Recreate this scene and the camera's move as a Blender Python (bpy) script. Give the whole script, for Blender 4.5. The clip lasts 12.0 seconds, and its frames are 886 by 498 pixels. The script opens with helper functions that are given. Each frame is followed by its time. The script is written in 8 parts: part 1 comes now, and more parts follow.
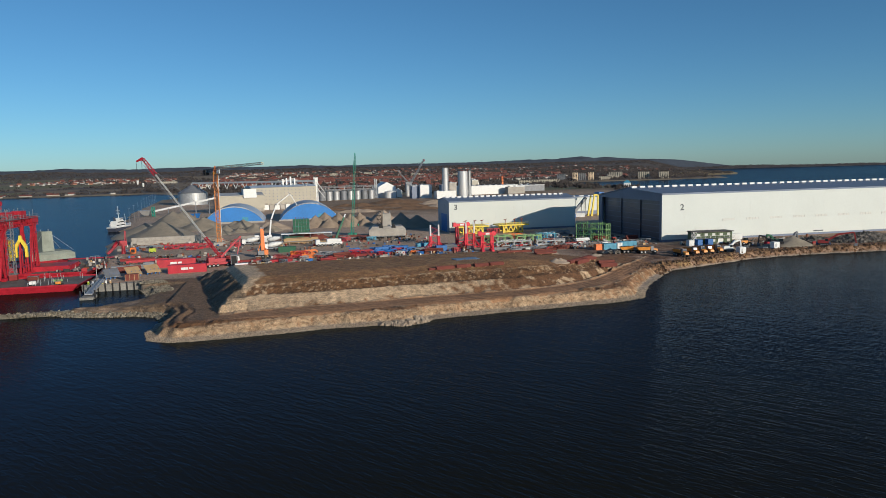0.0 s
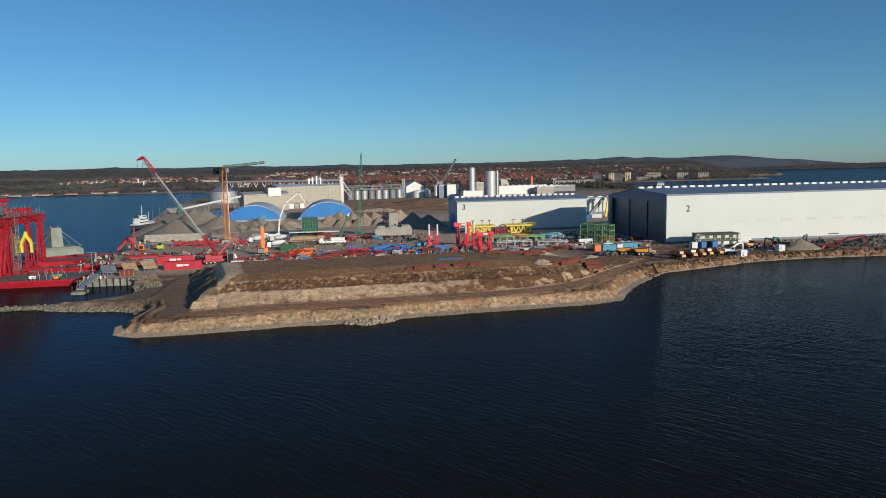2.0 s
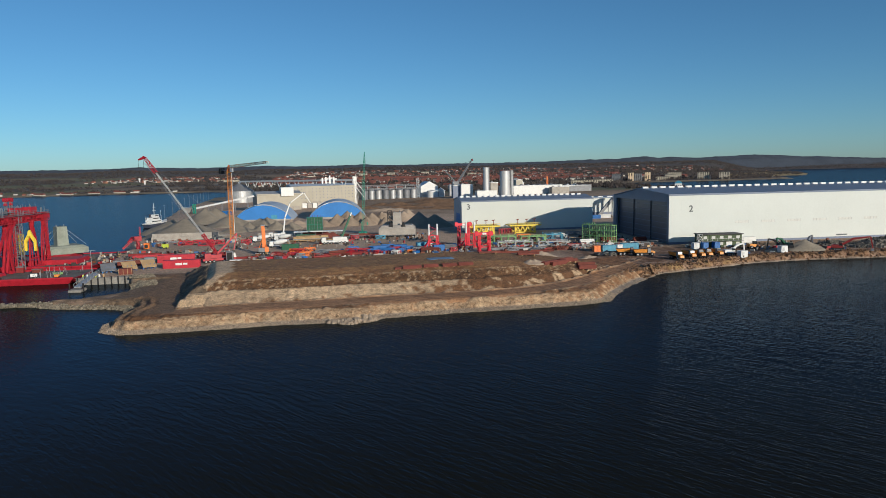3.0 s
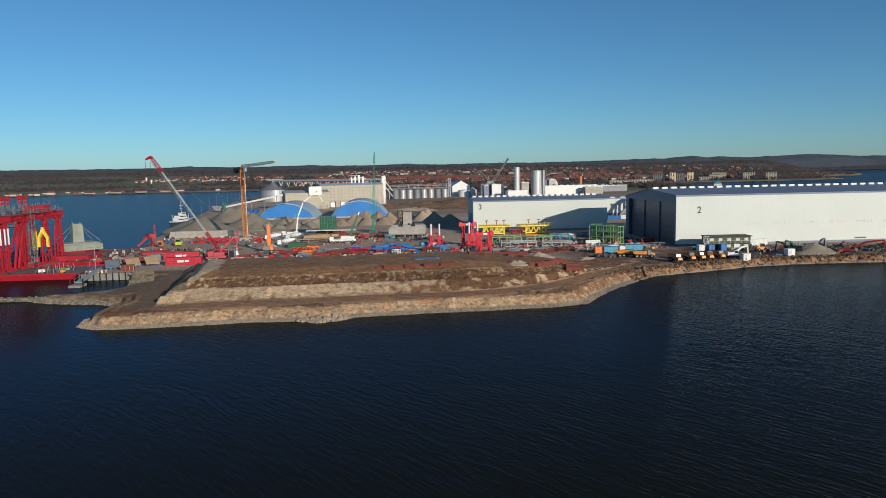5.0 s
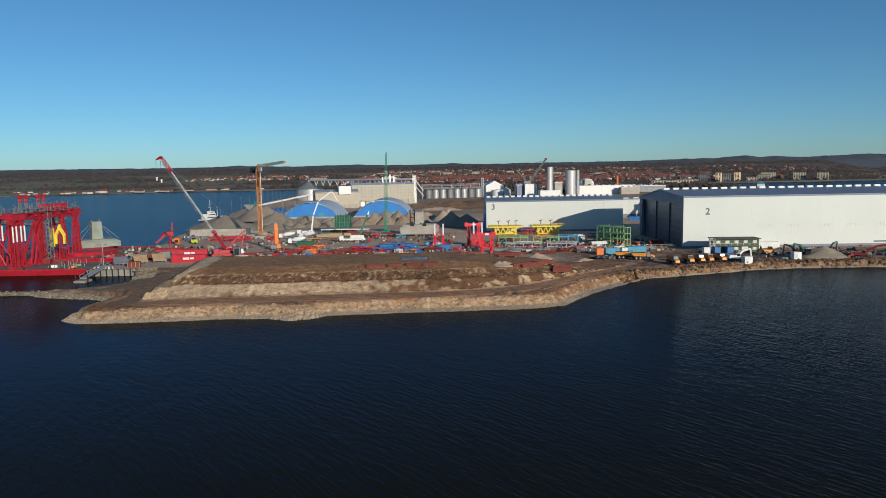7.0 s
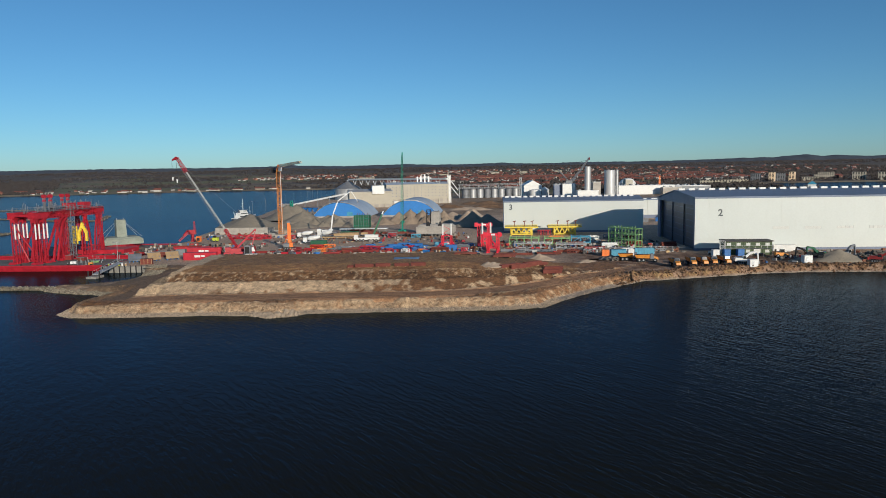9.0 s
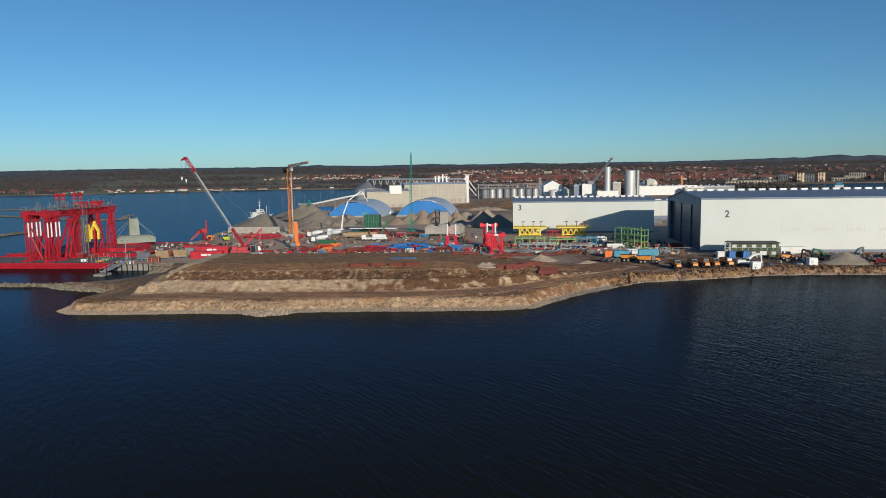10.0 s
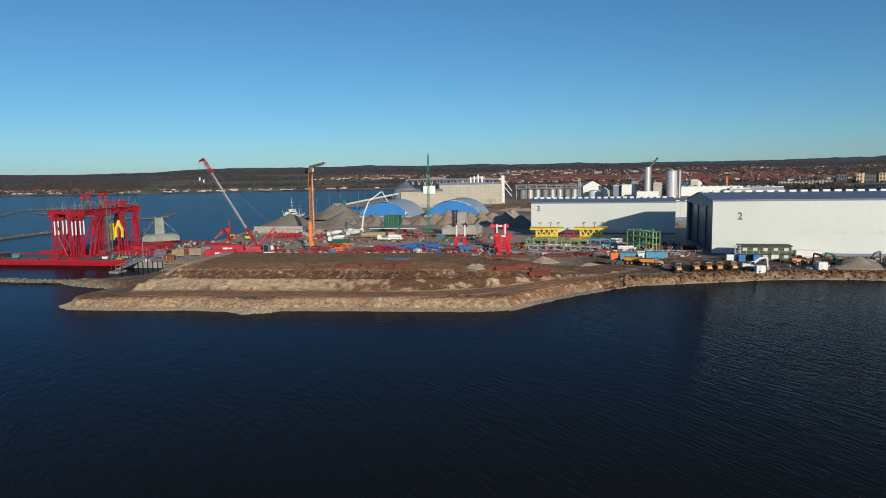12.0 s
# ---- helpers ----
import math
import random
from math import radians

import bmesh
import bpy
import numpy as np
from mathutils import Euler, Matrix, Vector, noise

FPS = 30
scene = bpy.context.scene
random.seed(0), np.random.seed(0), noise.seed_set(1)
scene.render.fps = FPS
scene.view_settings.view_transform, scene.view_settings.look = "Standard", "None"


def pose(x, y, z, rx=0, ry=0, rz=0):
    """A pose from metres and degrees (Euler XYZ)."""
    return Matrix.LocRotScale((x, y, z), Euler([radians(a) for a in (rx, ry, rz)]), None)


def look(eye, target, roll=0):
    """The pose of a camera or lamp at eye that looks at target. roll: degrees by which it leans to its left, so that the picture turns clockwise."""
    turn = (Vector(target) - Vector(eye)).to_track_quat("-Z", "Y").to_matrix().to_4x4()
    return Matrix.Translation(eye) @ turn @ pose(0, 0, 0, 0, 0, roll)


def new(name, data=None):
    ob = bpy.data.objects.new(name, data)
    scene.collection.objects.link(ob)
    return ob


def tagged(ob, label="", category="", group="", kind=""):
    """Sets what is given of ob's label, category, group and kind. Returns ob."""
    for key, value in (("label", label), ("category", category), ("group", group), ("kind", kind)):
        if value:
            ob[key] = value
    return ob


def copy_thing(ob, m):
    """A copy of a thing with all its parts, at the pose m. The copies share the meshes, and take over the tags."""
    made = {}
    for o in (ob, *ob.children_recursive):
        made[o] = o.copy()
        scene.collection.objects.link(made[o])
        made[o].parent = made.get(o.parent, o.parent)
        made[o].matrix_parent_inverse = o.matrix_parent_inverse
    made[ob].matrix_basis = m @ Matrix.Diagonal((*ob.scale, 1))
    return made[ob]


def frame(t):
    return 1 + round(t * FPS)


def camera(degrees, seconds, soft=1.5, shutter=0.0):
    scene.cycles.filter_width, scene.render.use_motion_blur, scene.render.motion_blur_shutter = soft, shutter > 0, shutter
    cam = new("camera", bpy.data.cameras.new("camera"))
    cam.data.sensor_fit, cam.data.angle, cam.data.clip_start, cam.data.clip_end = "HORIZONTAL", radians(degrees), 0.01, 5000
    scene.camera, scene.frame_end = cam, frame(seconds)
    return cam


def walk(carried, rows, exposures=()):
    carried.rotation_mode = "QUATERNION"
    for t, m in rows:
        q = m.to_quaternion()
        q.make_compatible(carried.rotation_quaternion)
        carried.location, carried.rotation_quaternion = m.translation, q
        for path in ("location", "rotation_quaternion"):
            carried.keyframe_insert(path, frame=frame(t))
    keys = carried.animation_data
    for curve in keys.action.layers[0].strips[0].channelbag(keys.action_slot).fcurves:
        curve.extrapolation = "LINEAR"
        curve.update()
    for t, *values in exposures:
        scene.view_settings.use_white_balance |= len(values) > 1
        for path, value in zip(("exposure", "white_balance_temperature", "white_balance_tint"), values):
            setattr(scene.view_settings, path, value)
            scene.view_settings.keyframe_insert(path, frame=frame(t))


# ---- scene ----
cam = camera(65.0, 12.0, 0.65)
PATH = [
    (0, (-15.989, 2.809, 38.735), (-15.547, 4.747, 38.509), -1.4),
    (0.5, (-11.379, 1.886, 38.612), (-10.965, 3.83, 38.387), -1.3),
    (1, (-6.618, 1.223, 38.503), (-6.232, 3.172, 38.278), -1.3),
    (1.5, (-1.787, 0.428, 38.362), (-1.43, 2.384, 38.138), -1.2),
    (2, (3.11, -0.261, 38.209), (3.436, 1.7, 37.985), -1.2),
    (2.5, (8.028, -0.969, 38.102), (8.323, 0.996, 37.879), -1.3),
    (3, (12.915, -1.488, 37.937), (13.18, 0.482, 37.714), -1.2),
    (5, (32.384, -3.335, 37.733), (32.52, -1.352, 37.511), -1.1),
    (5.5, (37.353, -3.837, 37.739), (37.455, -1.852, 37.517), -1.1),
    (6, (42.359, -4.247, 37.757), (42.426, -2.261, 37.535), -1.1),
    (6.5, (47.336, -4.556, 37.648), (47.37, -2.569, 37.427), -1.0),
    (7, (52.295, -4.878, 37.671), (52.295, -2.89, 37.45), -1.0),
    (9, (72.208, -4.915, 37.668), (72.06, -2.933, 37.448), -1.0),
    (9.5, (77.163, -4.869, 37.69), (76.977, -2.89, 37.471), -1.0),
    (10, (82.149, -4.618, 37.657), (81.926, -2.643, 37.438), -0.9),
    (10.5, (87.159, -4.332, 37.692), (86.899, -2.361, 37.473), -0.9),
    (11, (92.085, -3.787, 37.638), (91.787, -1.822, 37.421), -0.9),
    (11.5, (96.991, -3.374, 37.715), (96.656, -1.414, 37.498), -0.9),
    (12, (101.754, -2.745, 37.805), (101.383, -0.792, 37.588), -0.9),
]
walk(cam, [(t, look(eye, target, roll)) for t, eye, target, roll in PATH], [(0, -0.1, 5300, 0), (12, -0.1, 5300, 0)])

# ---- light ----
SUN = Vector((0.50, -0.835, 0.235)).normalized()
world = bpy.data.worlds.new("world")
world.use_nodes = True
scene.world = world
wn, wl = world.node_tree.nodes, world.node_tree.links
sky = wn.new("ShaderNodeTexSky")
sky.sky_type, sky.sun_disc = "NISHITA", False
sky.sun_elevation, sky.sun_rotation = math.asin(SUN.z), math.atan2(SUN.x, SUN.y)
sky.air_density, sky.dust_density, sky.ozone_density, sky.altitude = 0.75, 0.3, 4.0, 40
tint = wn.new("ShaderNodeVectorMath")
tint.operation = "MULTIPLY"
tint.inputs[1].default_value = (1.02, 0.99, 0.87)
wl.new(sky.outputs[0], tint.inputs[0])
wl.new(tint.outputs[0], wn["Background"].inputs[0])
wn["Background"].inputs[1].default_value = 0.1
sun = new("sun", bpy.data.lights.new("sun", "SUN"))
sun.data.energy, sun.data.angle, sun.data.color = 5.0, radians(0.5), (1.0, 0.745, 0.52)
sun.matrix_world = look(SUN * 900, (0, 0, 0))


# ---- materials ----
def M(name, rgb, rough=0.7, metal=0.0, vary=0.25, scale=0.6, bump=0.0, island=0.0, fine=9.0):
    """A surface with large stains, fine grain and a little relief, in metres."""
    m = bpy.data.materials.new(name)
    m.use_nodes = True
    n, l = m.node_tree.nodes, m.node_tree.links
    b = n["Principled BSDF"]
    tc = n.new("ShaderNodeNewGeometry")
    big, small = n.new("ShaderNodeTexNoise"), n.new("ShaderNodeTexNoise")
    big.inputs["Scale"].default_value, big.inputs["Detail"].default_value = scale, 4
    small.inputs["Scale"].default_value, small.inputs["Detail"].default_value = scale * fine, 6
    l.new(tc.outputs["Position"], big.inputs["Vector"])
    l.new(tc.outputs["Position"], small.inputs["Vector"])
    add = n.new("ShaderNodeMath")
    add.operation = "ADD"
    l.new(big.outputs["Fac"], add.inputs[0])
    l.new(small.outputs["Fac"], add.inputs[1])
    rng = n.new("ShaderNodeMapRange")
    rng.inputs["From Min"].default_value, rng.inputs["From Max"].default_value = 0.6, 1.4
    rng.inputs["To Min"].default_value, rng.inputs["To Max"].default_value = 1 - vary, 1 + vary
    l.new(add.outputs[0], rng.inputs["Value"])
    mul = n.new("ShaderNodeVectorMath")
    mul.operation = "SCALE"
    mul.inputs[0].default_value = rgb
    l.new(rng.outputs[0], mul.inputs["Scale"])
    out = mul.outputs[0]
    if island:
        r2 = n.new("ShaderNodeMapRange")
        r2.inputs["To Min"].default_value, r2.inputs["To Max"].default_value = 1 - island, 1 + island
        l.new(tc.outputs["Random Per Island"], r2.inputs["Value"])
        m2 = n.new("ShaderNodeVectorMath")
        m2.operation = "SCALE"
        l.new(out, m2.inputs[0])
        l.new(r2.outputs[0], m2.inputs["Scale"])
        out = m2.outputs[0]
    l.new(out, b.inputs["Base Color"])
    b.inputs["Roughness"].default_value, b.inputs["Metallic"].default_value = rough, metal
    if bump:
        bp = n.new("ShaderNodeBump")
        bp.inputs["Strength"].default_value, bp.inputs["Distance"].default_value = 0.8, bump
        l.new(small.outputs["Fac"], bp.inputs["Height"])
        l.new(bp.outputs[0], b.inputs["Normal"])
    return m


RED = M("red_paint", (0.35, 0.012, 0.026), 0.5, 0, 0.4, 0.5)
CONTAINER_RED = M("faded_red_container_paint", (0.42, 0.018, 0.036), 0.55, 0, 0.3, 0.4)
MEMBRANE = M("pale_blue_grey_membrane", (0.37, 0.44, 0.54), 0.6, 0, 0.12, 0.1)
# white cladding of the west gable, its shade put into a blue-grey base colour
GABLE_SHADE = M("cladding_with_painted_shade", (0.30, 0.33, 0.39), 0.5, 0, 0.06, 0.1)
WETCONC = M("green_grey_concrete", (0.25, 0.275, 0.235), 0.9, 0, 0.3, 0.3, 0.02)
BOOMGREY = M("pale_boom_paint", (0.46, 0.47, 0.46), 0.5, 0, 0.15)
MASTORANGE = M("weathered_orange_paint", (0.48, 0.185, 0.045), 0.6, 0, 0.3)
RED_BOX = M("red_container_paint", (0.60, 0.02, 0.045), 0.5, 0, 0.25, 0.4)
DARKRED = M("dark_red_primer", (0.22, 0.02, 0.02), 0.6, 0, 0.35, 0.5)
RUST = M("rusty_steel", (0.15, 0.04, 0.028), 0.85, 0, 0.4, 0.5, 0.03)
ORANGE = M("orange_paint", (0.72, 0.19, 0.03), 0.5, 0, 0.25)
AMBER = M("yellow_orange_paint", (0.66, 0.27, 0.04), 0.5, 0, 0.3)
YELLOW = M("yellow_paint", (0.75, 0.58, 0.05), 0.5, 0, 0.2)
BLUE = M("blue_paint", (0.03, 0.14, 0.42), 0.5, 0, 0.3)
TENTBLUE = M("blue_tarpaulin", (0.05, 0.20, 0.55), 0.55, 0, 0.15, 0.1)
LIGHTBLUE = M("pale_blue_paint", (0.08, 0.28, 0.42), 0.55, 0, 0.3)
TARP = M("blue_grey_tarpaulin", (0.16, 0.22, 0.32), 0.4, 0, 0.5, 0.8, 0.05)
GREEN = M("dark_green_paint", (0.02, 0.10, 0.05), 0.6, 0, 0.35)
TEAL = M("teal_green_paint", (0.03, 0.24, 0.17), 0.5, 0, 0.25)
LIME = M("light_green_paint", (0.24, 0.40, 0.16), 0.6, 0, 0.3)
OFFICE = M("olive_cabin_paint", (0.07, 0.10, 0.05), 0.7, 0, 0.25)
WHITE = M("white_paint", (0.68, 0.69, 0.68), 0.5, 0, 0.12)
CLAD = M("white_cladding", (0.555, 0.59, 0.57), 0.5, 0, 0.05, 0.06, 0, 0, 30)
ROOFBLUE = M("blue_grey_sheet", (0.17, 0.21, 0.29), 0.55, 0.1, 0.12, 0.1)
NAVY = M("navy_sheet", (0.06, 0.07, 0.105), 0.38, 0.1, 0.25, 0.15)
NAVYMID = M("slate_blue_sheet", (0.15, 0.18, 0.26), 0.55, 0.1, 0.2, 0.15)
CONC = M("concrete", (0.37, 0.345, 0.31), 0.9, 0, 0.3, 0.25, 0.02)
CONCDARK = M("weathered_concrete", (0.25, 0.24, 0.22), 0.9, 0, 0.4, 0.2, 0.02)
STEEL = M("galvanised_steel", (0.42, 0.43, 0.44), 0.45, 0.4, 0.25, 0.3)
GREYST = M("grey_steel", (0.20, 0.21, 0.23), 0.6, 0.2, 0.35, 0.4)
TANKST = M("tank_steel", (0.52, 0.53, 0.54), 0.45, 0.25, 0.1, 0.1)
BLACK = M("black_rubber", (0.02, 0.02, 0.022), 0.8, 0, 0.3, 0.8)
GLASS = M("dark_window_glass", (0.02, 0.025, 0.03), 0.12, 0, 0.1)
LITEGLASS = M("pale_window_glass", (0.60, 0.61, 0.58), 0.18, 0, 0.15, 0.5)
WOOD = M("raw_plywood", (0.42, 0.29, 0.15), 0.8, 0, 0.3, 0.6)
GRAVEL = M("grey_gravel", (0.27, 0.235, 0.18), 0.95, 0, 0.25, 0.25, 0.10)
TIPPED = M("tipped_gravel", (0.30, 0.235, 0.17), 0.95, 0, 0.35, 0.3, 0.1)
SAND = M("sand", (0.40, 0.315, 0.235), 0.95, 0, 0.25, 0.25, 0.08)
BROKEN = M("broken_concrete", (0.15, 0.135, 0.115), 0.95, 0, 0.3, 0.5, 0.1, 0.5)
CREAM = M("cream_paint", (0.78, 0.62, 0.42), 0.6)
ARMOUR = M("dark_armour_stone", (0.20, 0.175, 0.13), 0.9, 0, 0.35, 0.7, 0.05, 0.5)
CLOD = M("clods_of_earth", (0.155, 0.092, 0.05), 1.0, 0, 0.4, 0.7, 0.08, 0.7)
STONE = M("grey_brown_stone", (0.31, 0.25, 0.185), 0.9, 0, 0.3, 0.7, 0.05, 0.45)
GABLETAN = M("beige_wall", (0.42, 0.39, 0.32), 0.85, 0, 0.12, 0.15)
ROOFRED = M("red_roof_tile", (0.155, 0.058, 0.045), 0.85, 0, 0.3, 0.3)
ROOFDARK = M("dark_roof", (0.07, 0.065, 0.065), 0.8, 0, 0.3, 0.3)
BRICK = M("brick_wall", (0.28, 0.15, 0.10), 0.9, 0, 0.25, 0.4)
WOODS = M("leafless_wood", (0.047, 0.041, 0.041), 1.0, 0, 0.3, 0.02, 0, 0.4, 6)
GREYSIGN = M("grey_sign_paint", (0.09, 0.10, 0.11), 0.6, 0, 0.2)
HIVIS = M("yellow_green_plastic", (0.5, 0.6, 0.05), 0.6)


def ground_material():
    m = bpy.data.materials.new("soil")
    m.use_nodes = True
    n, l = m.node_tree.nodes, m.node_tree.links
    b = n["Principled BSDF"]
    b.inputs["Roughness"].default_value = 0.95
    at = n.new("ShaderNodeAttribute")
    at.attribute_name = "soil"
    geo = n.new("ShaderNodeNewGeometry")
    mul = n.new("ShaderNodeVectorMath")
    mul.operation = "SCALE"
    l.new(at.outputs["Color"], mul.inputs[0])
    fac = None
    for sc, lo, hi in ((0.04, 0.85, 1.15), (0.45, 0.72, 1.28), (2.2, 0.62, 1.38), (6.0, 0.7, 1.3)):
        t = n.new("ShaderNodeTexNoise")
        t.inputs["Scale"].default_value, t.inputs["Detail"].default_value, t.inputs["Roughness"].default_value = sc, 6, 0.65
        l.new(geo.outputs["Position"], t.inputs["Vector"])
        r = n.new("ShaderNodeMapRange")
        r.inputs["From Min"].default_value, r.inputs["From Max"].default_value = 0.3, 0.7
        r.inputs["To Min"].default_value, r.inputs["To Max"].default_value = lo, hi
        l.new(t.outputs["Fac"], r.inputs["Value"])
        if fac is None:
            fac = r.outputs[0]
        else:
            p = n.new("ShaderNodeMath")
            p.operation = "MULTIPLY"
            l.new(fac, p.inputs[0])
            l.new(r.outputs[0], p.inputs[1])
            fac = p.outputs[0]
        last = t
    # clods and pebbles: small crisp spots, dark and pale, thick on broken earth and thin in the yard
    for sc, lo, hi, to in ((1.1, 0.53, 0.57, 0.52), (2.6, 0.56, 0.60, 0.6), (1.7, 0.60, 0.64, 1.45)):
        t = n.new("ShaderNodeTexNoise")
        t.inputs["Scale"].default_value, t.inputs["Detail"].default_value, t.inputs["Roughness"].default_value = sc, 8, 0.7
        t.inputs["Distortion"].default_value = 0.4
        l.new(geo.outputs["Position"], t.inputs["Vector"])
        r = n.new("ShaderNodeMapRange")
        r.inputs["From Min"].default_value, r.inputs["From Max"].default_value = lo, hi
        l.new(t.outputs["Fac"], r.inputs["Value"])
        w = n.new("ShaderNodeMath")
        w.operation = "MULTIPLY"
        l.new(r.outputs[0], w.inputs[0])
        l.new(at.outputs["Alpha"], w.inputs[1])
        k = n.new("ShaderNodeMapRange")
        k.inputs["To Min"].default_value, k.inputs["To Max"].default_value = 1.0, to
        l.new(w.outputs[0], k.inputs["Value"])
        p = n.new("ShaderNodeMath")
        p.operation = "MULTIPLY"
        l.new(fac, p.inputs[0])
        l.new(k.outputs[0], p.inputs[1])
        fac = p.outputs[0]
    l.new(fac, mul.inputs["Scale"])
    l.new(mul.outputs[0], b.inputs["Base Color"])
    relief = n.new("ShaderNodeTexNoise")
    relief.inputs["Scale"].default_value, relief.inputs["Detail"].default_value, relief.inputs["Roughness"].default_value = 2.0, 8, 0.78
    l.new(geo.outputs["Position"], relief.inputs["Vector"])
    bp = n.new("ShaderNodeBump")
    bp.inputs["Distance"].default_value = 0.4
    l.new(at.outputs["Alpha"], bp.inputs["Strength"])
    l.new(relief.outputs["Fac"], bp.inputs["Height"])
    l.new(bp.outputs[0], b.inputs["Normal"])
    return m


def water_material():
    m = bpy.data.materials.new("fjord_water")
    m.use_nodes = True
    n, l = m.node_tree.nodes, m.node_tree.links
    n.remove(n["Principled BSDF"])
    body, gloss, fres, mixer_ = n.new("ShaderNodeBsdfDiffuse"), n.new("ShaderNodeBsdfGlossy"), n.new("ShaderNodeFresnel"), n.new("ShaderNodeMixShader")
    body.inputs["Color"].default_value = (0.0150, 0.0142, 0.0070, 1)
    gloss.inputs["Roughness"].default_value = 0.10
    gloss.inputs["Color"].default_value = (0.53, 0.67, 0.90, 1)
    fres.inputs["IOR"].default_value = 1.21
    geo = n.new("ShaderNodeNewGeometry")
    mp = n.new("ShaderNodeMapping")
    mp.vector_type = "TEXTURE"
    mp.inputs["Rotation"].default_value = (0, 0, radians(-54))
    mp.inputs["Scale"].default_value = (3.0, 0.8, 1)
    l.new(geo.outputs["Position"], mp.inputs["Vector"])
    h = None
    for sc, amp in ((0.22, 0.45), (0.9, 0.5), (2.3, 0.16)):
        t = n.new("ShaderNodeTexNoise")
        t.inputs["Scale"].default_value, t.inputs["Detail"].default_value = sc, 3
        l.new(mp.outputs[0], t.inputs["Vector"])
        k = n.new("ShaderNodeMath")
        k.operation = "MULTIPLY"
        k.inputs[1].default_value = amp
        l.new(t.outputs["Fac"], k.inputs[0])
        if h is None:
            h = k.outputs[0]
        else:
            s = n.new("ShaderNodeMath")
            s.operation = "ADD"
            l.new(h, s.inputs[0])
            l.new(k.outputs[0], s.inputs[1])
            h = s.outputs[0]
    # gusts: calm and rippled patches
    g = n.new("ShaderNodeTexNoise")
    g.inputs["Scale"].default_value, g.inputs["Detail"].default_value = 0.012, 3
    l.new(geo.outputs["Position"], g.inputs["Vector"])
    gr = n.new("ShaderNodeMapRange")
    gr.inputs["From Min"].default_value, gr.inputs["From Max"].default_value = 0.35, 0.65
    gr.inputs["To Min"].default_value, gr.inputs["To Max"].default_value = 0.55, 1.0
    l.new(g.outputs["Fac"], gr.inputs["Value"])
    bp = n.new("ShaderNodeBump")
    bp.inputs["Distance"].default_value = 0.37
    l.new(gr.outputs[0], bp.inputs["Strength"])
    l.new(h, bp.inputs["Height"])
    for node in (body, gloss, fres):
        l.new(bp.outputs[0], node.inputs["Normal"])
    # light mirrored by rough water is held back, as through a polarising filter
    hold = n.new("ShaderNodeMath")
    hold.operation = "MULTIPLY"
    hold.inputs[1].default_value = 0.465
    l.new(fres.outputs[0], hold.inputs[0])
    l.new(hold.outputs[0], mixer_.inputs[0])
    l.new(body.outputs[0], mixer_.inputs[1])
    l.new(gloss.outputs[0], mixer_.inputs[2])
    l.new(mixer_.outputs[0], n["Material Output"].inputs["Surface"])
    return m


# ---- mesh helpers ----
def box(bm, x0, y0, z0, x1, y1, z1):
    v = [bm.verts.new(p) for p in ((x0, y0, z0), (x1, y0, z0), (x1, y1, z0), (x0, y1, z0), (x0, y0, z1), (x1, y0, z1), (x1, y1, z1), (x0, y1, z1))]
    for f in ((3, 2, 1, 0), (4, 5, 6, 7), (0, 1, 5, 4), (1, 2, 6, 5), (2, 3, 7, 6), (3, 0, 4, 7)):
        bm.faces.new([v[i] for i in f])
    return bm


def hull(bm, low, high):
    """A solid between two rings of the same length."""
    a, b = [bm.verts.new(p) for p in low], [bm.verts.new(p) for p in high]
    k = len(a)
    bm.faces.new(a[::-1])
    bm.faces.new(b)
    for i in range(k):
        bm.faces.new((a[i], a[(i + 1) % k], b[(i + 1) % k], b[i]))
    return bm


def rod(bm, p, q, w, w2=None, k=4):
    """A tapered bar with k sides from p to q."""
    p, q = Vector(p), Vector(q)
    d = (q - p).normalized()
    u = d.cross(Vector((0, 0, 1)) if abs(d.z) < 0.95 else Vector((1, 0, 0))).normalized()
    v = u.cross(d)
    w2 = w if w2 is None else w2
    rings = []
    for c, r in ((p, w / 2), (q, w2 / 2)):
        rings.append([c + (u * math.cos(2 * math.pi * (i + 0.5) / k) + v * math.sin(2 * math.pi * (i + 0.5) / k)) * r * (1.414 if k == 4 else 1) for i in range(k)])
    return hull(bm, rings[0][::-1], rings[1][::-1])


def lattice(bm, p, q, w, w2=None, chord=0.25, lace=0.14, step=1.0):
    """A square lattice boom: four chords, frames and zigzag lacing."""
    p, q = Vector(p), Vector(q)
    w2 = w if w2 is None else w2
    d = (q - p)
    length = d.length
    d.normalize()
    u = d.cross(Vector((0, 0, 1)) if abs(d.z) < 0.95 else Vector((0, 1, 0))).normalized()
    v = u.cross(d)
    n = max(2, round(length / (max(w, w2) * step)))
    rows = []
    for i in range(n + 1):
        t = i / n
        r = (w + (w2 - w) * t) / 2
        c = p + d * length * t
        rows.append([c + u * a * r + v * b * r for a, b in ((1, 1), (1, -1), (-1, -1), (-1, 1))])
    for k in range(4):
        rod(bm, rows[0][k], rows[-1][k], chord)
    for i in range(n):
        for k in range(4):
            a, b = (k, (k + 1) % 4) if i % 2 else ((k + 1) % 4, k)
            rod(bm, rows[i][a], rows[i + 1][b], lace)
            rod(bm, rows[i + 1][k], rows[i + 1][(k + 1) % 4], lace)
    return bm


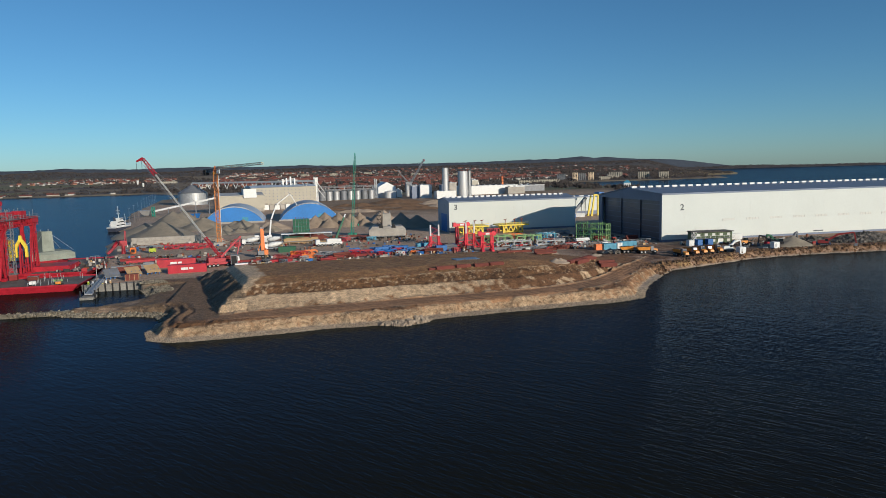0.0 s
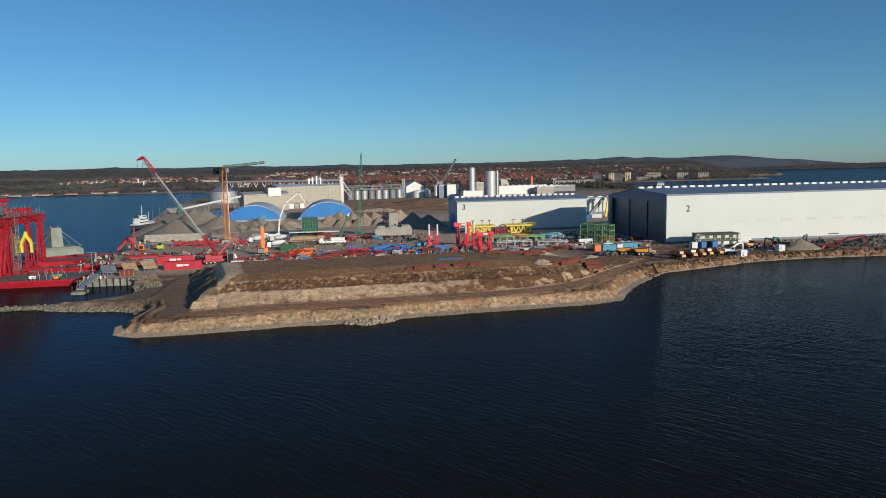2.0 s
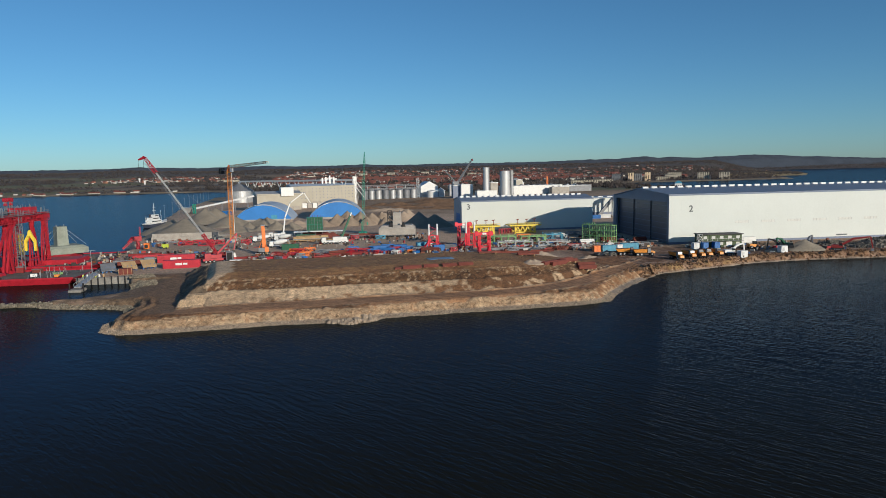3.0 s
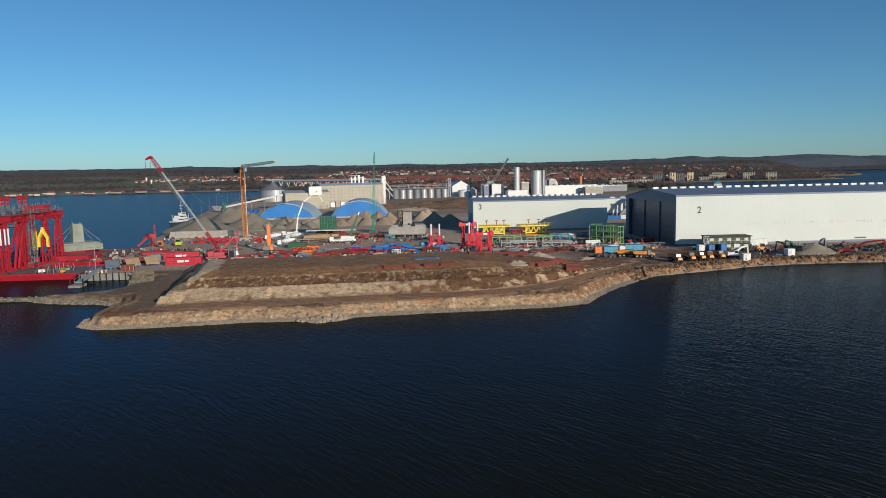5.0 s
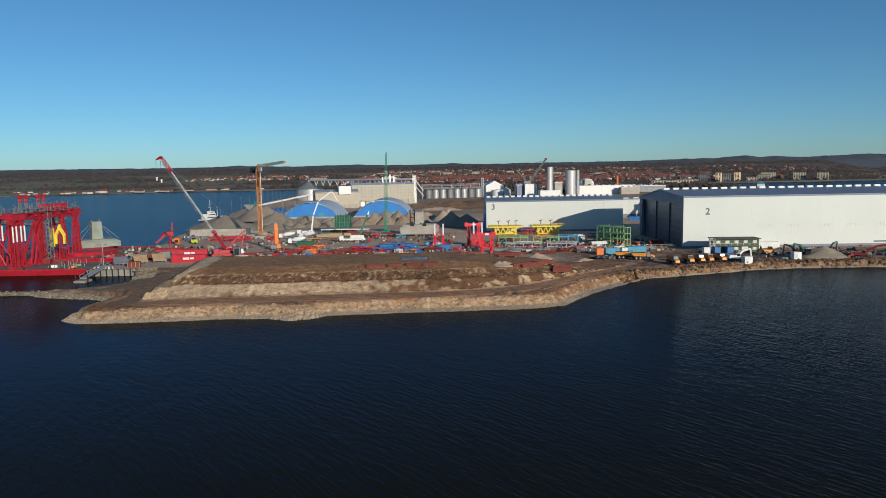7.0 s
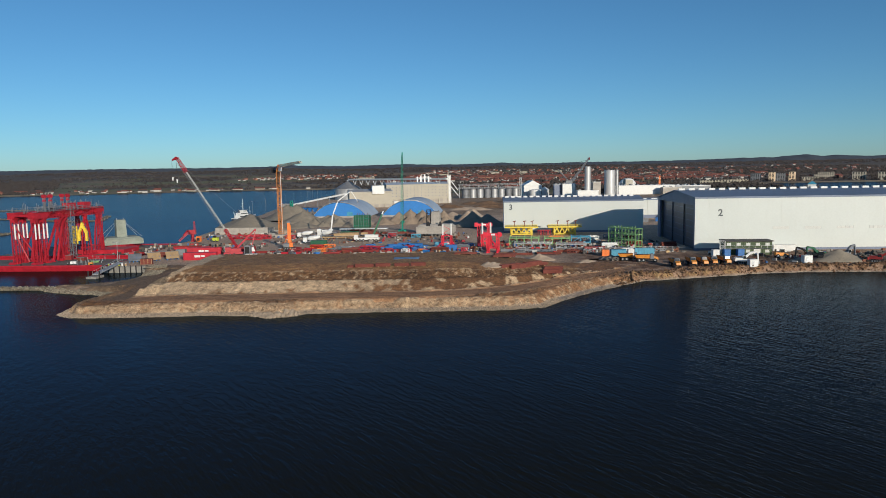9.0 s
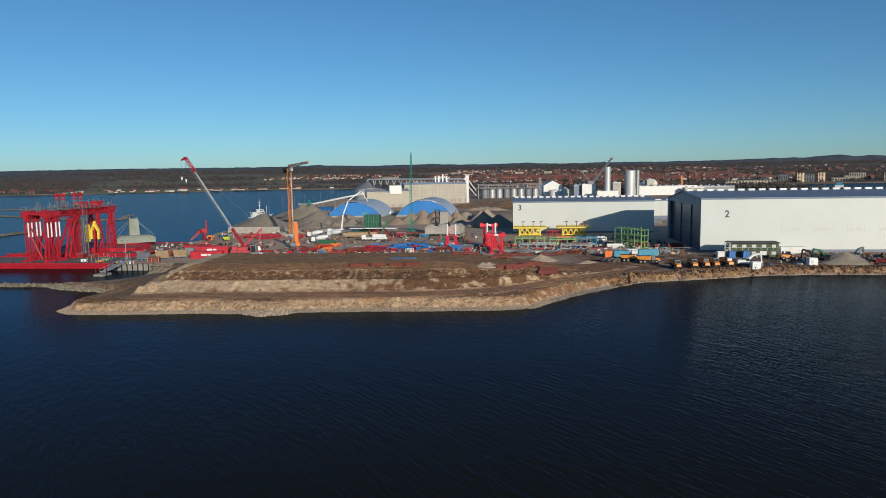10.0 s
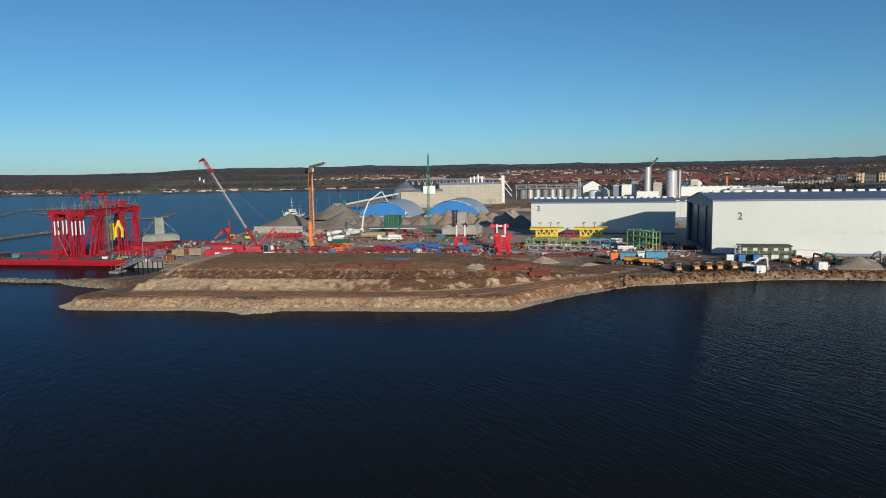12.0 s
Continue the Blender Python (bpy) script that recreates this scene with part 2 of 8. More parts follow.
def part(name, bm, material, parent, label="", smooth=False):
    me = bpy.data.meshes.new(name)
    bmesh.ops.recalc_face_normals(bm, faces=bm.faces)
    bm.to_mesh(me)
    bm.free()
    me.materials.append(material)
    if smooth:
        me.polygons.foreach_set("use_smooth", [True] * len(me.polygons))
    ob = new(name, me)
    ob.parent = parent
    if label:
        ob["label"] = label
    return ob


def share(ob, m, parent=None):
    """Another piece on the same mesh."""
    c = ob.copy()
    scene.collection.objects.link(c)
    c.parent = parent or ob.parent
    c.matrix_local = m
    return c


def thing(name, m, label, category, group="", kind=""):
    e = new(name)
    e.matrix_world = m
    e.empty_display_size = 0.5
    return tagged(e, label, category, group, kind)


def B():
    return bmesh.new()


def bx(*a):
    return box(B(), *a)


def text(name, body, size, material, parent, m):
    cu = bpy.data.curves.new(name, "FONT")
    cu.body, cu.size, cu.extrude, cu.align_x, cu.align_y = body, size, 0.02, "CENTER", "CENTER"
    cu.offset = 0.09
    cu.materials.append(material)
    ob = new(name, cu)
    ob.parent = parent
    ob.matrix_local = m
    return ob


# ---- the setting: water and one sheet of ground ----
G = 2.3
SHORE = [(-49, 177), (-44, 172.8), (-36, 172.6), (-19, 173.8), (-6, 175.4), (6, 175.2), (12, 172.8), (17, 173.6), (21, 177.5), (41, 179.8), (62, 181.2), (76, 182.4), (86, 186), (92, 196),
         (102, 209.5), (112, 220.5), (122, 230.5), (142, 237.5), (152, 241), (165, 246), (182, 249), (205, 249), (330, 242), (430, 330), (520, 900), (575, 1200), (590, 1400), (690, 1600), (860, 1610), (1000, 1615), (1150, 1660), (1330, 2040),
         (1500, 2100), (1760, 2450), (1650, 2620), (2200, 3480), (4000, 6500), (4000, 9500), (-9500, 9500), (-9500, 1200), (-4800, 1200), (-1240, 1430), (-850, 1500), (-600, 1670),
         (-300, 1690), (-180, 1450), (-205, 1170), (-171, 780), (-142, 610), (-117, 455), (-109, 400), (-95, 345), (-88, 300), (-84, 262), (-67, 261), (-62.5, 250), (-60, 240), (-63, 232), (-72, 227), (-80, 224), (-80, 216.5), (-70, 211.5), (-58, 209), (-51.5, 206), (-49.5, 198), (-51, 186)]
FAR = [(2180, 4350), (2900, 4260), (3600, 4180), (4200, 4050), (4800, 3900), (4800, 4800), (2180, 4800)]
RIDGE = ((-4200, 74), (-2200, 72), (-1228, 76), (-634, 68), (-322, 66), (600, 64), (1300, 66), (1800, 72), (2600, 72), (3300, 64), (4300, 50))
# lines across the spit, as y over x: the haul road's two edges, the toe, top and crest of the mound, its back
ROAD_S = ((-60, 186), (-35, 181.5), (-24, 179.9), (-9, 179.8), (5, 182), (20, 182.7), (36, 183.4), (51, 185), (59, 186.6), (67, 188.2), (76, 191.7), (85, 199), (97, 211.5), (111, 229.5), (127, 244))
ROAD_N = ((-60, 188), (-34, 187.4), (-27, 187.8), (-12, 189.6), (3.5, 190.4), (19, 192.3), (35, 193), (51, 193.7), (60, 195.4), (68, 198.2), (78, 204), (88, 213), (102, 231), (116, 245), (127, 256))
TOE = ((-60, 188.4), (-27, 188.3), (-12, 190.1), (3.5, 190.9), (19, 192.8), (35, 193.6), (51, 194.4), (60, 196.2), (68, 199.4), (78, 206), (88, 215), (102, 233), (116, 248))
CUT = ((-60, 196.4), (-30, 196.6), (-14, 197.0), (2, 198.2), (18, 199.2), (35, 200.1), (52, 200.6), (61, 203), (70, 206), (79, 210), (89, 218.5), (104, 238), (116, 252))
CREST = ((-60, 201), (-15, 201.6), (1, 202.2), (18, 204.4), (35, 205), (52, 205.8), (61, 207), (70, 210), (79, 215), (89, 223), (104, 242))
BACK = ((-60, 264), (-36, 264), (10, 264), (54, 267), (74, 258), (92, 252), (104, 240))


def inside(poly, x, y):
    """Signed distance to a polygon's edge, positive inside; x and y are arrays."""
    d = np.full(x.shape, 1e9)
    s = np.zeros(x.shape, bool)
    for (ax, ay), (bx_, by_) in zip(poly, poly[1:] + poly[:1]):
        ex, ey = bx_ - ax, by_ - ay
        t = np.clip(((x - ax) * ex + (y - ay) * ey) / (ex * ex + ey * ey), 0, 1)
        d = np.minimum(d, np.hypot(x - ax - t * ex, y - ay - t * ey))
        if ey:
            s ^= ((ay > y) != (by_ > y)) & (x < ex * (y - ay) / ey + ax)
    return np.where(s, d, -d)


def ramp(v, *knots):
    xs, ys = zip(*knots)
    return np.interp(v, xs, ys)


def lumps(x, y, size, octaves=3):
    f = np.vectorize(lambda a, b, s: noise.fractal(Vector((a / s, b / s, 3.7)), 0.8, 2.1, octaves), otypes=[float])
    return f(x, y, size)


def steps(*runs):
    out = [runs[0][0]]
    for a, b, d in runs:
        k = max(1, round((b - a) / d))
        out += [a + (b - a) * (i + 1) / k for i in range(k)]
    return np.array(out)


def line(knots, x):
    a, b = zip(*knots)
    return np.interp(x, a, b)


def between(y, a, b):
    return np.clip((y - a) / np.maximum(b - a, 0.2), 0, 1)


def ground_heights(x, y):
    d = inside(SHORE, x, y)
    f = inside(FAR, x, y)
    near = (y < 320) & (x > -120) & (x < 330)
    n1 = np.where(near, lumps(x, y, 4.0, 4), 0)
    n2 = lumps(x, y, np.where(y < 700, 40, 420), 4)
    n3 = np.where(near, lumps(x, y, 1.5, 4), 0)
    d = d + np.where(near, n1 * 0.8 * (y < 262), n2 * np.where(y > 1300, 14, 0))
    quay = (x < -60) & (y > 256) & (y < 360)
    toe, cut, crest = line(TOE, x) + n1 * 0.3, line(CUT, x) + n1 * 0.35, line(CREST, x) + n1 * 0.4
    onspit = near & (x > -60) & (x < 127) & (y < 275)
    # shore: pebble beach, broken cut bank, shelf
    bank = ramp(d, (-30, -4), (-3, -1.1), (0, 0), (2.2, 0.55), (2.9, 1.2), (4.4, 2.7), (6.5, 3.15), (10, 3.3))
    shelf = ramp(x, (-60, 0), (-40, 0.35), (-25, 1), (95, 1), (112, 0)) * ramp(y, (215, 1), (250, 0))
    z = np.where(bank > G, G + (bank - G) * np.where(near, shelf, 0), bank)
    z = np.where((x > 118) & near, ramp(d, (-3, -1.2), (0, 0), (1, 0.8), (1.6, 1.7), (2.6, 2.2), (4, G)), z)
    z = np.where(quay, np.where(d > 0, G, -3), z)
    z = np.where(near & (x < -50) & (y > 203) & (y < 256), np.minimum(z, ramp(x, (-62, 1.1), (-51, 1.9)) + n1 * 0.2), z)
    # mound: a cut face, a sloping bench, a flat top; a steep flank to the west
    flank = flank_of(x, y)
    m = np.where(y < toe, y - toe, 11.5 * between(y, toe, cut) + 9 * between(y, cut, crest) + np.maximum(0, y - crest))
    m = np.where(onspit, np.minimum(m, flank * 2.6), -40)
    m = np.where((m > 0) & (y > line(BACK, x)), -1, m)
    tall = ramp(x, (60, 1.0), (72, 0.84), (84, 0.66), (100, 0.18), (106, 0))
    rise = 2.6 * between(y, toe + 0.2, cut - 0.4) + 2.2 * between(y, cut + 0.6, crest) + 1.2 * between(y, crest, crest + 8)
    rise = np.minimum(np.minimum(rise * tall, np.maximum(flank, 0) * ramp(y, (196, 0.85), (204, 0.58))), np.maximum(line(BACK, x) - y, 0) * 0.34)
    z = z + np.where(onspit, rise, 0)
    rough = np.where(onspit, ramp(m, (-0.5, 0), (1, 0.13), (10.5, 0.13), (12, 0.34), (20, 0.3), (26, 0.12)), 0)
    z = z + rough * (n1 * 0.45 + n3 * 0.9) * tall
    # runnels down the cut face and the west flank, curved tipping ridges at the point
    run = np.where(onspit, lumps(x * 1.0, y * 0.18, 1.9, 3), 0)
    z = z + np.where((m > 0.5) & (m < 11), run * 0.22, 0) + np.where((d > 2.2) & (d < 5.5) & onspit, run * 0.16, 0)
    gully = np.where(onspit & (x < -20), lumps(y * 2.0, x * 0.25, 3.0, 3), 0)
    z = z + np.where((flank > 0.3) & (flank < 7.5) & (m > 0) & (x < -20), gully * 0.8, 0)
    z = z + np.where((x < -30) & (y < 222) & near & (flank < 0), 0.4 * np.sin(d * 2.1) * ramp(d, (2, 0), (3.5, 1), (8, 1), (10, 0)) * ramp(x, (-42, 1), (-34, 0)), 0)
    # spoil ridges outside the haul road; the road itself is graded flat
    road_s, road_n = line(ROAD_S, x), line(ROAD_N, x)
    off = onspit & (y < road_s - 0.4) & (d > 4)
    z = z + np.where(off & (x < 118), np.maximum(0, 0.1 + n1 * 0.6 + n3 * 0.5) * 0.65 * ramp(d, (4, 0), (5.2, 1)), 0)
    z = z + np.where(onspit & (x > -30), 0.35 * np.exp(-((y - road_n - 0.2) / 0.7) ** 2) * np.clip(0.7 + n1 * 1.5, 0, 1.4), 0)
    z = z + np.where(onspit & (x > 40), 0.3 * np.exp(-((y - road_s) / 0.7) ** 2) * np.clip(0.5 + n1 * 2, 0, 1.4), 0)
    z = z + np.where(near & (y < 262) & (x > 90) & (d > 3), n3 * 0.14 + np.maximum(0, n1) * 0.3, 0)
    z = z + np.where(near & (x > 118) & (d > 0.6) & (d < 5), n3 * 0.7 + n1 * 0.6, 0)
    ridge = np.interp(x * 4300 / np.maximum(y, 1500), *zip(*RIDGE)) - 8
    up = ramp(y, (1500, 0), (1800, 0.05), (2600, 0.26), (3400, 0.55), (4250, 1), (4800, 1))
    z = z + (d > 0) * (y > 1500) * np.maximum(0, ridge * up * ramp(d, (0, 0), (250, 1)) + n2 * ramp(d, (0, 0), (500, 2), (2500, 9)))
    z = np.where(f > 0, np.maximum(z, ramp(f, (0, 0), (40, 5), (350, 36), (900, 44)) + n2 * ramp(f, (0, 0), (400, 9))), z)
    return z, d, m, f, n1, n2, n3


def flank_of(x, y):
    """Metres east of the west flank's foot."""
    return x - np.interp(y, (176, 190, 197, 203, 232, 259, 270), (-33, -34, -35, -36, -41, -46, -48))


def build_ground():
    xs = steps((-4800, -1400, 120), (-1400, -300, 30), (-300, -110, 10), (-110, -60, 1.2), (-60, 130, 0.42), (130, 240, 0.9), (240, 400, 8), (400, 2000, 32), (2000, 4800, 110))
    ys = steps((120, 162, 14), (162, 170, 0.8), (170, 256, 0.42), (256, 275, 1.2), (275, 420, 5), (420, 1300, 22), (1300, 1800, 20), (1800, 3000, 45), (3000, 4700, 60))
    X, Y = np.meshgrid(xs, ys)
    Z, d, m, f, n1, n2, n3 = ground_heights(X, Y)
    pale, soil, road = np.array((0.55, 0.400, 0.245)), np.array((0.262, 0.134, 0.060)), np.array((0.42, 0.232, 0.114))
    yard, dry = np.array((0.49, 0.355, 0.245)), np.array((0.37, 0.214, 0.086))
    grass, field, forest = np.array((0.15, 0.145, 0.066)), np.array((0.20, 0.15, 0.092)), np.array((0.08, 0.067, 0.062))
    rock = np.array((0.36, 0.30, 0.235))

    def mix(a, b, k):
        return a + (b - a) * np.clip(k, 0, 1)[..., None]

    c = np.broadcast_to(yard, X.shape + (3,)).copy()
    near = (Y < 300) & (X > -70) & (X < 330)
    spit = (X > -60) & (X < 127) & (Y < 270)
    road_s, road_n, toe, crest = line(ROAD_S, X), line(ROAD_N, X), line(TOE, X), line(CREST, X)
    flank = flank_of(X, Y)
    speck = np.clip(0.5 + n3 * 2.2, 0, 1)
    # trodden brown earth round the diggers, lighter towards the halls
    earth = np.array((0.225, 0.122, 0.068))
    c = mix(c, earth, ramp(X, (92, 0), (112, 1)) * ramp(Y, (285, 1), (306, 0)) * np.clip(0.85 + n1 * 0.6, 0, 1) * (d > 0))
    c = mix(c, earth * 0.55, ramp(X, (100, 0), (115, 1)) * ramp(Y, (285, 1), (306, 0)) * np.clip(n1 * 2.0 + n3 * 0.8, 0, 0.8) * (d > 3))
    # past x 150: darker churned earth, with shade among the machines mixed in
    c = mix(c, earth * 0.6, ramp(X, (150, 0), (175, 1)) * ramp(Y, (278, 1), (296, 0)) * (d > 3) * np.clip(0.7 + n1, 0, 1) * (X < 330))
    # the spit's shelf: dark spill over pale sand
    shelf = spit & (m < 0.3) & (X < 118)
    c = mix(c, soil * 1.05, shelf * 1.0 * (Y < 262))
    c = mix(c, pale, shelf * ramp(d, (1.6, 0), (2.3, 1), (4.8, 1), (5.6, 0.0)) * np.clip(0.9 + n3 * 1.0, 0, 1))
    c = mix(c, pale * 0.92, shelf * (d > 5) * (Y < road_s) * np.clip(n1 * 2.0 + n3 * 2.0 + 0.25, 0, 0.85) * (X > -5))
    c = mix(c, soil * 0.6, shelf * (d > 5.0) * (d < 7.4) * np.clip(n1 * 2.0 + n3 * 2.0 + 0.2, 0, 1) * (Y < road_s - 0.5))
    for k, wd in ((3.3, 0.22), (4.3, 0.28), (5.9, 0.3)):
        c = mix(c, soil * 0.7, shelf * np.exp(-((d - k - n1 * 0.9) / wd) ** 2) * np.clip(0.45 + n3 * 2.0, 0, 0.85) * (Y < road_s))
    # haul road: graded, with wheel tracks and pale spill along its edges
    on = shelf & (Y > road_s) & (Y < road_n + 1) & (X > -36)
    c = mix(c, road, on * 1.0)
    w = np.clip((Y - road_s) / (road_n - road_s), 0, 1)
    for k in (0.22, 0.40, 0.60, 0.80):
        c = mix(c, road * 0.5, np.exp(-((w - k) / 0.045) ** 2) * on * np.clip(0.75 + n1 * 0.8, 0, 1))
    edge = np.exp(-((Y - road_n - 0.3) / 0.55) ** 2) * np.clip(1.0 + n1 * 1.2, 0.2, 1)
    edge = edge + np.exp(-((Y - road_s - 0.2) / 0.5) ** 2) * np.clip(0.6 + n1 * 2.4, 0, 1) * (X > 30)
    c = mix(c, pale * 1.02, edge * spit * (X > -34) * (X < 124))
    c = mix(c, soil * 1.1, shelf * ramp(X, (66, 0), (84, 1)) * (d > 2.4) * (Y < road_s) * np.clip(0.6 - n3 * 1.5 - n1, 0, 0.9))
    # golden bank beyond the bend, damp stones at the water
    c = mix(c, np.array((0.36, 0.235, 0.105)), ramp(d, (0.5, 0), (0.9, 1), (2.8, 1), (4, 0)) * (X > 116) * (Y < 262) * np.clip(0.3 + n1 * 2.2 + n3 * 1.5, 0, 1) * ramp(X, (150, 1), (185, 0.3)))
    c = mix(c, rock, ramp(d, (1.9, 1), (2.5, 0)) * near * (X < 116) + ramp(d, (0.3, 1), (0.7, 0)) * near * (X >= 116))
    # mound: pale cut face, dark rough bench with a thin pale crest, straw-brown top
    up = (m > 0.3) & spit
    c = mix(c, soil, up * 1.0)
    c = mix(c, soil * 0.62, up * (m > 11) * (m < 20) * 1.0)
    c = mix(c, soil * 0.4, up * (m > 11) * (m < 20) * np.clip(n3 * 2.4 + 0.1, 0, 1))
    c = mix(c, dry * 0.7, up * (m > 11) * (m < 20) * np.clip(-n3 * 2.0 - 0.1, 0, 0.2))
    patch = np.clip(ramp(X, (20, 1.6), (40, 0.9), (50, -0.3), (84, -0.4)) + n1 * 2.6 + n3 * 0.5, 0, 1)
    c = mix(c, soil * 0.62, up * (m < 12) * ramp(X, (42, 0), (54, 1)))
    patch = np.where(X > 48, np.clip(n1 * 5 + n3 * 1.6 - 0.45, 0, 1), patch)
    patch = patch * ramp(m + n3 * 1.5, (0.2, 0), (0.8, 1), (10.6, 1), (11.6, 0))
    c = mix(c, pale * 1.08, up * patch)
    c = mix(c, pale * 0.7, up * patch * np.clip(n3 * 1.5 - 0.05, 0, 0.55))
    fleck = np.where(up & (m > 11.5) & (m < 19.5), lumps(X, Y, 0.9, 2), 0)
    c = mix(c, pale * 0.9, np.clip(fleck * 6 - 2.1 + n1 * 2.0, 0, 0.8))
    c = mix(c, pale * 0.95, np.exp(-((m - 20.2) / 0.6) ** 2) * np.clip(0.75 + n1 * 2.0 + n3 * 2.8, 0, 1) * up)
    c = mix(c, dry, up * (m > 21.2) * np.clip(0.55 + n1 * 0.9 + n3 * 0.9, 0, 1))
    c = mix(c, soil * 0.85, up * (m > 22) * np.clip(n1 * 1.6 + n2 * 1.2 - 0.1, 0, 0.8))
    c = mix(c, np.array((0.56, 0.41, 0.255)), up * (m > 9) * ramp(flank + n1 * 1.4, (6.5, 0), (7.5, 1)) * np.clip(8.0 + 0.6 * np.clip(Y - 198, 0, 13) - flank - n1 * 1.6, 0, 1) * (Y > 192))
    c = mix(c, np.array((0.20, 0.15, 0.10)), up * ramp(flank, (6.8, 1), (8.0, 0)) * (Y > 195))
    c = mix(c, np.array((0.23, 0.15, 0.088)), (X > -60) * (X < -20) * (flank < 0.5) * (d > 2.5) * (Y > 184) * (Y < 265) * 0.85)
    c = mix(c, pale * 1.05, up * (X < -12) * ramp(flank, (0.8, 0), (1.6, 1)) * ramp(Y - line(CUT, X) - n1 * 0.6, (-0.2, 1), (0.6, 0)) * np.clip(0.85 + n3, 0.5, 1))
    # the earthen causeway beside the pool
    c = mix(c, np.array((0.20, 0.14, 0.088)), ramp(X, (-95, 1), (-54, 1), (-50, 0)) * (X > -95) * (Y > 203) * (Y < 257) * (d > -0.5) * np.clip(0.9 + n1, 0.6, 1))
    # beyond the yard
    c = mix(c, np.array((0.24, 0.16, 0.09)), ramp(Y, (540, 0), (600, 1)) * ramp(X, (0, 0), (30, 1)) * np.clip(0.75 + n2, 0, 1))
    far = ramp(Y, (900, 0), (1100, 1))
    strips = np.sin(X * 0.004 + n2 * 2.0) + np.sin(Y * 0.011 + n2)
    land = mix(np.broadcast_to(field, X.shape + (3,)), grass, (strips > 0.2) * 1.0)
    land = mix(land, forest, ((n2 > 0.2) | (Y > 3500) | (X > 500) | (X < -0.62 * Y)) * (d > 40) * 0.9)
    c = mix(c, land, far * (d > 5))
    c = mix(c, np.array((0.33, 0.26, 0.16)), far * np.exp(-((d - 4) / 6.0) ** 2))
    c = mix(c, np.array((0.36, 0.27, 0.12)), (X > 1120) * (X < 2100) * (Y > 1900) * (Y < 2900) * ramp(d, (2, 0), (8, 1), (120, 1), (190, 0)))
    c = mix(c, forest, (f > -20) * 1.0)
    c = mix(c, np.array((0.12, 0.12, 0.10)), (d < -0.4) & (f < -20))
    broken = np.where(spit & (d > 0), 0.9, 0.3)
    broken = np.where(on, 0.3, np.where(up & (m > 0.3) & (m < 11), 0.6, np.where(up & (m > 22), 0.6, broken)))
    broken = np.where(up & (m > 9) & (flank < 16) & (flank > 8), 0.2, broken)
    broken = np.where((X > 100) & (Y < 300) & (X < 330), 0.75, np.where(Y > 600, 0.5, broken))
    ny, nx = X.shape
    verts = np.stack([X, Y, Z], -1).reshape(-1, 3)
    i = np.arange(nx * ny).reshape(ny, nx)
    faces = np.stack([i[:-1, :-1], i[:-1, 1:], i[1:, 1:], i[1:, :-1]], -1).reshape(-1, 4)
    me = bpy.data.meshes.new("ground")
    me.from_pydata(verts.tolist(), [], faces.tolist())
    me.polygons.foreach_set("use_smooth", [True] * len(me.polygons))
    a = me.attributes.new("soil", "FLOAT_COLOR", "POINT")
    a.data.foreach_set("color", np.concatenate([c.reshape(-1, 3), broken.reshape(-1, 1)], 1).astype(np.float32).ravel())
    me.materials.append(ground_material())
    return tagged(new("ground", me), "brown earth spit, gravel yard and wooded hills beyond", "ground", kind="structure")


ground = build_ground()
bm = B()
v = [bm.verts.new(p) for p in ((-4900, -1500, 0), (4900, -1500, 0), (4900, 4850, 0), (-4900, 4850, 0))]
bm.faces.new(v)
me = bpy.data.meshes.new("water")
bm.to_mesh(me)
bm.free()
me.materials.append(water_material())
tagged(new("water", me), "dark blue rippled fjord water round the spit", "water", kind="structure")


def z_at(x, y):
    return float(ground_heights(np.array([float(x)]), np.array([float(y)]))[0][0])


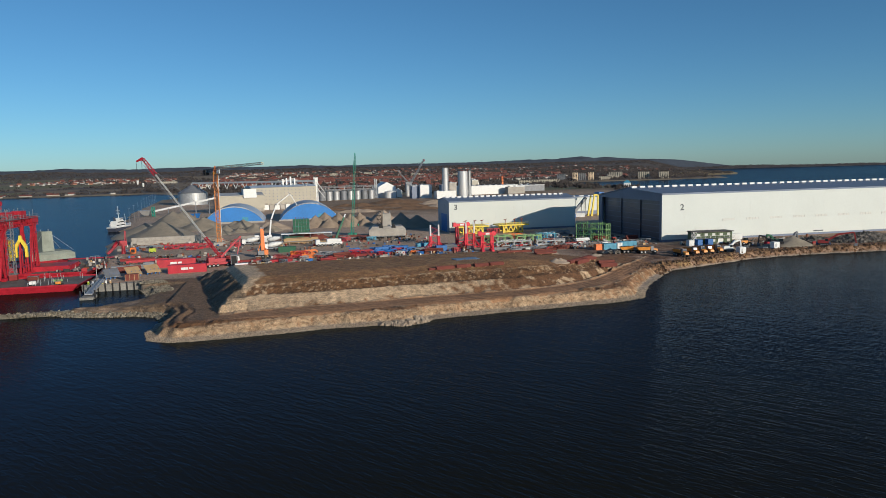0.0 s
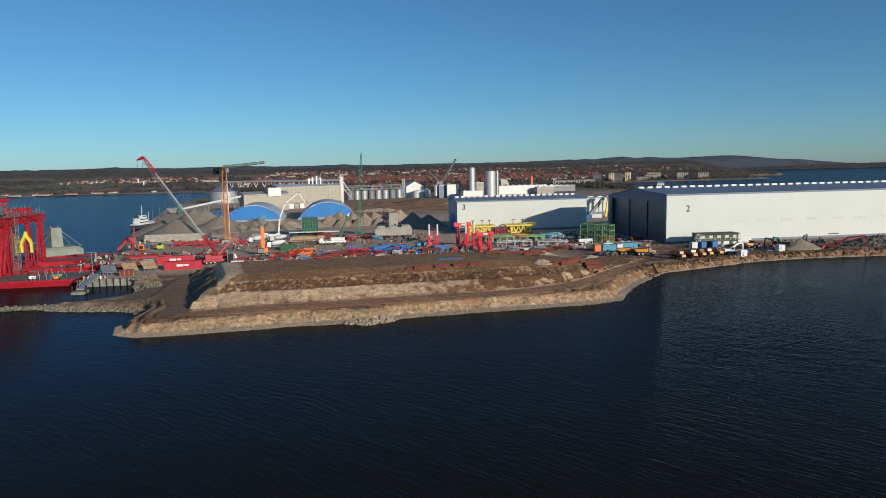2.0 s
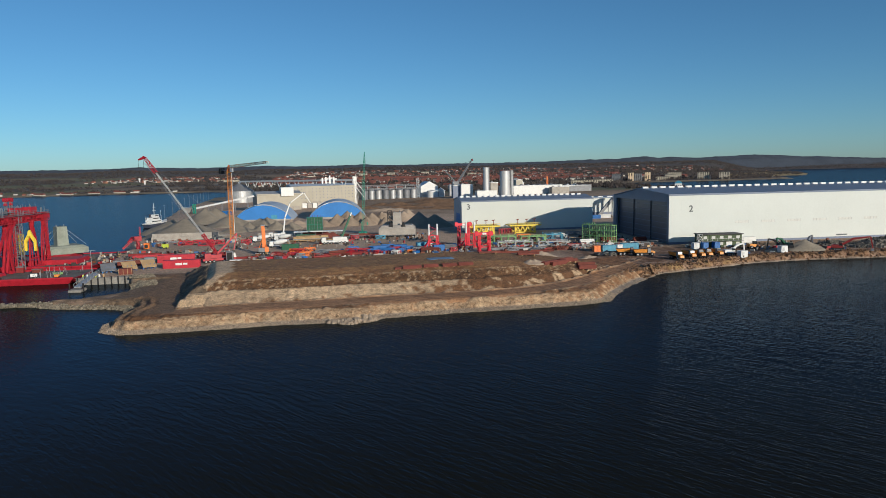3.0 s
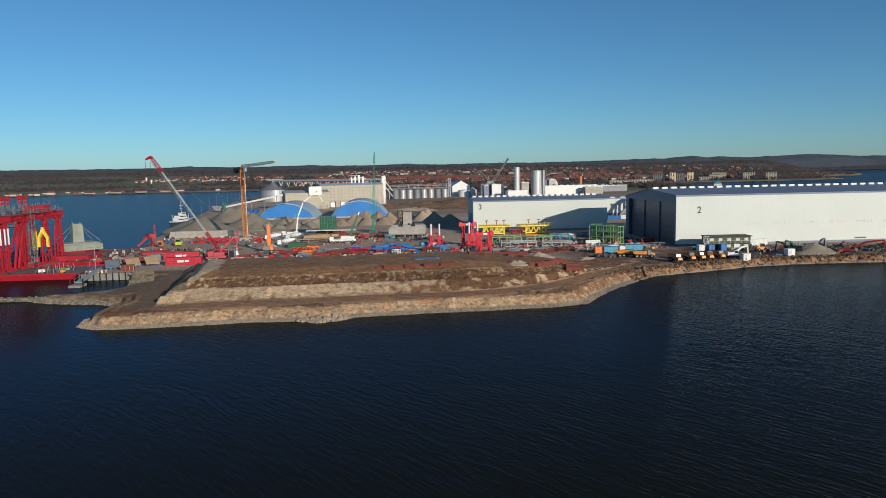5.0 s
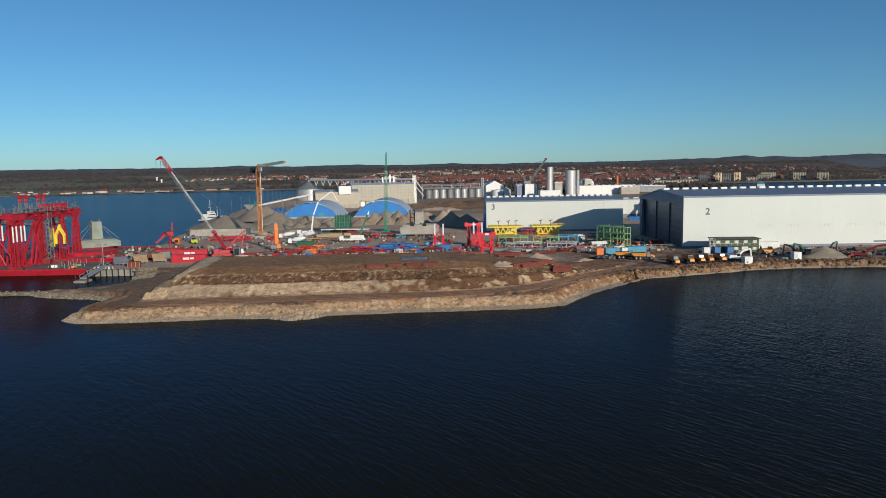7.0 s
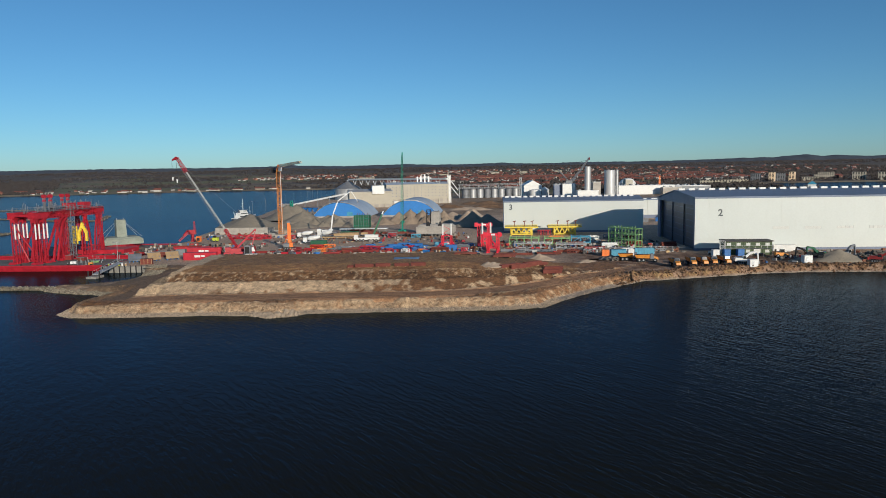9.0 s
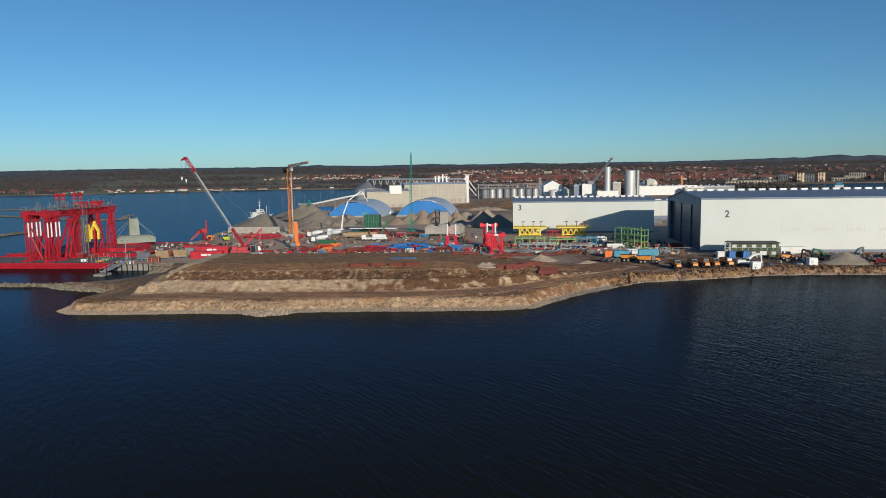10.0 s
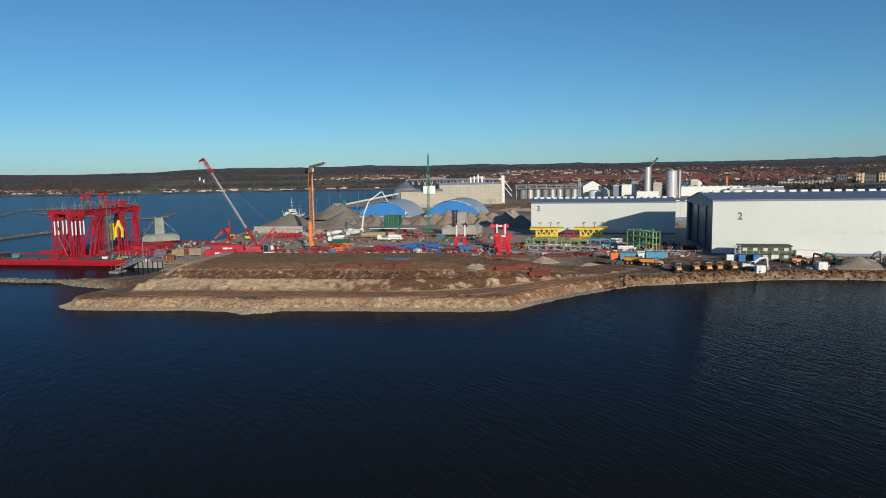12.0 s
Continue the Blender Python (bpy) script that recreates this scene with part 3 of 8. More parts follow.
# ---- the large halls ----
def hall(name, label, x0, x1, y0, y1, eave_front, eave_back, ridge, seams, door_side, numeral, nx, nz, nsize, lights):
    h = thing(name, pose(x0, y0, G), label, "building")
    L, D = x1 - x0, y1 - y0
    e0, e1, r = eave_front - G, eave_back - G, ridge - G
    # front wall: a dark plinth and white cassettes standing side by side
    part("plinth", bx(0, 0.05, -0.3, L, 0.5, 1.0), NAVYMID, h, "dark plinth")
    w = L / seams
    first = part("wall_panel", bx(0.006, 0, 1.0, w - 0.006, 0.3, e0 - 0.35), CLAD, h)
    for i in range(1, seams):
        share(first, pose(i * w, 0, 0), h)
    part("back_wall", bx(0, D - 0.3, -0.3, L, D, e1), CLAD, h)
    part("eave_trim", bx(-0.1, -0.12, e0 - 0.35, L + 0.1, 0.25, e0 + 0.12), ROOFBLUE, h, "blue-grey eave trim")
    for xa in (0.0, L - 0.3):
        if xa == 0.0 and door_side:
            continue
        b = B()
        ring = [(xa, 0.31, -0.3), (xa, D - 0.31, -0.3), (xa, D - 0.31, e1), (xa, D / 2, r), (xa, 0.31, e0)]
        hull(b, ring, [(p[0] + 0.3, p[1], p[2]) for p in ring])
        # the west gable gets the cladding colour with shade painted in
        part("gable_wall", b, GABLE_SHADE if xa == 0.0 else CLAD, h)
    for a, b_, za, zb in ((-0.4, D / 2, e0, r), (D + 0.4, D / 2, e1, r)):
        b = B()
        ring = [(-0.4, a, za + 0.1), (L + 0.4, a, za + 0.1), (L + 0.4, b_, zb + 0.1), (-0.4, b_, zb + 0.1)]
        hull(b, ring, [(p[0], p[1], p[2] + 0.3) for p in ring])
        part("roof", b, ROOFBLUE, h)
    # ridge lights
    n = int(L / lights)
    s = (r - e0) / (D / 2)
    one = part("ridge_light", bx(0, -0.7, 0, lights * 0.62, 0.7, 0.9), WHITE, h, "white ridge skylight")
    one.matrix_local = pose(1.0, D / 2 - 2.0, r - 2.0 * s + 0.3)
    for i in range(1, n):
        share(one, pose(1.0 + i * lights, D / 2 - 2.0, r - 2.0 * s + 0.3), h)
    if door_side:
        # header, posts and tall sliding leaves set back in the opening
        head = e0 - 3.2
        b = B()
        ring = [(0, 0.31, head), (0, D - 0.31, head), (0, D - 0.31, e1), (0, D / 2, r), (0, 0.31, e0)]
        hull(b, ring, [(p[0] + 0.6, p[1], p[2]) for p in ring])
        part("gable_header", b, NAVYMID, h, "slate blue gable header")
        for ya, yb in ((0.31, 2.2), (D - 4.5, D - 0.31)):
            part("gable_post", bx(0, ya, -0.3, 0.8, yb, head), NAVYMID, h)
        n = 6
        w = (D - 6.7) / n
        leaf = None
        for i in range(n):
            m = pose(1.2 + 0.45 * (i % 2), 2.2 + i * w, 0)
            if leaf is None:
                leaf = part("door_leaf", bx(0, 0.05, 0, 0.3, w - 0.05, head - 0.02), NAVY, h, "dark navy sliding hall door leaf")
                for k in range(7):
                    part("rail", bx(-0.12, 0.1, 1.2 + k * 2.7, 0.0, w - 0.1, 1.45 + k * 2.7), NAVYMID, leaf)
                leaf.matrix_local = m
            else:
                c = share(leaf, m, h)
                for o in leaf.children:
                    share(o, pose(0, 0, 0), c)
    text("numeral", numeral, nsize, GREYSIGN, h, pose(nx - x0, -0.03, nz - G, 90, 0, 0))
    return h


h2 = hall("assembly_hall", "long white clad assembly hall with blue-grey roof and dark sliding doors", 157.6, 330, 298.6, 366, 24.8, 22.6, 27.0, 29, True, "2", 168.2, 18.3, 4.1, 4.6)
# strip windows: the daylight they mirror is painted as a pale base colour
win = None
for i in range(8):
    m = pose(190.0 - 157.6 + i * 13.1, -0.06, 11.2 - G)
    if win is None:
        win = part("window", bx(0, 0, 0, 6.6, 0.05, 1.1), LITEGLASS, h2, "narrow pale strip window")
        for k in range(5):
            part("glazing_bar", bx(k * 1.65 - 0.05, -0.06, -0.05, k * 1.65 + 0.05, 0, 1.15), STEEL, win)
        win.matrix_local = m
    else:
        c = share(win, m, h2)
        for o in win.children:
            share(o, pose(0, 0, 0), c)
part("sign_bar", bx(241.4 - 157.6, -0.05, 1.5, 247 - 157.6, 0, 2.1), GREYSIGN, h2, "grey unreadable lettering strip")
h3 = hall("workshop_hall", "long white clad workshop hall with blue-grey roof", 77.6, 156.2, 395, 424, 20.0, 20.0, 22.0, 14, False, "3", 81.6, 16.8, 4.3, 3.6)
part("gate", bx(-0.1, 6, -0.2, -0.01, 20, 10.5), BLUE, h3, "blue gable gate")
text("numeral", "1", 3.6, GREYSIGN, h3, pose(-0.03, 10.0, 14.6, 90, 0, -90))
annex = thing("store_building", pose(160, 500, G), "long white clad store building behind the workshop hall", "building")
panel = part("wall_panel", bx(0, 0, 2.6, 6.9, 0.4, 13.0), CLAD, annex)
for k in range(1, 13):
    share(panel, pose(k * 7.0, 0, 0), annex)
part("lower_wall", bx(0, 0.1, -0.3, 91, 0.4, 2.6), NAVYMID, annex, "slate blue lower wall")
part("body", bx(0, 0.41, -0.3, 91, 26, 13.0), CLAD, annex)
part("roof", bx(-0.4, -0.4, 13.0, 91.4, 26.4, 13.7), ROOFBLUE, annex, "blue-grey sheet roof")
for k in range(12):
    part("roof_light", bx(2 + k * 7.4, 2, 13.7, 6 + k * 7.4, 3.4, 14.3), WHITE, annex)


# ---- barges and the red lifting frame beside the quay ----
DECK = M("dirty_deck_steel", (0.15, 0.135, 0.12), 0.85, 0, 0.55, 0.12, 0.02)


def barge(label, x0, y0, x1, y1, deck):
    b = thing("barge", pose(x0, y0, 0), label, "barge", "barges at the quay")
    L, W = x1 - x0, y1 - y0
    part("hull", hull(B(), [(3, 1, -1.2), (L - 3, 1, -1.2), (L - 3, W - 1, -1.2), (3, W - 1, -1.2)], [(0, 0, deck), (L, 0, deck), (L, W, deck), (0, W, deck)]), RED, b)
    part("deck", bx(0.6, 0.6, deck, L - 0.6, W - 0.6, deck + 0.06), DECK, b, "grey dirty steel deck")
    rim = part("bulwark", bx(0, 0, deck, L, 0.25, deck + 0.5), RED, b)
    share(rim, pose(0, W - 0.25, 0), b)
    bol = part("bollard", rod(B(), (0, 0, deck), (0, 0, deck + 0.9), 0.7, 0.8, 8), BLACK, b)
    bol.matrix_local = pose(4, 1.2, 0)
    for x in np.arange(14, L - 2, 10):
        share(bol, pose(float(x), 1.2, 0), b)
    return b


barge("long red flat-top barge moored beside the quay", -196, 264, -87, 289, 2.0)
b2 = barge("red flat-top barge carrying a concrete foundation", -160, 297, -92, 348, 2.2)
for ob in b2.children:
    # the far side is shorter than the near one
    if ob.type == "MESH" and not ob.name.startswith("bollard"):
        ob.data = ob.data.copy()
        for q in ob.data.vertices:
            y = q.co.y + ob.matrix_local.translation.y
            q.co.x *= 1 - 0.26 * max(0.0, y) / 51
part("raised_deck", bx(36, 10, 2.2, 59, 24, 4.2), RED, b2, "raised red cargo deck beside the concrete foundation")
part("cradle", bx(36, 30, 2.2, 49, 45, 4.26), RED, b2)


def lifting_frame():
    rig = thing("lifting_gantry", pose(-124.5, 271.5, 2.1), "tall red lattice lifting gantry standing across the barges", "gantry")
    u = Vector((0.13, 1.0, 0)).normalized()
    w = Vector((1.0, -0.13, 0)).normalized()
    H = 19.0

    def at(s, a, z):
        return u * s + w * a + Vector((0, 0, z))

    # twin top girders and their cross pieces
    for a in (-5, 5):
        part("girder", lattice(B(), at(-1, a, H + 1.2), at(42.5, a, H + 1.2), 2.4, None, 0.3, 0.14, 0.8), RED, rig)
        part("girder_web", hull(B(), [at(-1, a - 0.2, H + 0.3), at(42.5, a - 0.2, H + 0.3), at(42.5, a + 0.2, H + 0.3), at(-1, a + 0.2, H + 0.3)],
                                [at(-1, a - 0.2, H + 0.9), at(42.5, a - 0.2, H + 0.9), at(42.5, a + 0.2, H + 0.9), at(-1, a + 0.2, H + 0.9)]), RED, rig)
    for s in (0, 7, 14, 21, 28, 35, 41):
        part("cross_girder", rod(B(), at(s, -6.5, H + 1.5), at(s, 6.5, H + 1.5), 0.9), RED, rig)
    # columns at the near end, with white jacking cylinders
    for s in (1, 5.5):
        for a in (-5, 5):
            part("column", lattice(B(), at(s, a, 0), at(s, a, H), 1.7, None, 0.34, 0.13, 1.4), RED, rig)
            part("neck", rod(B(), at(s, a, H - 1.6), at(s, a, H + 0.2), 1.8, 2.3), RED, rig)
            for k in (-1.0, 1.0):
                part("jacking_cylinder", rod(B(), at(s + k, a + 1.1, 10.5), at(s + k, a + 1.1, 16.8), 0.62, 0.62, 10), WHITE, rig, "white jacking cylinder")
    for s0, s1 in ((4, 13), (16, 12)):
        part("brace", rod(B(), at(s0, 5.6, 0.5), at(s1, 5.6, H - 1), 0.7), RED, rig)
        part("brace", rod(B(), at(s0, -5.6, 0.5), at(s1, -5.6, H - 1), 0.7), RED, rig)
    # heavy cap boxes over the near columns, and a box at the far end
    for s, a, l, z in ((3.2, -5, 7.4, 0.2), (3.2, 5, 7.4, 0.2), (39.5, 5, 5.0, 0.8), (39.5, -5, 5.0, 0.8)):
        part("cap_box", hull(B(), [at(s - l / 2, a - 1.7, H + z), at(s + l / 2, a - 1.7, H + z), at(s + l / 2, a + 1.7, H + z), at(s - l / 2, a + 1.7, H + z)],
                             [at(s - l / 2, a - 1.7, H + z + 2.5), at(s + l / 2, a - 1.7, H + z + 2.5), at(s + l / 2, a + 1.7, H + z + 2.5), at(s - l / 2, a + 1.7, H + z + 2.5)]), RED, rig, "heavy red cap box")
    # diagonal struts between the two near column groups
    for a0, a1 in ((-4, 4.4), (-5.5, -1), (5.5, 1.5)):
        part("strut", rod(B(), at(0.5, a0, H - 3.5), at(3.5, a1, 0.6), 0.5), RED, rig)
    # bowed legs in the middle
    for s in (12.5, 15.0):
        for a in (-5.5, 5.5):
            bend = [(s - 3.0, 0.4), (s - 1.5, 6.0), (s - 0.2, 11.0), (s + 1.0, 15.0), (s + 2.6, H - 1.2), (s + 4.4, H + 0.2)]
            b = B()
            for (sa, za), (sb, zb) in zip(bend, bend[1:]):
                rod(b, at(sa, a, za), at(sb, a, zb), 0.8)
            part("bowed_leg", b, RED, rig)
    for s in (17, 19.5):
        part("column", lattice(B(), at(s, 4, 0), at(s, 4, H + 3), 1.4, None, 0.22, 0.1, 1.1), RED, rig)
    # splayed legs at the far end
    for s in (30.5, 39.0):
        for a in (-5.5, 5.5):
            for k in (-3.2, -1.2, 1.2, 3.2):
                bend = [(k, 0.0), (k * 0.86, 7.0), (k * 0.66, 12.0), (k * 0.42, 15.4), (k * 0.2, H - 1.5)]
                b = B()
                for (ka, za), (kb, zb) in zip(bend, bend[1:]):
                    rod(b, at(s + ka, a, za), at(s + kb, a, zb), 0.55 if abs(k) > 2 else 0.36)
                part("leg", b, RED, rig)
            for z in (4, 9, 14):
                part("rung", rod(B(), at(s - 3.2 + z * 0.13, a, z), at(s + 3.2 - z * 0.13, a, z), 0.45), RED, rig)
            part("leg_head", rod(B(), at(s, a, H - 2.2), at(s, a, H + 0.5), 1.2, 1.7), RED, rig)
    for s in (41.0,):
        part("column", lattice(B(), at(s, 5, 0), at(s, 5, H), 1.4, None, 0.22, 0.1, 1.1), RED, rig)
    # grey scaffold tower and walkways
    part("scaffold_tower", lattice(B(), at(21.5, 5, 0), at(21.5, 5, H + 5), 2.6, None, 0.22, 0.13, 0.7), GREYST, rig, "grey scaffold stair tower")
    for a in (-7, 7):
        part("walkway", hull(B(), [at(0, a - 0.6, H + 2.9), at(41.5, a - 0.6, H + 2.9), at(41.5, a + 0.6, H + 2.9), at(0, a + 0.6, H + 2.9)],
                             [at(0, a - 0.6, H + 3.0), at(41.5, a - 0.6, H + 3.0), at(41.5, a + 0.6, H + 3.0), at(0, a + 0.6, H + 3.0)]), GREYST, rig)
        b = B()
        for s in np.arange(0, 42.5, 2.5):
            rod(b, at(float(s), a, H + 3), at(float(s), a, H + 4.3), 0.12)
        for z in (3.6, 4.3):
            rod(b, at(0, a, H + z), at(41.5, a, H + z), 0.1)
        tagged(part("guard_rail", b, GREYST, rig, "grey scaffold guard rail"), kind="stuff")
    random.seed(5)
    for i in range(60):
        s, a = random.uniform(1, 41), random.uniform(-6, 6)
        part("scaffold_post", rod(B(), at(s, a, H + 2), at(s, a, H + random.uniform(4.5, 7.0)), 0.16), GREYST, rig)
    for s in (12, 17, 22, 28, 33):
        part("scaffold_deck", hull(B(), [at(s, -5, H + 4.2), at(s + 4, -5, H + 4.2), at(s + 4, 5, H + 4.2), at(s, 5, H + 4.2)],
                                   [at(s, -5, H + 4.35), at(s + 4, -5, H + 4.35), at(s + 4, 5, H + 4.35), at(s, 5, H + 4.35)]), GREYST, rig)
    # winch houses and strand masts on top
    for s in (20.5, 30.0):
        part("winch_house", hull(B(), [at(s, 2.5, H + 3.0), at(s + 4.2, 2.5, H + 3.0), at(s + 4.2, 6, H + 3.0), at(s, 6, H + 3.0)],
                                 [at(s, 2.5, H + 5.8), at(s + 4.2, 2.5, H + 5.8), at(s + 4.2, 6, H + 5.8), at(s, 6, H + 5.8)]), RED, rig, "red winch house")
    for s in (13, 16.5, 23.5, 27):
        m = part("strand_mast", lattice(B(), at(s, 0, H + 2.5), at(s, 0, H + 8.6), 0.8, None, 0.16, 0.1, 1.1), GREYST, rig, "grey strand mast")
        part("strand_drum", rod(B(), at(s, -0.7, H + 9.0), at(s, 0.7, H + 9.0), 1.7, 1.7, 12), RED, m, "red strand drum")
        part("drum_frame", rod(B(), at(s, 0, H + 6.8), at(s, 0, H + 8.2), 1.2, 0.7), RED, m)
    # yellow lifting fork
    f = part("lifting_fork", rod(B(), at(27.5, 6.2, 15.6), at(27.5, 6.2, 13.2), 0.8, 1.5), YELLOW, rig, "yellow lifting fork")
    for k in (-1, 1):
        part("prong", rod(B(), at(27.5, 6.2 + k * 0.4, 13.6), at(27.5, 6.2 + k * 1.9, 11.0), 1.0), YELLOW, f)
        part("prong_tip", rod(B(), at(27.5, 6.2 + k * 1.9, 11.3), at(27.5, 6.2 + k * 1.9, 7.2), 0.9), YELLOW, f)
    part("hoist_rope", rod(B(), at(27.5, 6.2, 15.5), at(27.5, 6.2, H), 0.25), BLACK, rig)
    part("yellow_frame", lattice(B(), at(26.0, 3.4, 6), at(26.0, 3.4, 14), 1.2, None, 0.35, 0.2), YELLOW, rig, "yellow hoisting frame")
    for s in (0, 7, 15, 28, 34, 40):
        for a in (-5.5, 5.5):
            part("foot", hull(B(), [at(s - 2, a - 1.4, -0.1), at(s + 2.4, a - 1.4, -0.1), at(s + 2.4, a + 1.4, -0.1), at(s - 2, a + 1.4, -0.1)],
                              [at(s - 1.4, a - 1, 0.9), at(s + 1.8, a - 1, 0.9), at(s + 1.8, a + 1, 0.9), at(s - 1.4, a + 1, 0.9)]), RED, rig)
    return rig


lifting_frame()
# gear standing on the long barge's deck
random.seed(77)
for x, y, sx, sy, sz, mat, lab in ((-168, 274, 5, 2.4, 2.6, GREYST, "dark grey deck container on the barge"), (-160, 276, 3, 2.2, 2.0, BLACK, "black generator on the barge deck"), (-152, 272, 2.4, 2, 1.8, LIGHTBLUE, "pale blue pump box on the barge deck"),
                                   (-104, 270, 2.2, 1.6, 1.3, WHITE, "white tool box on the barge deck"), (-98, 275, 3.0, 1.4, 1.0, LIME, "light green steel rack on the barge deck"), (-108, 281, 3.4, 2.0, 1.6, RUST, "rusty steel bin on the barge deck"),
                                   (-95, 268, 1.6, 1.2, 1.1, AMBER, "yellow-orange compressor on the barge deck"), (-115, 284, 2.6, 2.0, 2.2, DARKRED, "dark red winch on the barge deck")):
    t = thing("deck_box", pose(x, y, 2.06, 0, 0, random.uniform(-25, 25)), lab, "deck gear", "gear on the barge deck")
    part("body", bx(0, 0, 0.2, sx, sy, sz), mat, t)
    for k in (0.1, sx - 0.4):
        part("skid", bx(k, 0.05, 0, k + 0.3, sy - 0.05, 0.2), BLACK, t)
    part("lid", bx(-0.05, -0.05, sz, sx + 0.05, sy + 0.05, sz + 0.12), GREYST, t)
for i in range(26):
    x, y = random.uniform(-104, -89.5), random.uniform(266, 287)
    t = thing("deck_post", pose(x, y, 2.06), "thin grey lashing post on the barge deck", "post", "posts on the barge deck")
    part("pole", rod(B(), (0, 0, 0), (random.uniform(-0.2, 0.2), 0, random.uniform(1.0, 2.2)), 0.14), STEEL, t)


def foundation(m, label, s, hgt, shaft, wheels, mat):
    """A concrete base slab with sloped shoulders and a square shaft."""
    f = thing("concrete_foundation", m, label, "foundation", "concrete foundations")
    a, b = s
    z = 1.5 if wheels else 0
    part("base", hull(B(), [(-a, -b, z), (a, -b, z), (a, b, z), (-a, b, z)], [(-a, -b, z + hgt * 0.72), (a, -b, z + hgt * 0.72), (a, b, z + hgt * 0.72), (-a, b, z + hgt * 0.72)]), mat, f)
    part("shoulder", hull(B(), [(-a * 0.97, -b * 0.97, z + hgt * 0.72), (a * 0.97, -b * 0.97, z + hgt * 0.72), (a * 0.97, b * 0.97, z + hgt * 0.72), (-a * 0.97, b * 0.97, z + hgt * 0.72)],
                          [(-a * 0.82, -b * 0.8, z + hgt), (a * 0.82, -b * 0.8, z + hgt), (a * 0.82, b * 0.8, z + hgt), (-a * 0.82, b * 0.8, z + hgt)]), mat, f)
    w = 2.15
    part("shaft", hull(B(), [(-w * 1.15, -w * 1.15, z + hgt), (w * 1.15, -w * 1.15, z + hgt), (w * 1.15, w * 1.15, z + hgt), (-w * 1.15, w * 1.15, z + hgt)], [(-w, -w, shaft), (w, -w, shaft), (w, w, shaft), (-w, w, shaft)]), mat, f)
    for x in (-1.6, 1.6):
        part("lifting_pin", rod(B(), (x, 0, shaft), (x, 0, shaft + 0.9), 0.5, 0.4, 6), GREYST, f)
    if wheels:
        one = part("bogie_wheel", rod(B(), (-0.35, 0, 0.75), (0.35, 0, 0.75), 1.5, 1.5, 10), BLACK, f)
        for i in range(9):
            share(one, pose(-a + 1.2 + i * (2 * a - 2.4) / 8, -b + 1.5, 0, 0, 0, 90), f)
        one.matrix_local = pose(0, b - 1.5, 0)
        part("trailer_bed", bx(-a + 0.4, -b + 0.3, 1.1, a - 0.4, b - 0.3, 1.5), GREYST, f, "grey transporter bed")
        part("scaffold", lattice(B(), (-w - 2.0, 0, z + hgt * 0.9), (-w - 2.0, 0, shaft + 1), 2.4, None, 0.25, 0.16, 0.8), BLACK, f, "dark scaffold tower")
        for x in (-3.4, 3.4):
            part("opening", hull(B(), [(x - 1.3, -b * 0.9, z + hgt * 0.80), (x + 1.3, -b * 0.9, z + hgt * 0.80), (x + 1.3, -b * 0.8, z + hgt * 0.9), (x - 1.3, -b * 0.8, z + hgt * 0.9)],
                                 [(x - 0.2, -b * 0.86, z + hgt * 1.35), (x + 0.2, -b * 0.86, z + hgt * 1.35), (x + 0.2, -b * 0.78, z + hgt * 1.35), (x - 0.2, -b * 0.78, z + hgt * 1.35)]), BLACK, f, "dark gusset opening")
    else:
        for x, y in ((a, -b), (a, b), (-a, -b), (-a, b)):
            part("stay_rope", rod(B(), (x * 0.12, y * 0.2, shaft - 0.5), (x * 0.95, y * 0.9, hgt), 0.12), STEEL, f)
    return f


foundation(pose(-117.5, 335, 4.26, 0, 0, 40), "pale concrete foundation with a square shaft on a barge", (9.2, 6.6), 3.6, 12.2, False, WETCONC)
foundation(pose(39.5, 384.5, G, 0, 0, -6), "concrete foundation with a square shaft on wheeled transporters", (10, 7), 5.0, 13.4, True, CONC)


# ---- quay ----
def container(x, y, z, rz, length, material, label, group="", marks=0):
    c = thing("container", pose(x, y, z, 0, 0, rz), label, "container", group)
    w, h = 2.44, 2.6
    part("body", bx(0.06, 0.06, 0.12, length - 0.06, w - 0.06, h - 0.06), material, c)
    n = int(length / 0.62)
    rib = part("corrugation", bx(0, 0.0, 0.2, 0.3, w, h - 0.12), material, c)
    rib.matrix_local = pose(0.2, 0, 0)
    for i in range(1, n):
        share(rib, pose(0.2 + i * (length - 0.5) / n, 0, 0), c)
    for xx in (0, length - 0.16):
        for yy in (-0.02, w - 0.14):
            part("corner_post", bx(xx, yy, 0, xx + 0.16, yy + 0.16, h), material, c)
    for zz in (0, h - 0.12):
        part("rail", bx(0, -0.03, zz, length, w + 0.03, zz + 0.12), material, c)
    if marks:
        b = part("logo_bar", bx(length * 0.34, -0.06, 1.0, length * 0.34 + 2.3, -0.035, 1.75), WHITE, c, "white lettering bar")
        c.scale = (1.1, 1.2, 1.2)
        part("logo_bar", bx(length * 0.34 + 2.6, -0.06, 1.1, length * 0.34 + 4.0, -0.035, 1.7), WHITE, c, "white lettering bar")
    return c


container(-66.5, 298.5, G, 9, 13.4, CONTAINER_RED, "red corrugated shipping container with white lettering on the quay", "red containers", 1)
container(-59.5, 279.0, G, 5, 12.6, CONTAINER_RED, "red corrugated shipping container with white lettering near the slope", "red containers", 1)
container(-71.5, 298.0, G, 9, 4.0, GREYST, "small grey steel box beside the red containers")


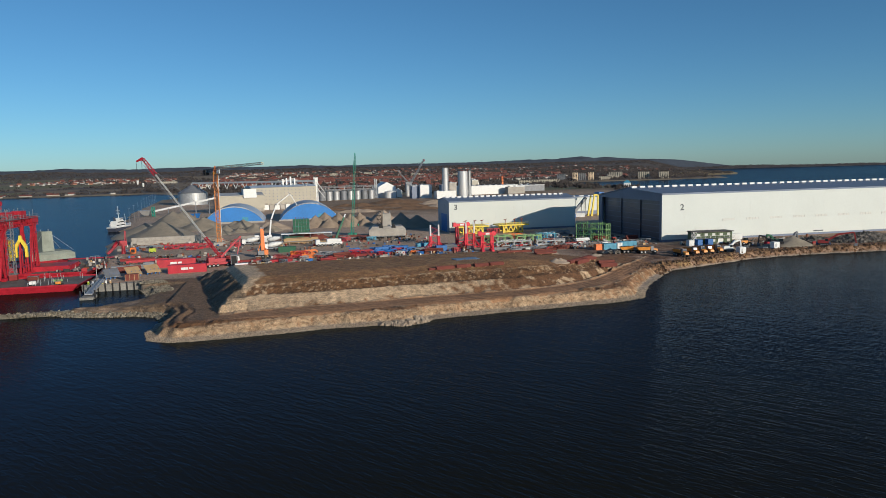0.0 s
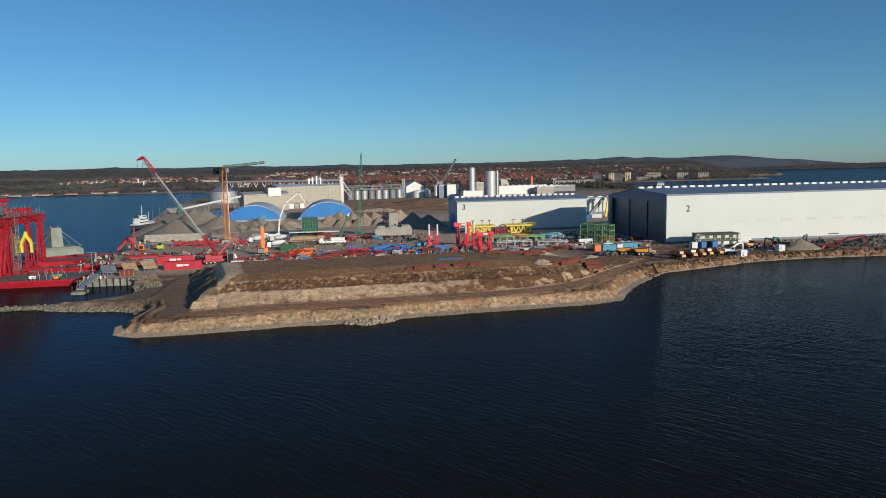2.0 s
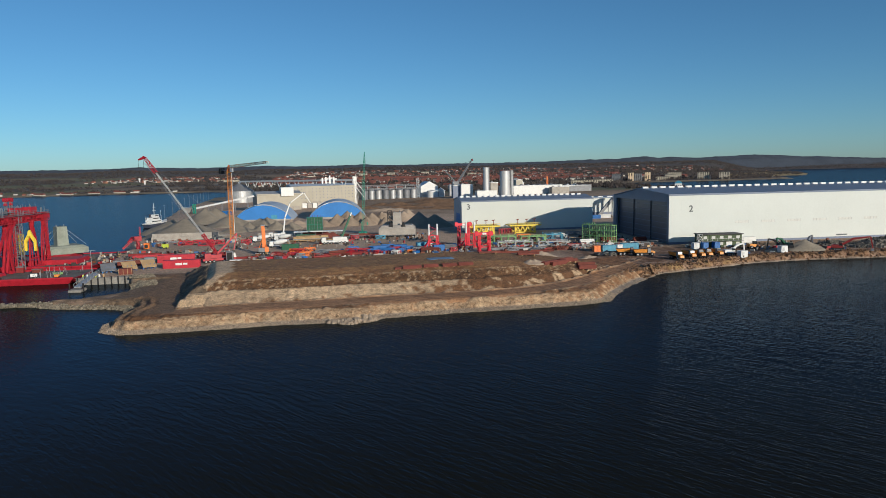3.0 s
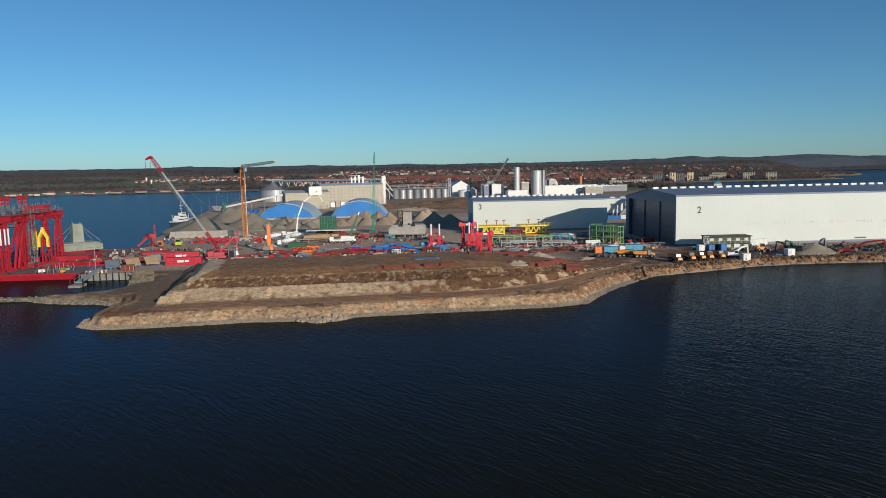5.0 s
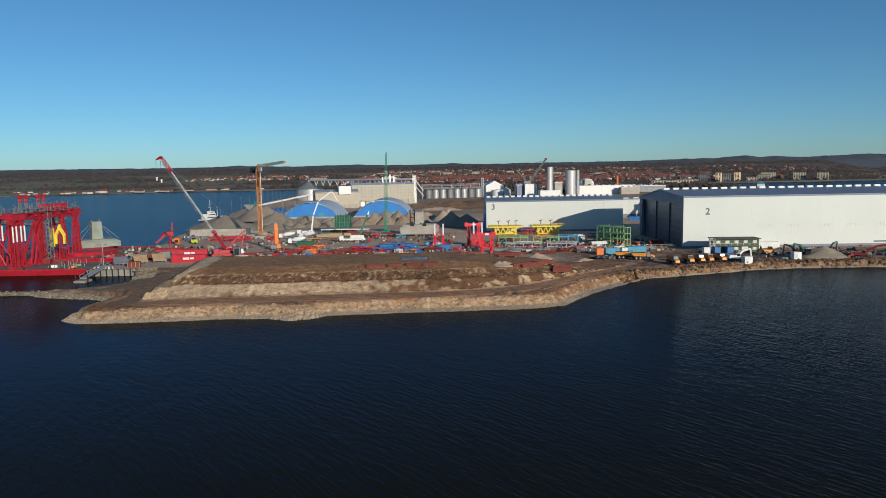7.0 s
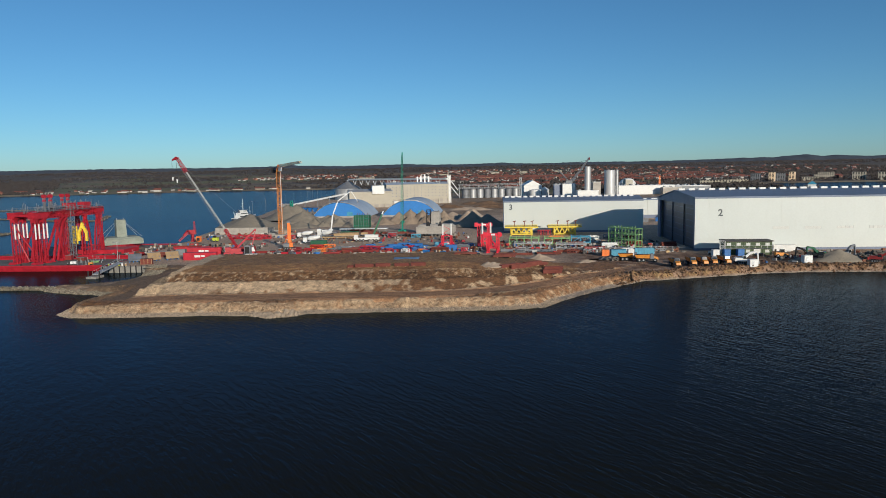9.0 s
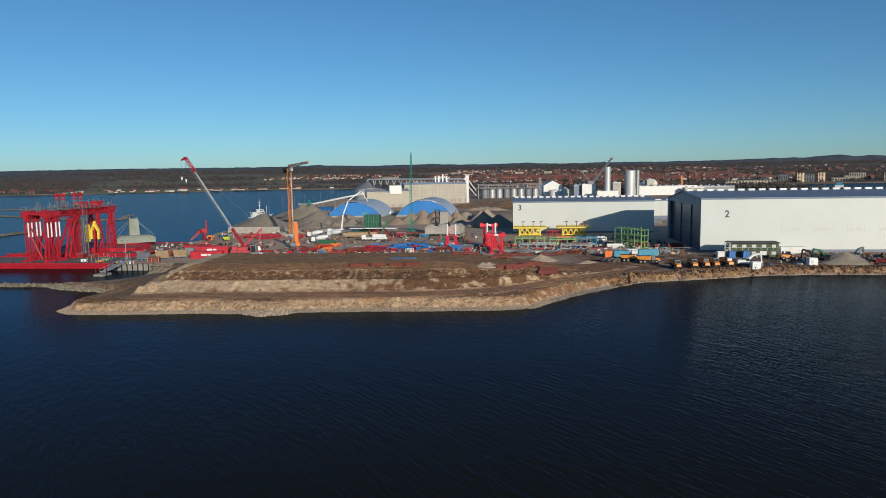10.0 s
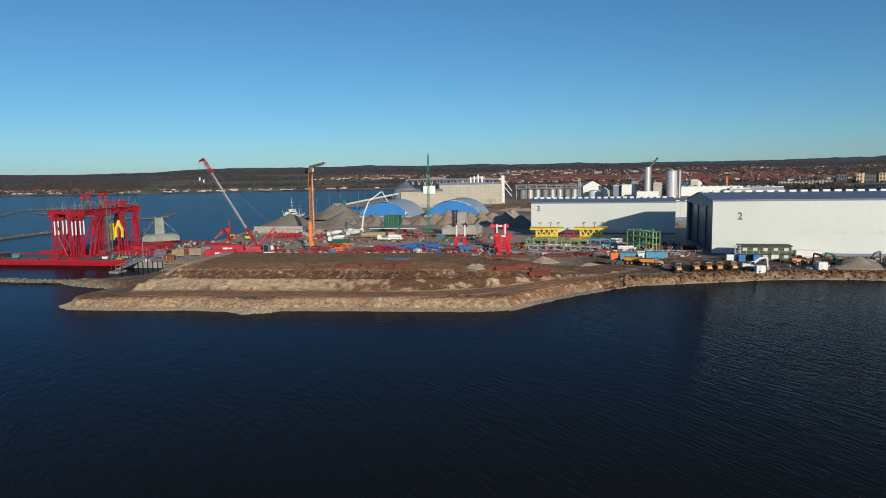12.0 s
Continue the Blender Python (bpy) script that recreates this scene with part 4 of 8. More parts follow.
def trestle(x, y, rz, sheet, label):
    t = thing("blue_trestle", pose(x, y, G, 0, 0, rz), label, "trestle", "trestles on the quay")
    t.scale = (0.72, 0.85, 1)
    for i in range(4):
        for yy in (-1.6, 1.6):
            part("leg", rod(B(), (-3 + i * 2, yy, 0), (-3 + i * 2, yy * 0.7, 1.7 if yy < 0 else 2.7), 0.28), BLUE, t)
        part("bearer", rod(B(), (-3 + i * 2, -1.9, 1.35), (-3 + i * 2, 1.7, 3.1), 0.3), BLUE, t)
        if i < 3:
            part("brace", rod(B(), (-3 + i * 2, -1.6, 0.2), (-1 + i * 2, -1.2, 2.1), 0.2), BLUE, t)
    part("sheet", hull(B(), [(-3.6, -3.0, 0.9), (3.6, -3.0, 0.9), (3.6, 1.8, 3.3), (-3.6, 1.8, 3.3)], [(-3.6, -3.0, 1.05), (3.6, -3.0, 1.05), (3.6, 1.8, 3.45), (-3.6, 1.8, 3.45)]), sheet, t, "tilted sheet on top")
    return t


trestle(-78, 274, 25, GREYST, "blue steel trestle with a grey sheet on the quay")
trestle(-71.5, 277.5, 30, WOOD, "blue steel trestle with a plywood sheet on the quay")
trestle(-65.5, 281.5, 30, WOOD, "blue steel trestle with a plywood sheet on the quay")
c = thing("brown_crate", pose(-72, 266.5, G, 0, 0, 10), "brown wooden crate at the quay edge", "crate")
part("crate_body", bx(0, 0, 0, 4.6, 2.2, 2.2), RUST, c)
for x in (0, 1.5, 3.0, 4.45):
    part("batten", bx(x, -0.08, 0, x + 0.15, -0.002, 2.2), WOOD, c)

lm = thing("lamp_mast", pose(-81, 266, G), "slim grey lamp mast on the quay", "street lamp")
part("pole", rod(B(), (0, 0, 0), (0, 0, 9.5), 0.28, 0.16, 8), STEEL, lm)
part("arm", rod(B(), (-1.2, 0, 9.4), (1.2, 0, 9.4), 0.14), STEEL, lm)
for x in (-1.3, 1.3):
    part("lamp_head", bx(x - 0.4, -0.2, 9.2, x + 0.4, 0.2, 9.45), GREYST, lm)

j = thing("gangway", pose(-79, 246, 1.2, 0, 0, 90), "grey steel gangway sloping from the quay to the water", "gangway")
part("deck_plate", hull(B(), [(0, -1.2, 0), (18, -1.2, 2.3), (18, 1.2, 2.3), (0, 1.2, 0)], [(0, -1.2, 0.3), (18, -1.2, 2.6), (18, 1.2, 2.6), (0, 1.2, 0.3)]), STEEL, j)
for yy in (-1.15, 1.15):
    part("handrail", rod(B(), (0, yy, 1.3), (18, yy, 3.6), 0.12), STEEL, j)
    for k in range(7):
        part("baluster", rod(B(), (k * 3, yy, 0.2 + k * 0.38), (k * 3, yy, 1.3 + k * 0.38), 0.1), STEEL, j)
part("pontoon", bx(-3, -2, -1.6, 2.5, 2, -0.4), CONCDARK, j)
for yy in (-2.2, 2.2):
    part("mooring_pile", rod(B(), (-1, yy, -4), (-1, yy, 1.6), 0.5, 0.5, 8), BLACK, j)

wq = thing("quay_wall", pose(0, 0, 0), "weathered grey concrete quay wall with timber fenders", "quay", kind="structure")
part("capping", bx(-84.6, 259.3, 2.4, -65, 260.6, G + 0.25), CONCDARK, wq)
part("wall_face", bx(-84.4, 259.5, -3, -65.2, 260.3, 2.4), CONCDARK, wq)
f = part("fender", bx(0, 0, 0, 0.4, 0.25, 3.2), BLACK, wq)
f.matrix_local = pose(-84, 259.2, -0.3)
for i in range(1, 9):
    share(f, pose(-84 + i * 2.3, 259.2, -0.3), wq)

random.seed(11)
PALETTE = {"red": RED, "dark red": DARKRED, "blue": BLUE, "pale blue": LIGHTBLUE, "grey": GREYST, "white": WHITE, "orange": ORANGE, "rusty": RUST, "green": GREEN, "yellow": YELLOW}


def steel_beam(x, y, z, rz, length, h, colour):
    """A long fabricated box girder with end plates, flanges and bearers under it."""
    t = thing("steel_girder", pose(x, y, z, 0, 0, rz), f"{colour} painted steel girder lying on timber bearers", "girder", "girders in the yard")
    mat = PALETTE[colour]
    part("web", bx(0, -h * 0.28, 0.3, length, h * 0.28, 0.3 + h), mat, t)
    for zz in (0.3, 0.3 + h - 0.12):
        part("flange", bx(-0.05, -h * 0.45, zz, length + 0.05, h * 0.45, zz + 0.12), mat, t)
    for k in range(max(2, int(length / 3))):
        xx = k * (length - 0.2) / (max(2, int(length / 3)) - 1)
        part("stiffener", bx(xx, -h * 0.44, 0.42, xx + 0.12, h * 0.44, 0.3 + h - 0.12), mat, t)
    for xx in (length * 0.15, length * 0.8):
        part("bearer", bx(xx, -h * 0.7, 0, xx + 0.3, h * 0.7, 0.3), WOOD, t)
    return t


def steel_rack(x, y, z, rz, L, W, H, colour, what="rack"):
    """An open welded frame of tubes with cross braces and plates."""
    H *= 0.78
    t = thing("steel_" + what, pose(x, y, z, 0, 0, rz), f"{colour} painted welded steel {what} standing in the yard", what, "steel parts in the yard")
    mat = PALETTE[colour]
    for xx in (0, L / 2, L):
        for yy in (0, W):
            part("post", rod(B(), (xx, yy, 0), (xx, yy, H), 0.24), mat, t)
        part("crossbar", rod(B(), (xx, 0, H), (xx, W, H), 0.22), mat, t)
    for yy in (0, W):
        for zz in (0.25, H):
            part("rail", rod(B(), (0, yy, zz), (L, yy, zz), 0.28), mat, t)
        part("brace", rod(B(), (0, yy, 0.2), (L / 2, yy, H), 0.2), mat, t)
        part("brace", rod(B(), (L / 2, yy, H), (L, yy, 0.2), 0.2), mat, t)
    part("plate", bx(L * 0.1, W * 0.1, H * 0.4, L * 0.55, W * 0.9, H * 0.4 + 0.12), mat, t)
    part("drum", rod(B(), (L * 0.62, W * 0.2, H * 0.45), (L * 0.62, W * 0.8, H * 0.45), H * 0.6, H * 0.6, 10), mat, t)
    return t


def pipe_bundle(x, y, z, rz, L, n, colour):
    t = thing("pipe_bundle", pose(x, y, z, 0, 0, rz), f"bundle of {colour} steel pipes lying on the ground", "pipes", "pipe bundles")
    r = 0.42
    k, row, i = n, 0, 0
    one = None
    while k > 0:
        for c in range(k):
            m = pose(0, (c + row * 0.5) * 2 * r, r + row * 1.75 * r)
            if one is None:
                one = part("pipe", rod(B(), (0, 0, 0), (L, 0, 0), 2 * r, 2 * r, 8), PALETTE[colour], t)
                one.matrix_local = m
            else:
                share(one, m, t)
        k -= 1
        row += 1
    return t


# quay-side steelwork
steel_beam(-82, 318, G, 12, 17, 1.2, "red")
steel_beam(-86, 326, G, 4, 14, 1.1, "dark red")
steel_beam(-76, 300, G, 10, 16, 1.0, "pale blue")
pipe_bundle(-82, 292, G, 12, 12, 3, "grey")
pipe_bundle(-79, 288, G, 30, 9, 3, "rusty")
steel_rack(-48, 297, G, 10, 7, 4, 2.6, "dark red")
pipe_bundle(-47, 303, G, 4, 10, 4, "dark red")
for i in range(6):
    b = thing("marker_cone", pose(-83 + i * 1.4, 262.5 + 0.2 * (i % 2), G), "small yellow and white quay drum", "drum", "quay drums")
    part("drum_body", rod(B(), (0, 0, 0), (0, 0, 1.0), 0.7, 0.7, 10), (HIVIS, WHITE, WOOD)[i % 3], b)
    part("drum_lid", rod(B(), (0, 0, 1.0), (0, 0, 1.08), 0.74, 0.6, 10), WHITE, b)


# ---- cranes ----
def wheels(t, xs, y, r, w=0.5, name="wheel"):
    one = None
    for x in xs:
        for s in (-1, 1):
            m = pose(x, s * y, r)
            if one is None:
                one = part(name, rod(B(), (0, -w / 2, 0), (0, w / 2, 0), 2 * r, 2 * r, 12), BLACK, t)
                part("rim", rod(B(), (0, -w / 2 - 0.03, 0), (0, w / 2 + 0.03, 0), r * 0.9, r * 0.9, 10), STEEL, one)
                one.matrix_local = m
            else:
                c = share(one, m, t)
                for o in one.children:
                    share(o, pose(0, 0, 0), c)


def mobile_crane(m, label, body, cab):
    t = thing("mobile_crane", m, label, "crane")
    part("carrier", bx(-6.5, -1.4, 0.9, 6.5, 1.4, 1.8), body, t)
    part("counterweight", bx(-5.8, -1.6, 1.9, -3.4, 1.6, 4.0), body, t)
    part("superstructure", bx(-3.3, -1.4, 1.9, 1.0, 1.4, 3.4), body, t)
    k = part("cab", hull(B(), [(4.6, -1.3, 1.8), (6.9, -1.3, 1.8), (6.9, 1.3, 1.8), (4.6, 1.3, 1.8)], [(4.6, -1.3, 3.6), (6.4, -1.3, 3.6), (6.4, 1.3, 3.6), (4.6, 1.3, 3.6)]), cab, t, "white driver's cab")
    part("windscreen", hull(B(), [(6.86, -1.1, 2.3), (6.9, -1.1, 2.3), (6.9, 1.1, 2.3), (6.86, 1.1, 2.3)], [(6.55, -1.1, 3.3), (6.6, -1.1, 3.3), (6.6, 1.1, 3.3), (6.55, 1.1, 3.3)]), GLASS, k)
    wheels(t, (-5.4, -3.8, -2.2, 2.0, 3.6, 5.2), 1.25, 0.65)
    return t


def lattice_crane():
    t = mobile_crane(pose(-41, 294.5, G, 0, 0, 20), "red mobile crane with a long pale lattice boom", RED, WHITE)
    inv = t.matrix_world.inverted()

    def w(x, y, z):
        return inv @ Vector((x, y, z))
    foot, tip = w(-41.5, 294, 6.0), w(-69, 299, 46)
    mid = foot.lerp(tip, 0.2)
    near = foot.lerp(tip, 0.84)
    part("boom_foot", lattice(B(), foot, mid, 0.7, 1.0, 0.2, 0.1, 0.9), RED, t, "red lattice boom foot")
    part("boom", lattice(B(), mid, near, 0.5, 0.42, 0.1, 0.05, 1.4), BOOMGREY, t, "pale grey lattice boom")
    part("boom_head", lattice(B(), near, tip, 1.25, 0.9, 0.15, 0.09, 0.9), RED, t, "red lattice boom head")
    part("runner", rod(B(), tip, w(-71.5, 299.4, 45.0), 1.2, 0.5), RED, t)
    a = w(-33.5, 296, 14)
    part("mast", rod(B(), foot, a, 0.8, 0.5), RED, t)
    for k in (-0.4, 0.0, 0.4):
        part("pendant_rope", rod(B(), foot.lerp(tip, 0.1) + Vector((k, k, -1.2)), tip + Vector((k * 0.5, 0, -2.2)), 0.06), GREYST, t)
    part("pendant_rope", rod(B(), a, tip.lerp(foot, 0.08), 0.06), GREYST, t)
    part("back_stay", rod(B(), a, w(-35, 295, 7), 0.35), RED, t)
    for dx, z in ((-71.6, 37.5), (-69.6, 36.5)):
        part("hoist_rope", rod(B(), w(dx, 299.3, 45), w(dx, 299.3, z), 0.12), BLACK, t)
        part("hook_block", rod(B(), w(dx, 299.3, z), w(dx, 299.3, z - 1.6), 0.9, 0.5, 8), WHITE, t, "white hook block")
    return t


lattice_crane()
pb = thing("ballast_pallet", pose(-36, 287, G, 0, 0, 8), "red ballast pallet with white slabs beside the crane", "ballast")
part("pallet", bx(0, 0, 0, 7, 2.4, 1.0), RED, pb)
part("slab", bx(0.4, 0.3, 1.0, 5.4, 2.1, 1.5), WHITE, pb)
gc = thing("grey_generator", pose(-37.5, 291.5, G), "tall grey generator cabinet in the yard", "generator")
part("cabinet", bx(0, 0, 0.2, 2.6, 2.2, 4.6), GREYST, gc)
part("door_panel", bx(0.3, -0.06, 0.5, 2.3, -0.003, 4.2), BLACK, gc)
part("skid", bx(-0.2, -0.1, 0, 2.8, 2.3, 0.2), RED, gc)


def tower_crane():
    t = thing("tower_crane", pose(-49.5, 383.5, G), "orange lattice tower crane with a slim cream jib", "crane")
    part("ballast_base", hull(B(), [(-3, -3, 0), (3, -3, 0), (3, 3, 0), (-3, 3, 0)], [(-2.6, -2.6, 1.6), (2.6, -2.6, 1.6), (2.6, 2.6, 1.6), (-2.6, 2.6, 1.6)]), CONC, t)
    part("mast", lattice(B(), (0, 0, 1.6), (0, 0, 37), 1.9, None, 0.3, 0.15, 0.8), MASTORANGE, t)
    part("slewing_ring", rod(B(), (0, 0, 37), (0, 0, 38.2), 2.8, 2.8, 12), AMBER, t)
    part("operator_cab", bx(0.8, -2.4, 37.4, 2.4, -0.6, 39.6), WHITE, t)
    d = Vector((26.5, -45.8, 0)).normalized()
    part("jib", lattice(B(), d * 1.0 + Vector((0, 0, 40.2)), d * 50 + Vector((0, 0, 41.6)), 1.4, 0.9, 0.19, 0.1, 1.3), CREAM, t, "slim cream lattice jib")
    part("counter_jib", lattice(B(), d * -0.5 + Vector((0, 0, 39.0)), d * -13 + Vector((0, 0, 39.0)), 1.6, 1.4, 0.28, 0.16), GREYST, t, "dark counter jib")
    for k in (-9.5, -11.5):
        part("counterweight", hull(B(), [d * k + Vector(p) for p in ((-1, -1, 36.6), (1, -1, 36.6), (1, 1, 36.6), (-1, 1, 36.6))],
                                   [d * k + Vector(p) for p in ((-1, -1, 39.6), (1, -1, 39.6), (1, 1, 39.6), (-1, 1, 39.6))]), BLACK, t)
    part("top_frame", rod(B(), (0, 0, 38), (0, 0, 41.2), 1.8, 0.8), ORANGE, t)
    part("ladder_cable", rod(B(), (1.5, -1.5, 2), (1.5, -1.5, 37), 0.18), WHITE, t)
    return t


tower_crane()


def crawler(t, L, W, mat=None):
    for s in (-1, 1):
        c = part("track", hull(B(), [(-L / 2 + 0.5, s * W / 2 - 0.35, 0), (L / 2 - 0.5, s * W / 2 - 0.35, 0), (L / 2 - 0.5, s * W / 2 + 0.35, 0), (-L / 2 + 0.5, s * W / 2 + 0.35, 0)],
                               [(-L / 2, s * W / 2 - 0.35, 0.95), (L / 2, s * W / 2 - 0.35, 0.95), (L / 2, s * W / 2 + 0.35, 0.95), (-L / 2, s * W / 2 + 0.35, 0.95)]), BLACK, t)
        for k in range(4):
            part("roller", rod(B(), (-L / 2 + 1 + k * (L - 2) / 3, s * (W / 2) - 0.4, 0.45), (-L / 2 + 1 + k * (L - 2) / 3, s * W / 2 + 0.4, 0.45), 0.6, 0.6, 8), GREYST, c)


def piling_rig():
    t = thing("piling_rig", pose(-25.5, 319, G, 0, 0, 10), "orange piling rig with an upright leader mast", "piling rig")
    crawler(t, 5.5, 3.6)
    part("superstructure", bx(-2.6, -1.5, 1.1, 1.6, 1.5, 2.9), GREYST, t)
    part("cab", bx(0.2, -1.7, 1.2, 1.9, -0.5, 3.3), ORANGE, t)
    part("leader", hull(B(), [(-0.75, 0.6, 1.2), (0.65, 0.6, 1.2), (0.65, 1.9, 1.2), (-0.75, 1.9, 1.2)], [(-0.75, 0.7, 12.6), (0.6, 0.7, 12.6), (0.6, 1.9, 12.6), (-0.75, 1.9, 12.6)]), ORANGE, t)
    part("mast_rail", hull(B(), [(0.66, 0.9, 1.5), (0.9, 0.9, 1.5), (0.9, 1.6, 1.5), (0.66, 1.6, 1.5)], [(0.62, 0.9, 11.5), (0.85, 0.9, 11.5), (0.85, 1.6, 11.5), (0.62, 1.6, 11.5)]), ORANGE, t)
    part("backstay", rod(B(), (-2.2, 0, 2.8), (-0.7, 1.3, 6.5), 0.22), ORANGE, t)
    part("backstay", rod(B(), (1.5, -0.4, 2.8), (0.4, 1.2, 5), 0.22), ORANGE, t)
    part("mast_head", bx(-0.95, 0.6, 12.6, 0.8, 2.0, 13.2), GREYST, t)
    return t


piling_rig()


def crawler_crane():
    t = thing("crawler_crane", pose(20, 385, G), "teal green crawler crane with a tall upright lattice boom", "crane")
    crawler(t, 6.5, 4.6)
    part("superstructure", bx(-2, -1.8, 1.2, 2, 3.4, 3.2), TEAL, t)
    part("cab", bx(1.2, -2.6, 1.3, 2.6, -0.6, 3.4), TEAL, t)
    part("counterweight", bx(-1.8, 3.4, 1.2, 1.8, 4.6, 2.8), TEAL, t)
    part("boom", lattice(B(), (0.2, -1.6, 2.2), (2.0, -8.6, 40), 1.25, 0.95, 0.13, 0.06, 1.0), TEAL, t)
    part("boom_head", lattice(B(), (2.0, -8.6, 40), (2.4, -9.8, 46.4), 0.95, 0.3, 0.16, 0.09, 0.9), TEAL, t)
    part("gantry", rod(B(), (0, 3, 3.2), (0, 1.5, 8.5), 0.5), TEAL, t)
    part("pendant_rope", rod(B(), (0, 1.5, 8.4), (2.2, -9.0, 42), 0.09), BLACK, t)
    part("hoist_rope", rod(B(), (2.6, -10.6, 45), (2.6, -10.6, 9), 0.09), BLACK, t)
    part("hook_block", rod(B(), (2.6, -10.6, 9), (2.6, -10.6, 7.6), 0.8, 0.4, 8), TEAL, t)
    return t


crawler_crane()


def telescopic_crane():
    t = thing("telescopic_crane", pose(5.5, 354, G, 0, 0, 6), "cream mobile crane with a green telescopic boom", "crane")
    part("carrier", bx(-6.6, -1.35, 0.9, 6.6, 1.35, 1.9), WHITE, t)
    part("cab", hull(B(), [(-6.9, -1.3, 1.9), (-4.6, -1.3, 1.9), (-4.6, 1.3, 1.9), (-6.9, 1.3, 1.9)], [(-6.4, -1.3, 3.4), (-4.6, -1.3, 3.4), (-4.6, 1.3, 3.4), (-6.4, 1.3, 3.4)]), WHITE, t)
    part("superstructure", bx(-1.0, -1.3, 2.0, 4.0, 1.3, 3.6), WHITE, t)
    part("counterweight", bx(4.0, -1.4, 2.0, 6.0, 1.4, 3.4), WHITE, t)
    part("boom", rod(B(), (3.6, 0, 3.4), (8.2, 0.5, 14.0), 0.95, 0.75), GREEN, t, "green telescopic boom")
    part("boom_tip", rod(B(), (8.2, 0.5, 14.0), (8.9, 0.6, 15.6), 0.7, 0.5), WHITE, t)
    wheels(t, (-5.4, -3.6, -1.8, 1.4, 3.2, 5.0), 1.25, 0.65)
    return t


telescopic_crane()


def mixer(x, y, rz, tilt):
    t = thing("concrete_mixer_truck", pose(x, y, G, 0, 0, rz), "white concrete mixer truck parked in the yard", "truck", "mixer trucks")
    part("chassis", bx(-4.4, -1.1, 0.8, 4.4, 1.1, 1.2), GREYST, t)
    part("cab", hull(B(), [(-4.9, -1.25, 0.9), (-2.9, -1.25, 0.9), (-2.9, 1.25, 0.9), (-4.9, 1.25, 0.9)], [(-4.7, -1.2, 3.1), (-2.9, -1.2, 3.1), (-2.9, 1.2, 3.1), (-4.7, 1.2, 3.1)]), WHITE, t)
    part("windscreen", bx(-4.96, -1.0, 1.9, -4.84, 1.0, 2.8), GLASS, t)
    d = B()
    for (xa, ra), (xb, rb) in zip(((-2.6, 0.6), (-1.4, 1.15), (1.0, 1.2)), ((-1.4, 1.15), (1.0, 1.2), (3.8, 0.6))):
        rod(d, (xa, 0, 2.3 + (xa + 2.6) * 0.14), (xb, 0, 2.3 + (xb + 2.6) * 0.14), 2 * ra, 2 * rb, 14)
    part("drum", d, WHITE, t)
    part("hopper", bx(3.8, -0.6, 3.0, 4.6, 0.6, 3.9), GREYST, t)
    part("chute", rod(B(), (4.4, 0, 2.8), (5.4, 0, 1.3), 0.5), GREYST, t)
    wheels(t, (-3.6, 0.6, 2.0, 3.4), 1.1, 0.52, 0.45)
    return t


mixer(-33, 377, 6, 0)
mixer(-21.5, 347, 12, 0)
mixer(-22, 378, -10, 0)


def pump_truck():
    t = thing("concrete_pump_truck", pose(-26, 399, G, 0, 0, 5), "white concrete pump truck with its jointed boom raised", "truck")
    part("chassis", bx(-5.5, -1.2, 0.8, 5.5, 1.2, 1.4), GREYST, t)
    part("cab", bx(-6.2, -1.25, 1.0, -3.9, 1.25, 3.2), WHITE, t)
    part("turret", bx(0.6, -1, 1.4, 3.0, 1, 3.0), WHITE, t)
    part("tank_body", bx(-3.5, -1.15, 1.4, 0.4, 1.15, 2.6), WHITE, t)
    joints = [(2, 0, 2.8), (3.2, 0.2, 11.5), (6.4, 0.6, 19.5), (14.2, 1.6, 25.2), (18.0, 2.0, 18.6)]
    for i, (a, b) in enumerate(zip(joints, joints[1:])):
        s = part("boom_section", rod(B(), a, b, 0.85 - i * 0.13, 0.75 - i * 0.13), WHITE, t)
        part("hinge", rod(B(), Vector(b) - Vector((0, 0.5, 0)), Vector(b) + Vector((0, 0.5, 0)), 0.8, 0.8, 8), GREYST, s)
    for x, y in ((-2, -3), (3, -3), (-2, 3), (3, 3)):
        part("outrigger", rod(B(), (x * 0.6, y * 0.3, 1.0), (x, y, 0.1), 0.3), GREYST, t)
    wheels(t, (-4.8, -3.0, 2.4, 3.8), 1.1, 0.52, 0.45)
    return t


pump_truck()


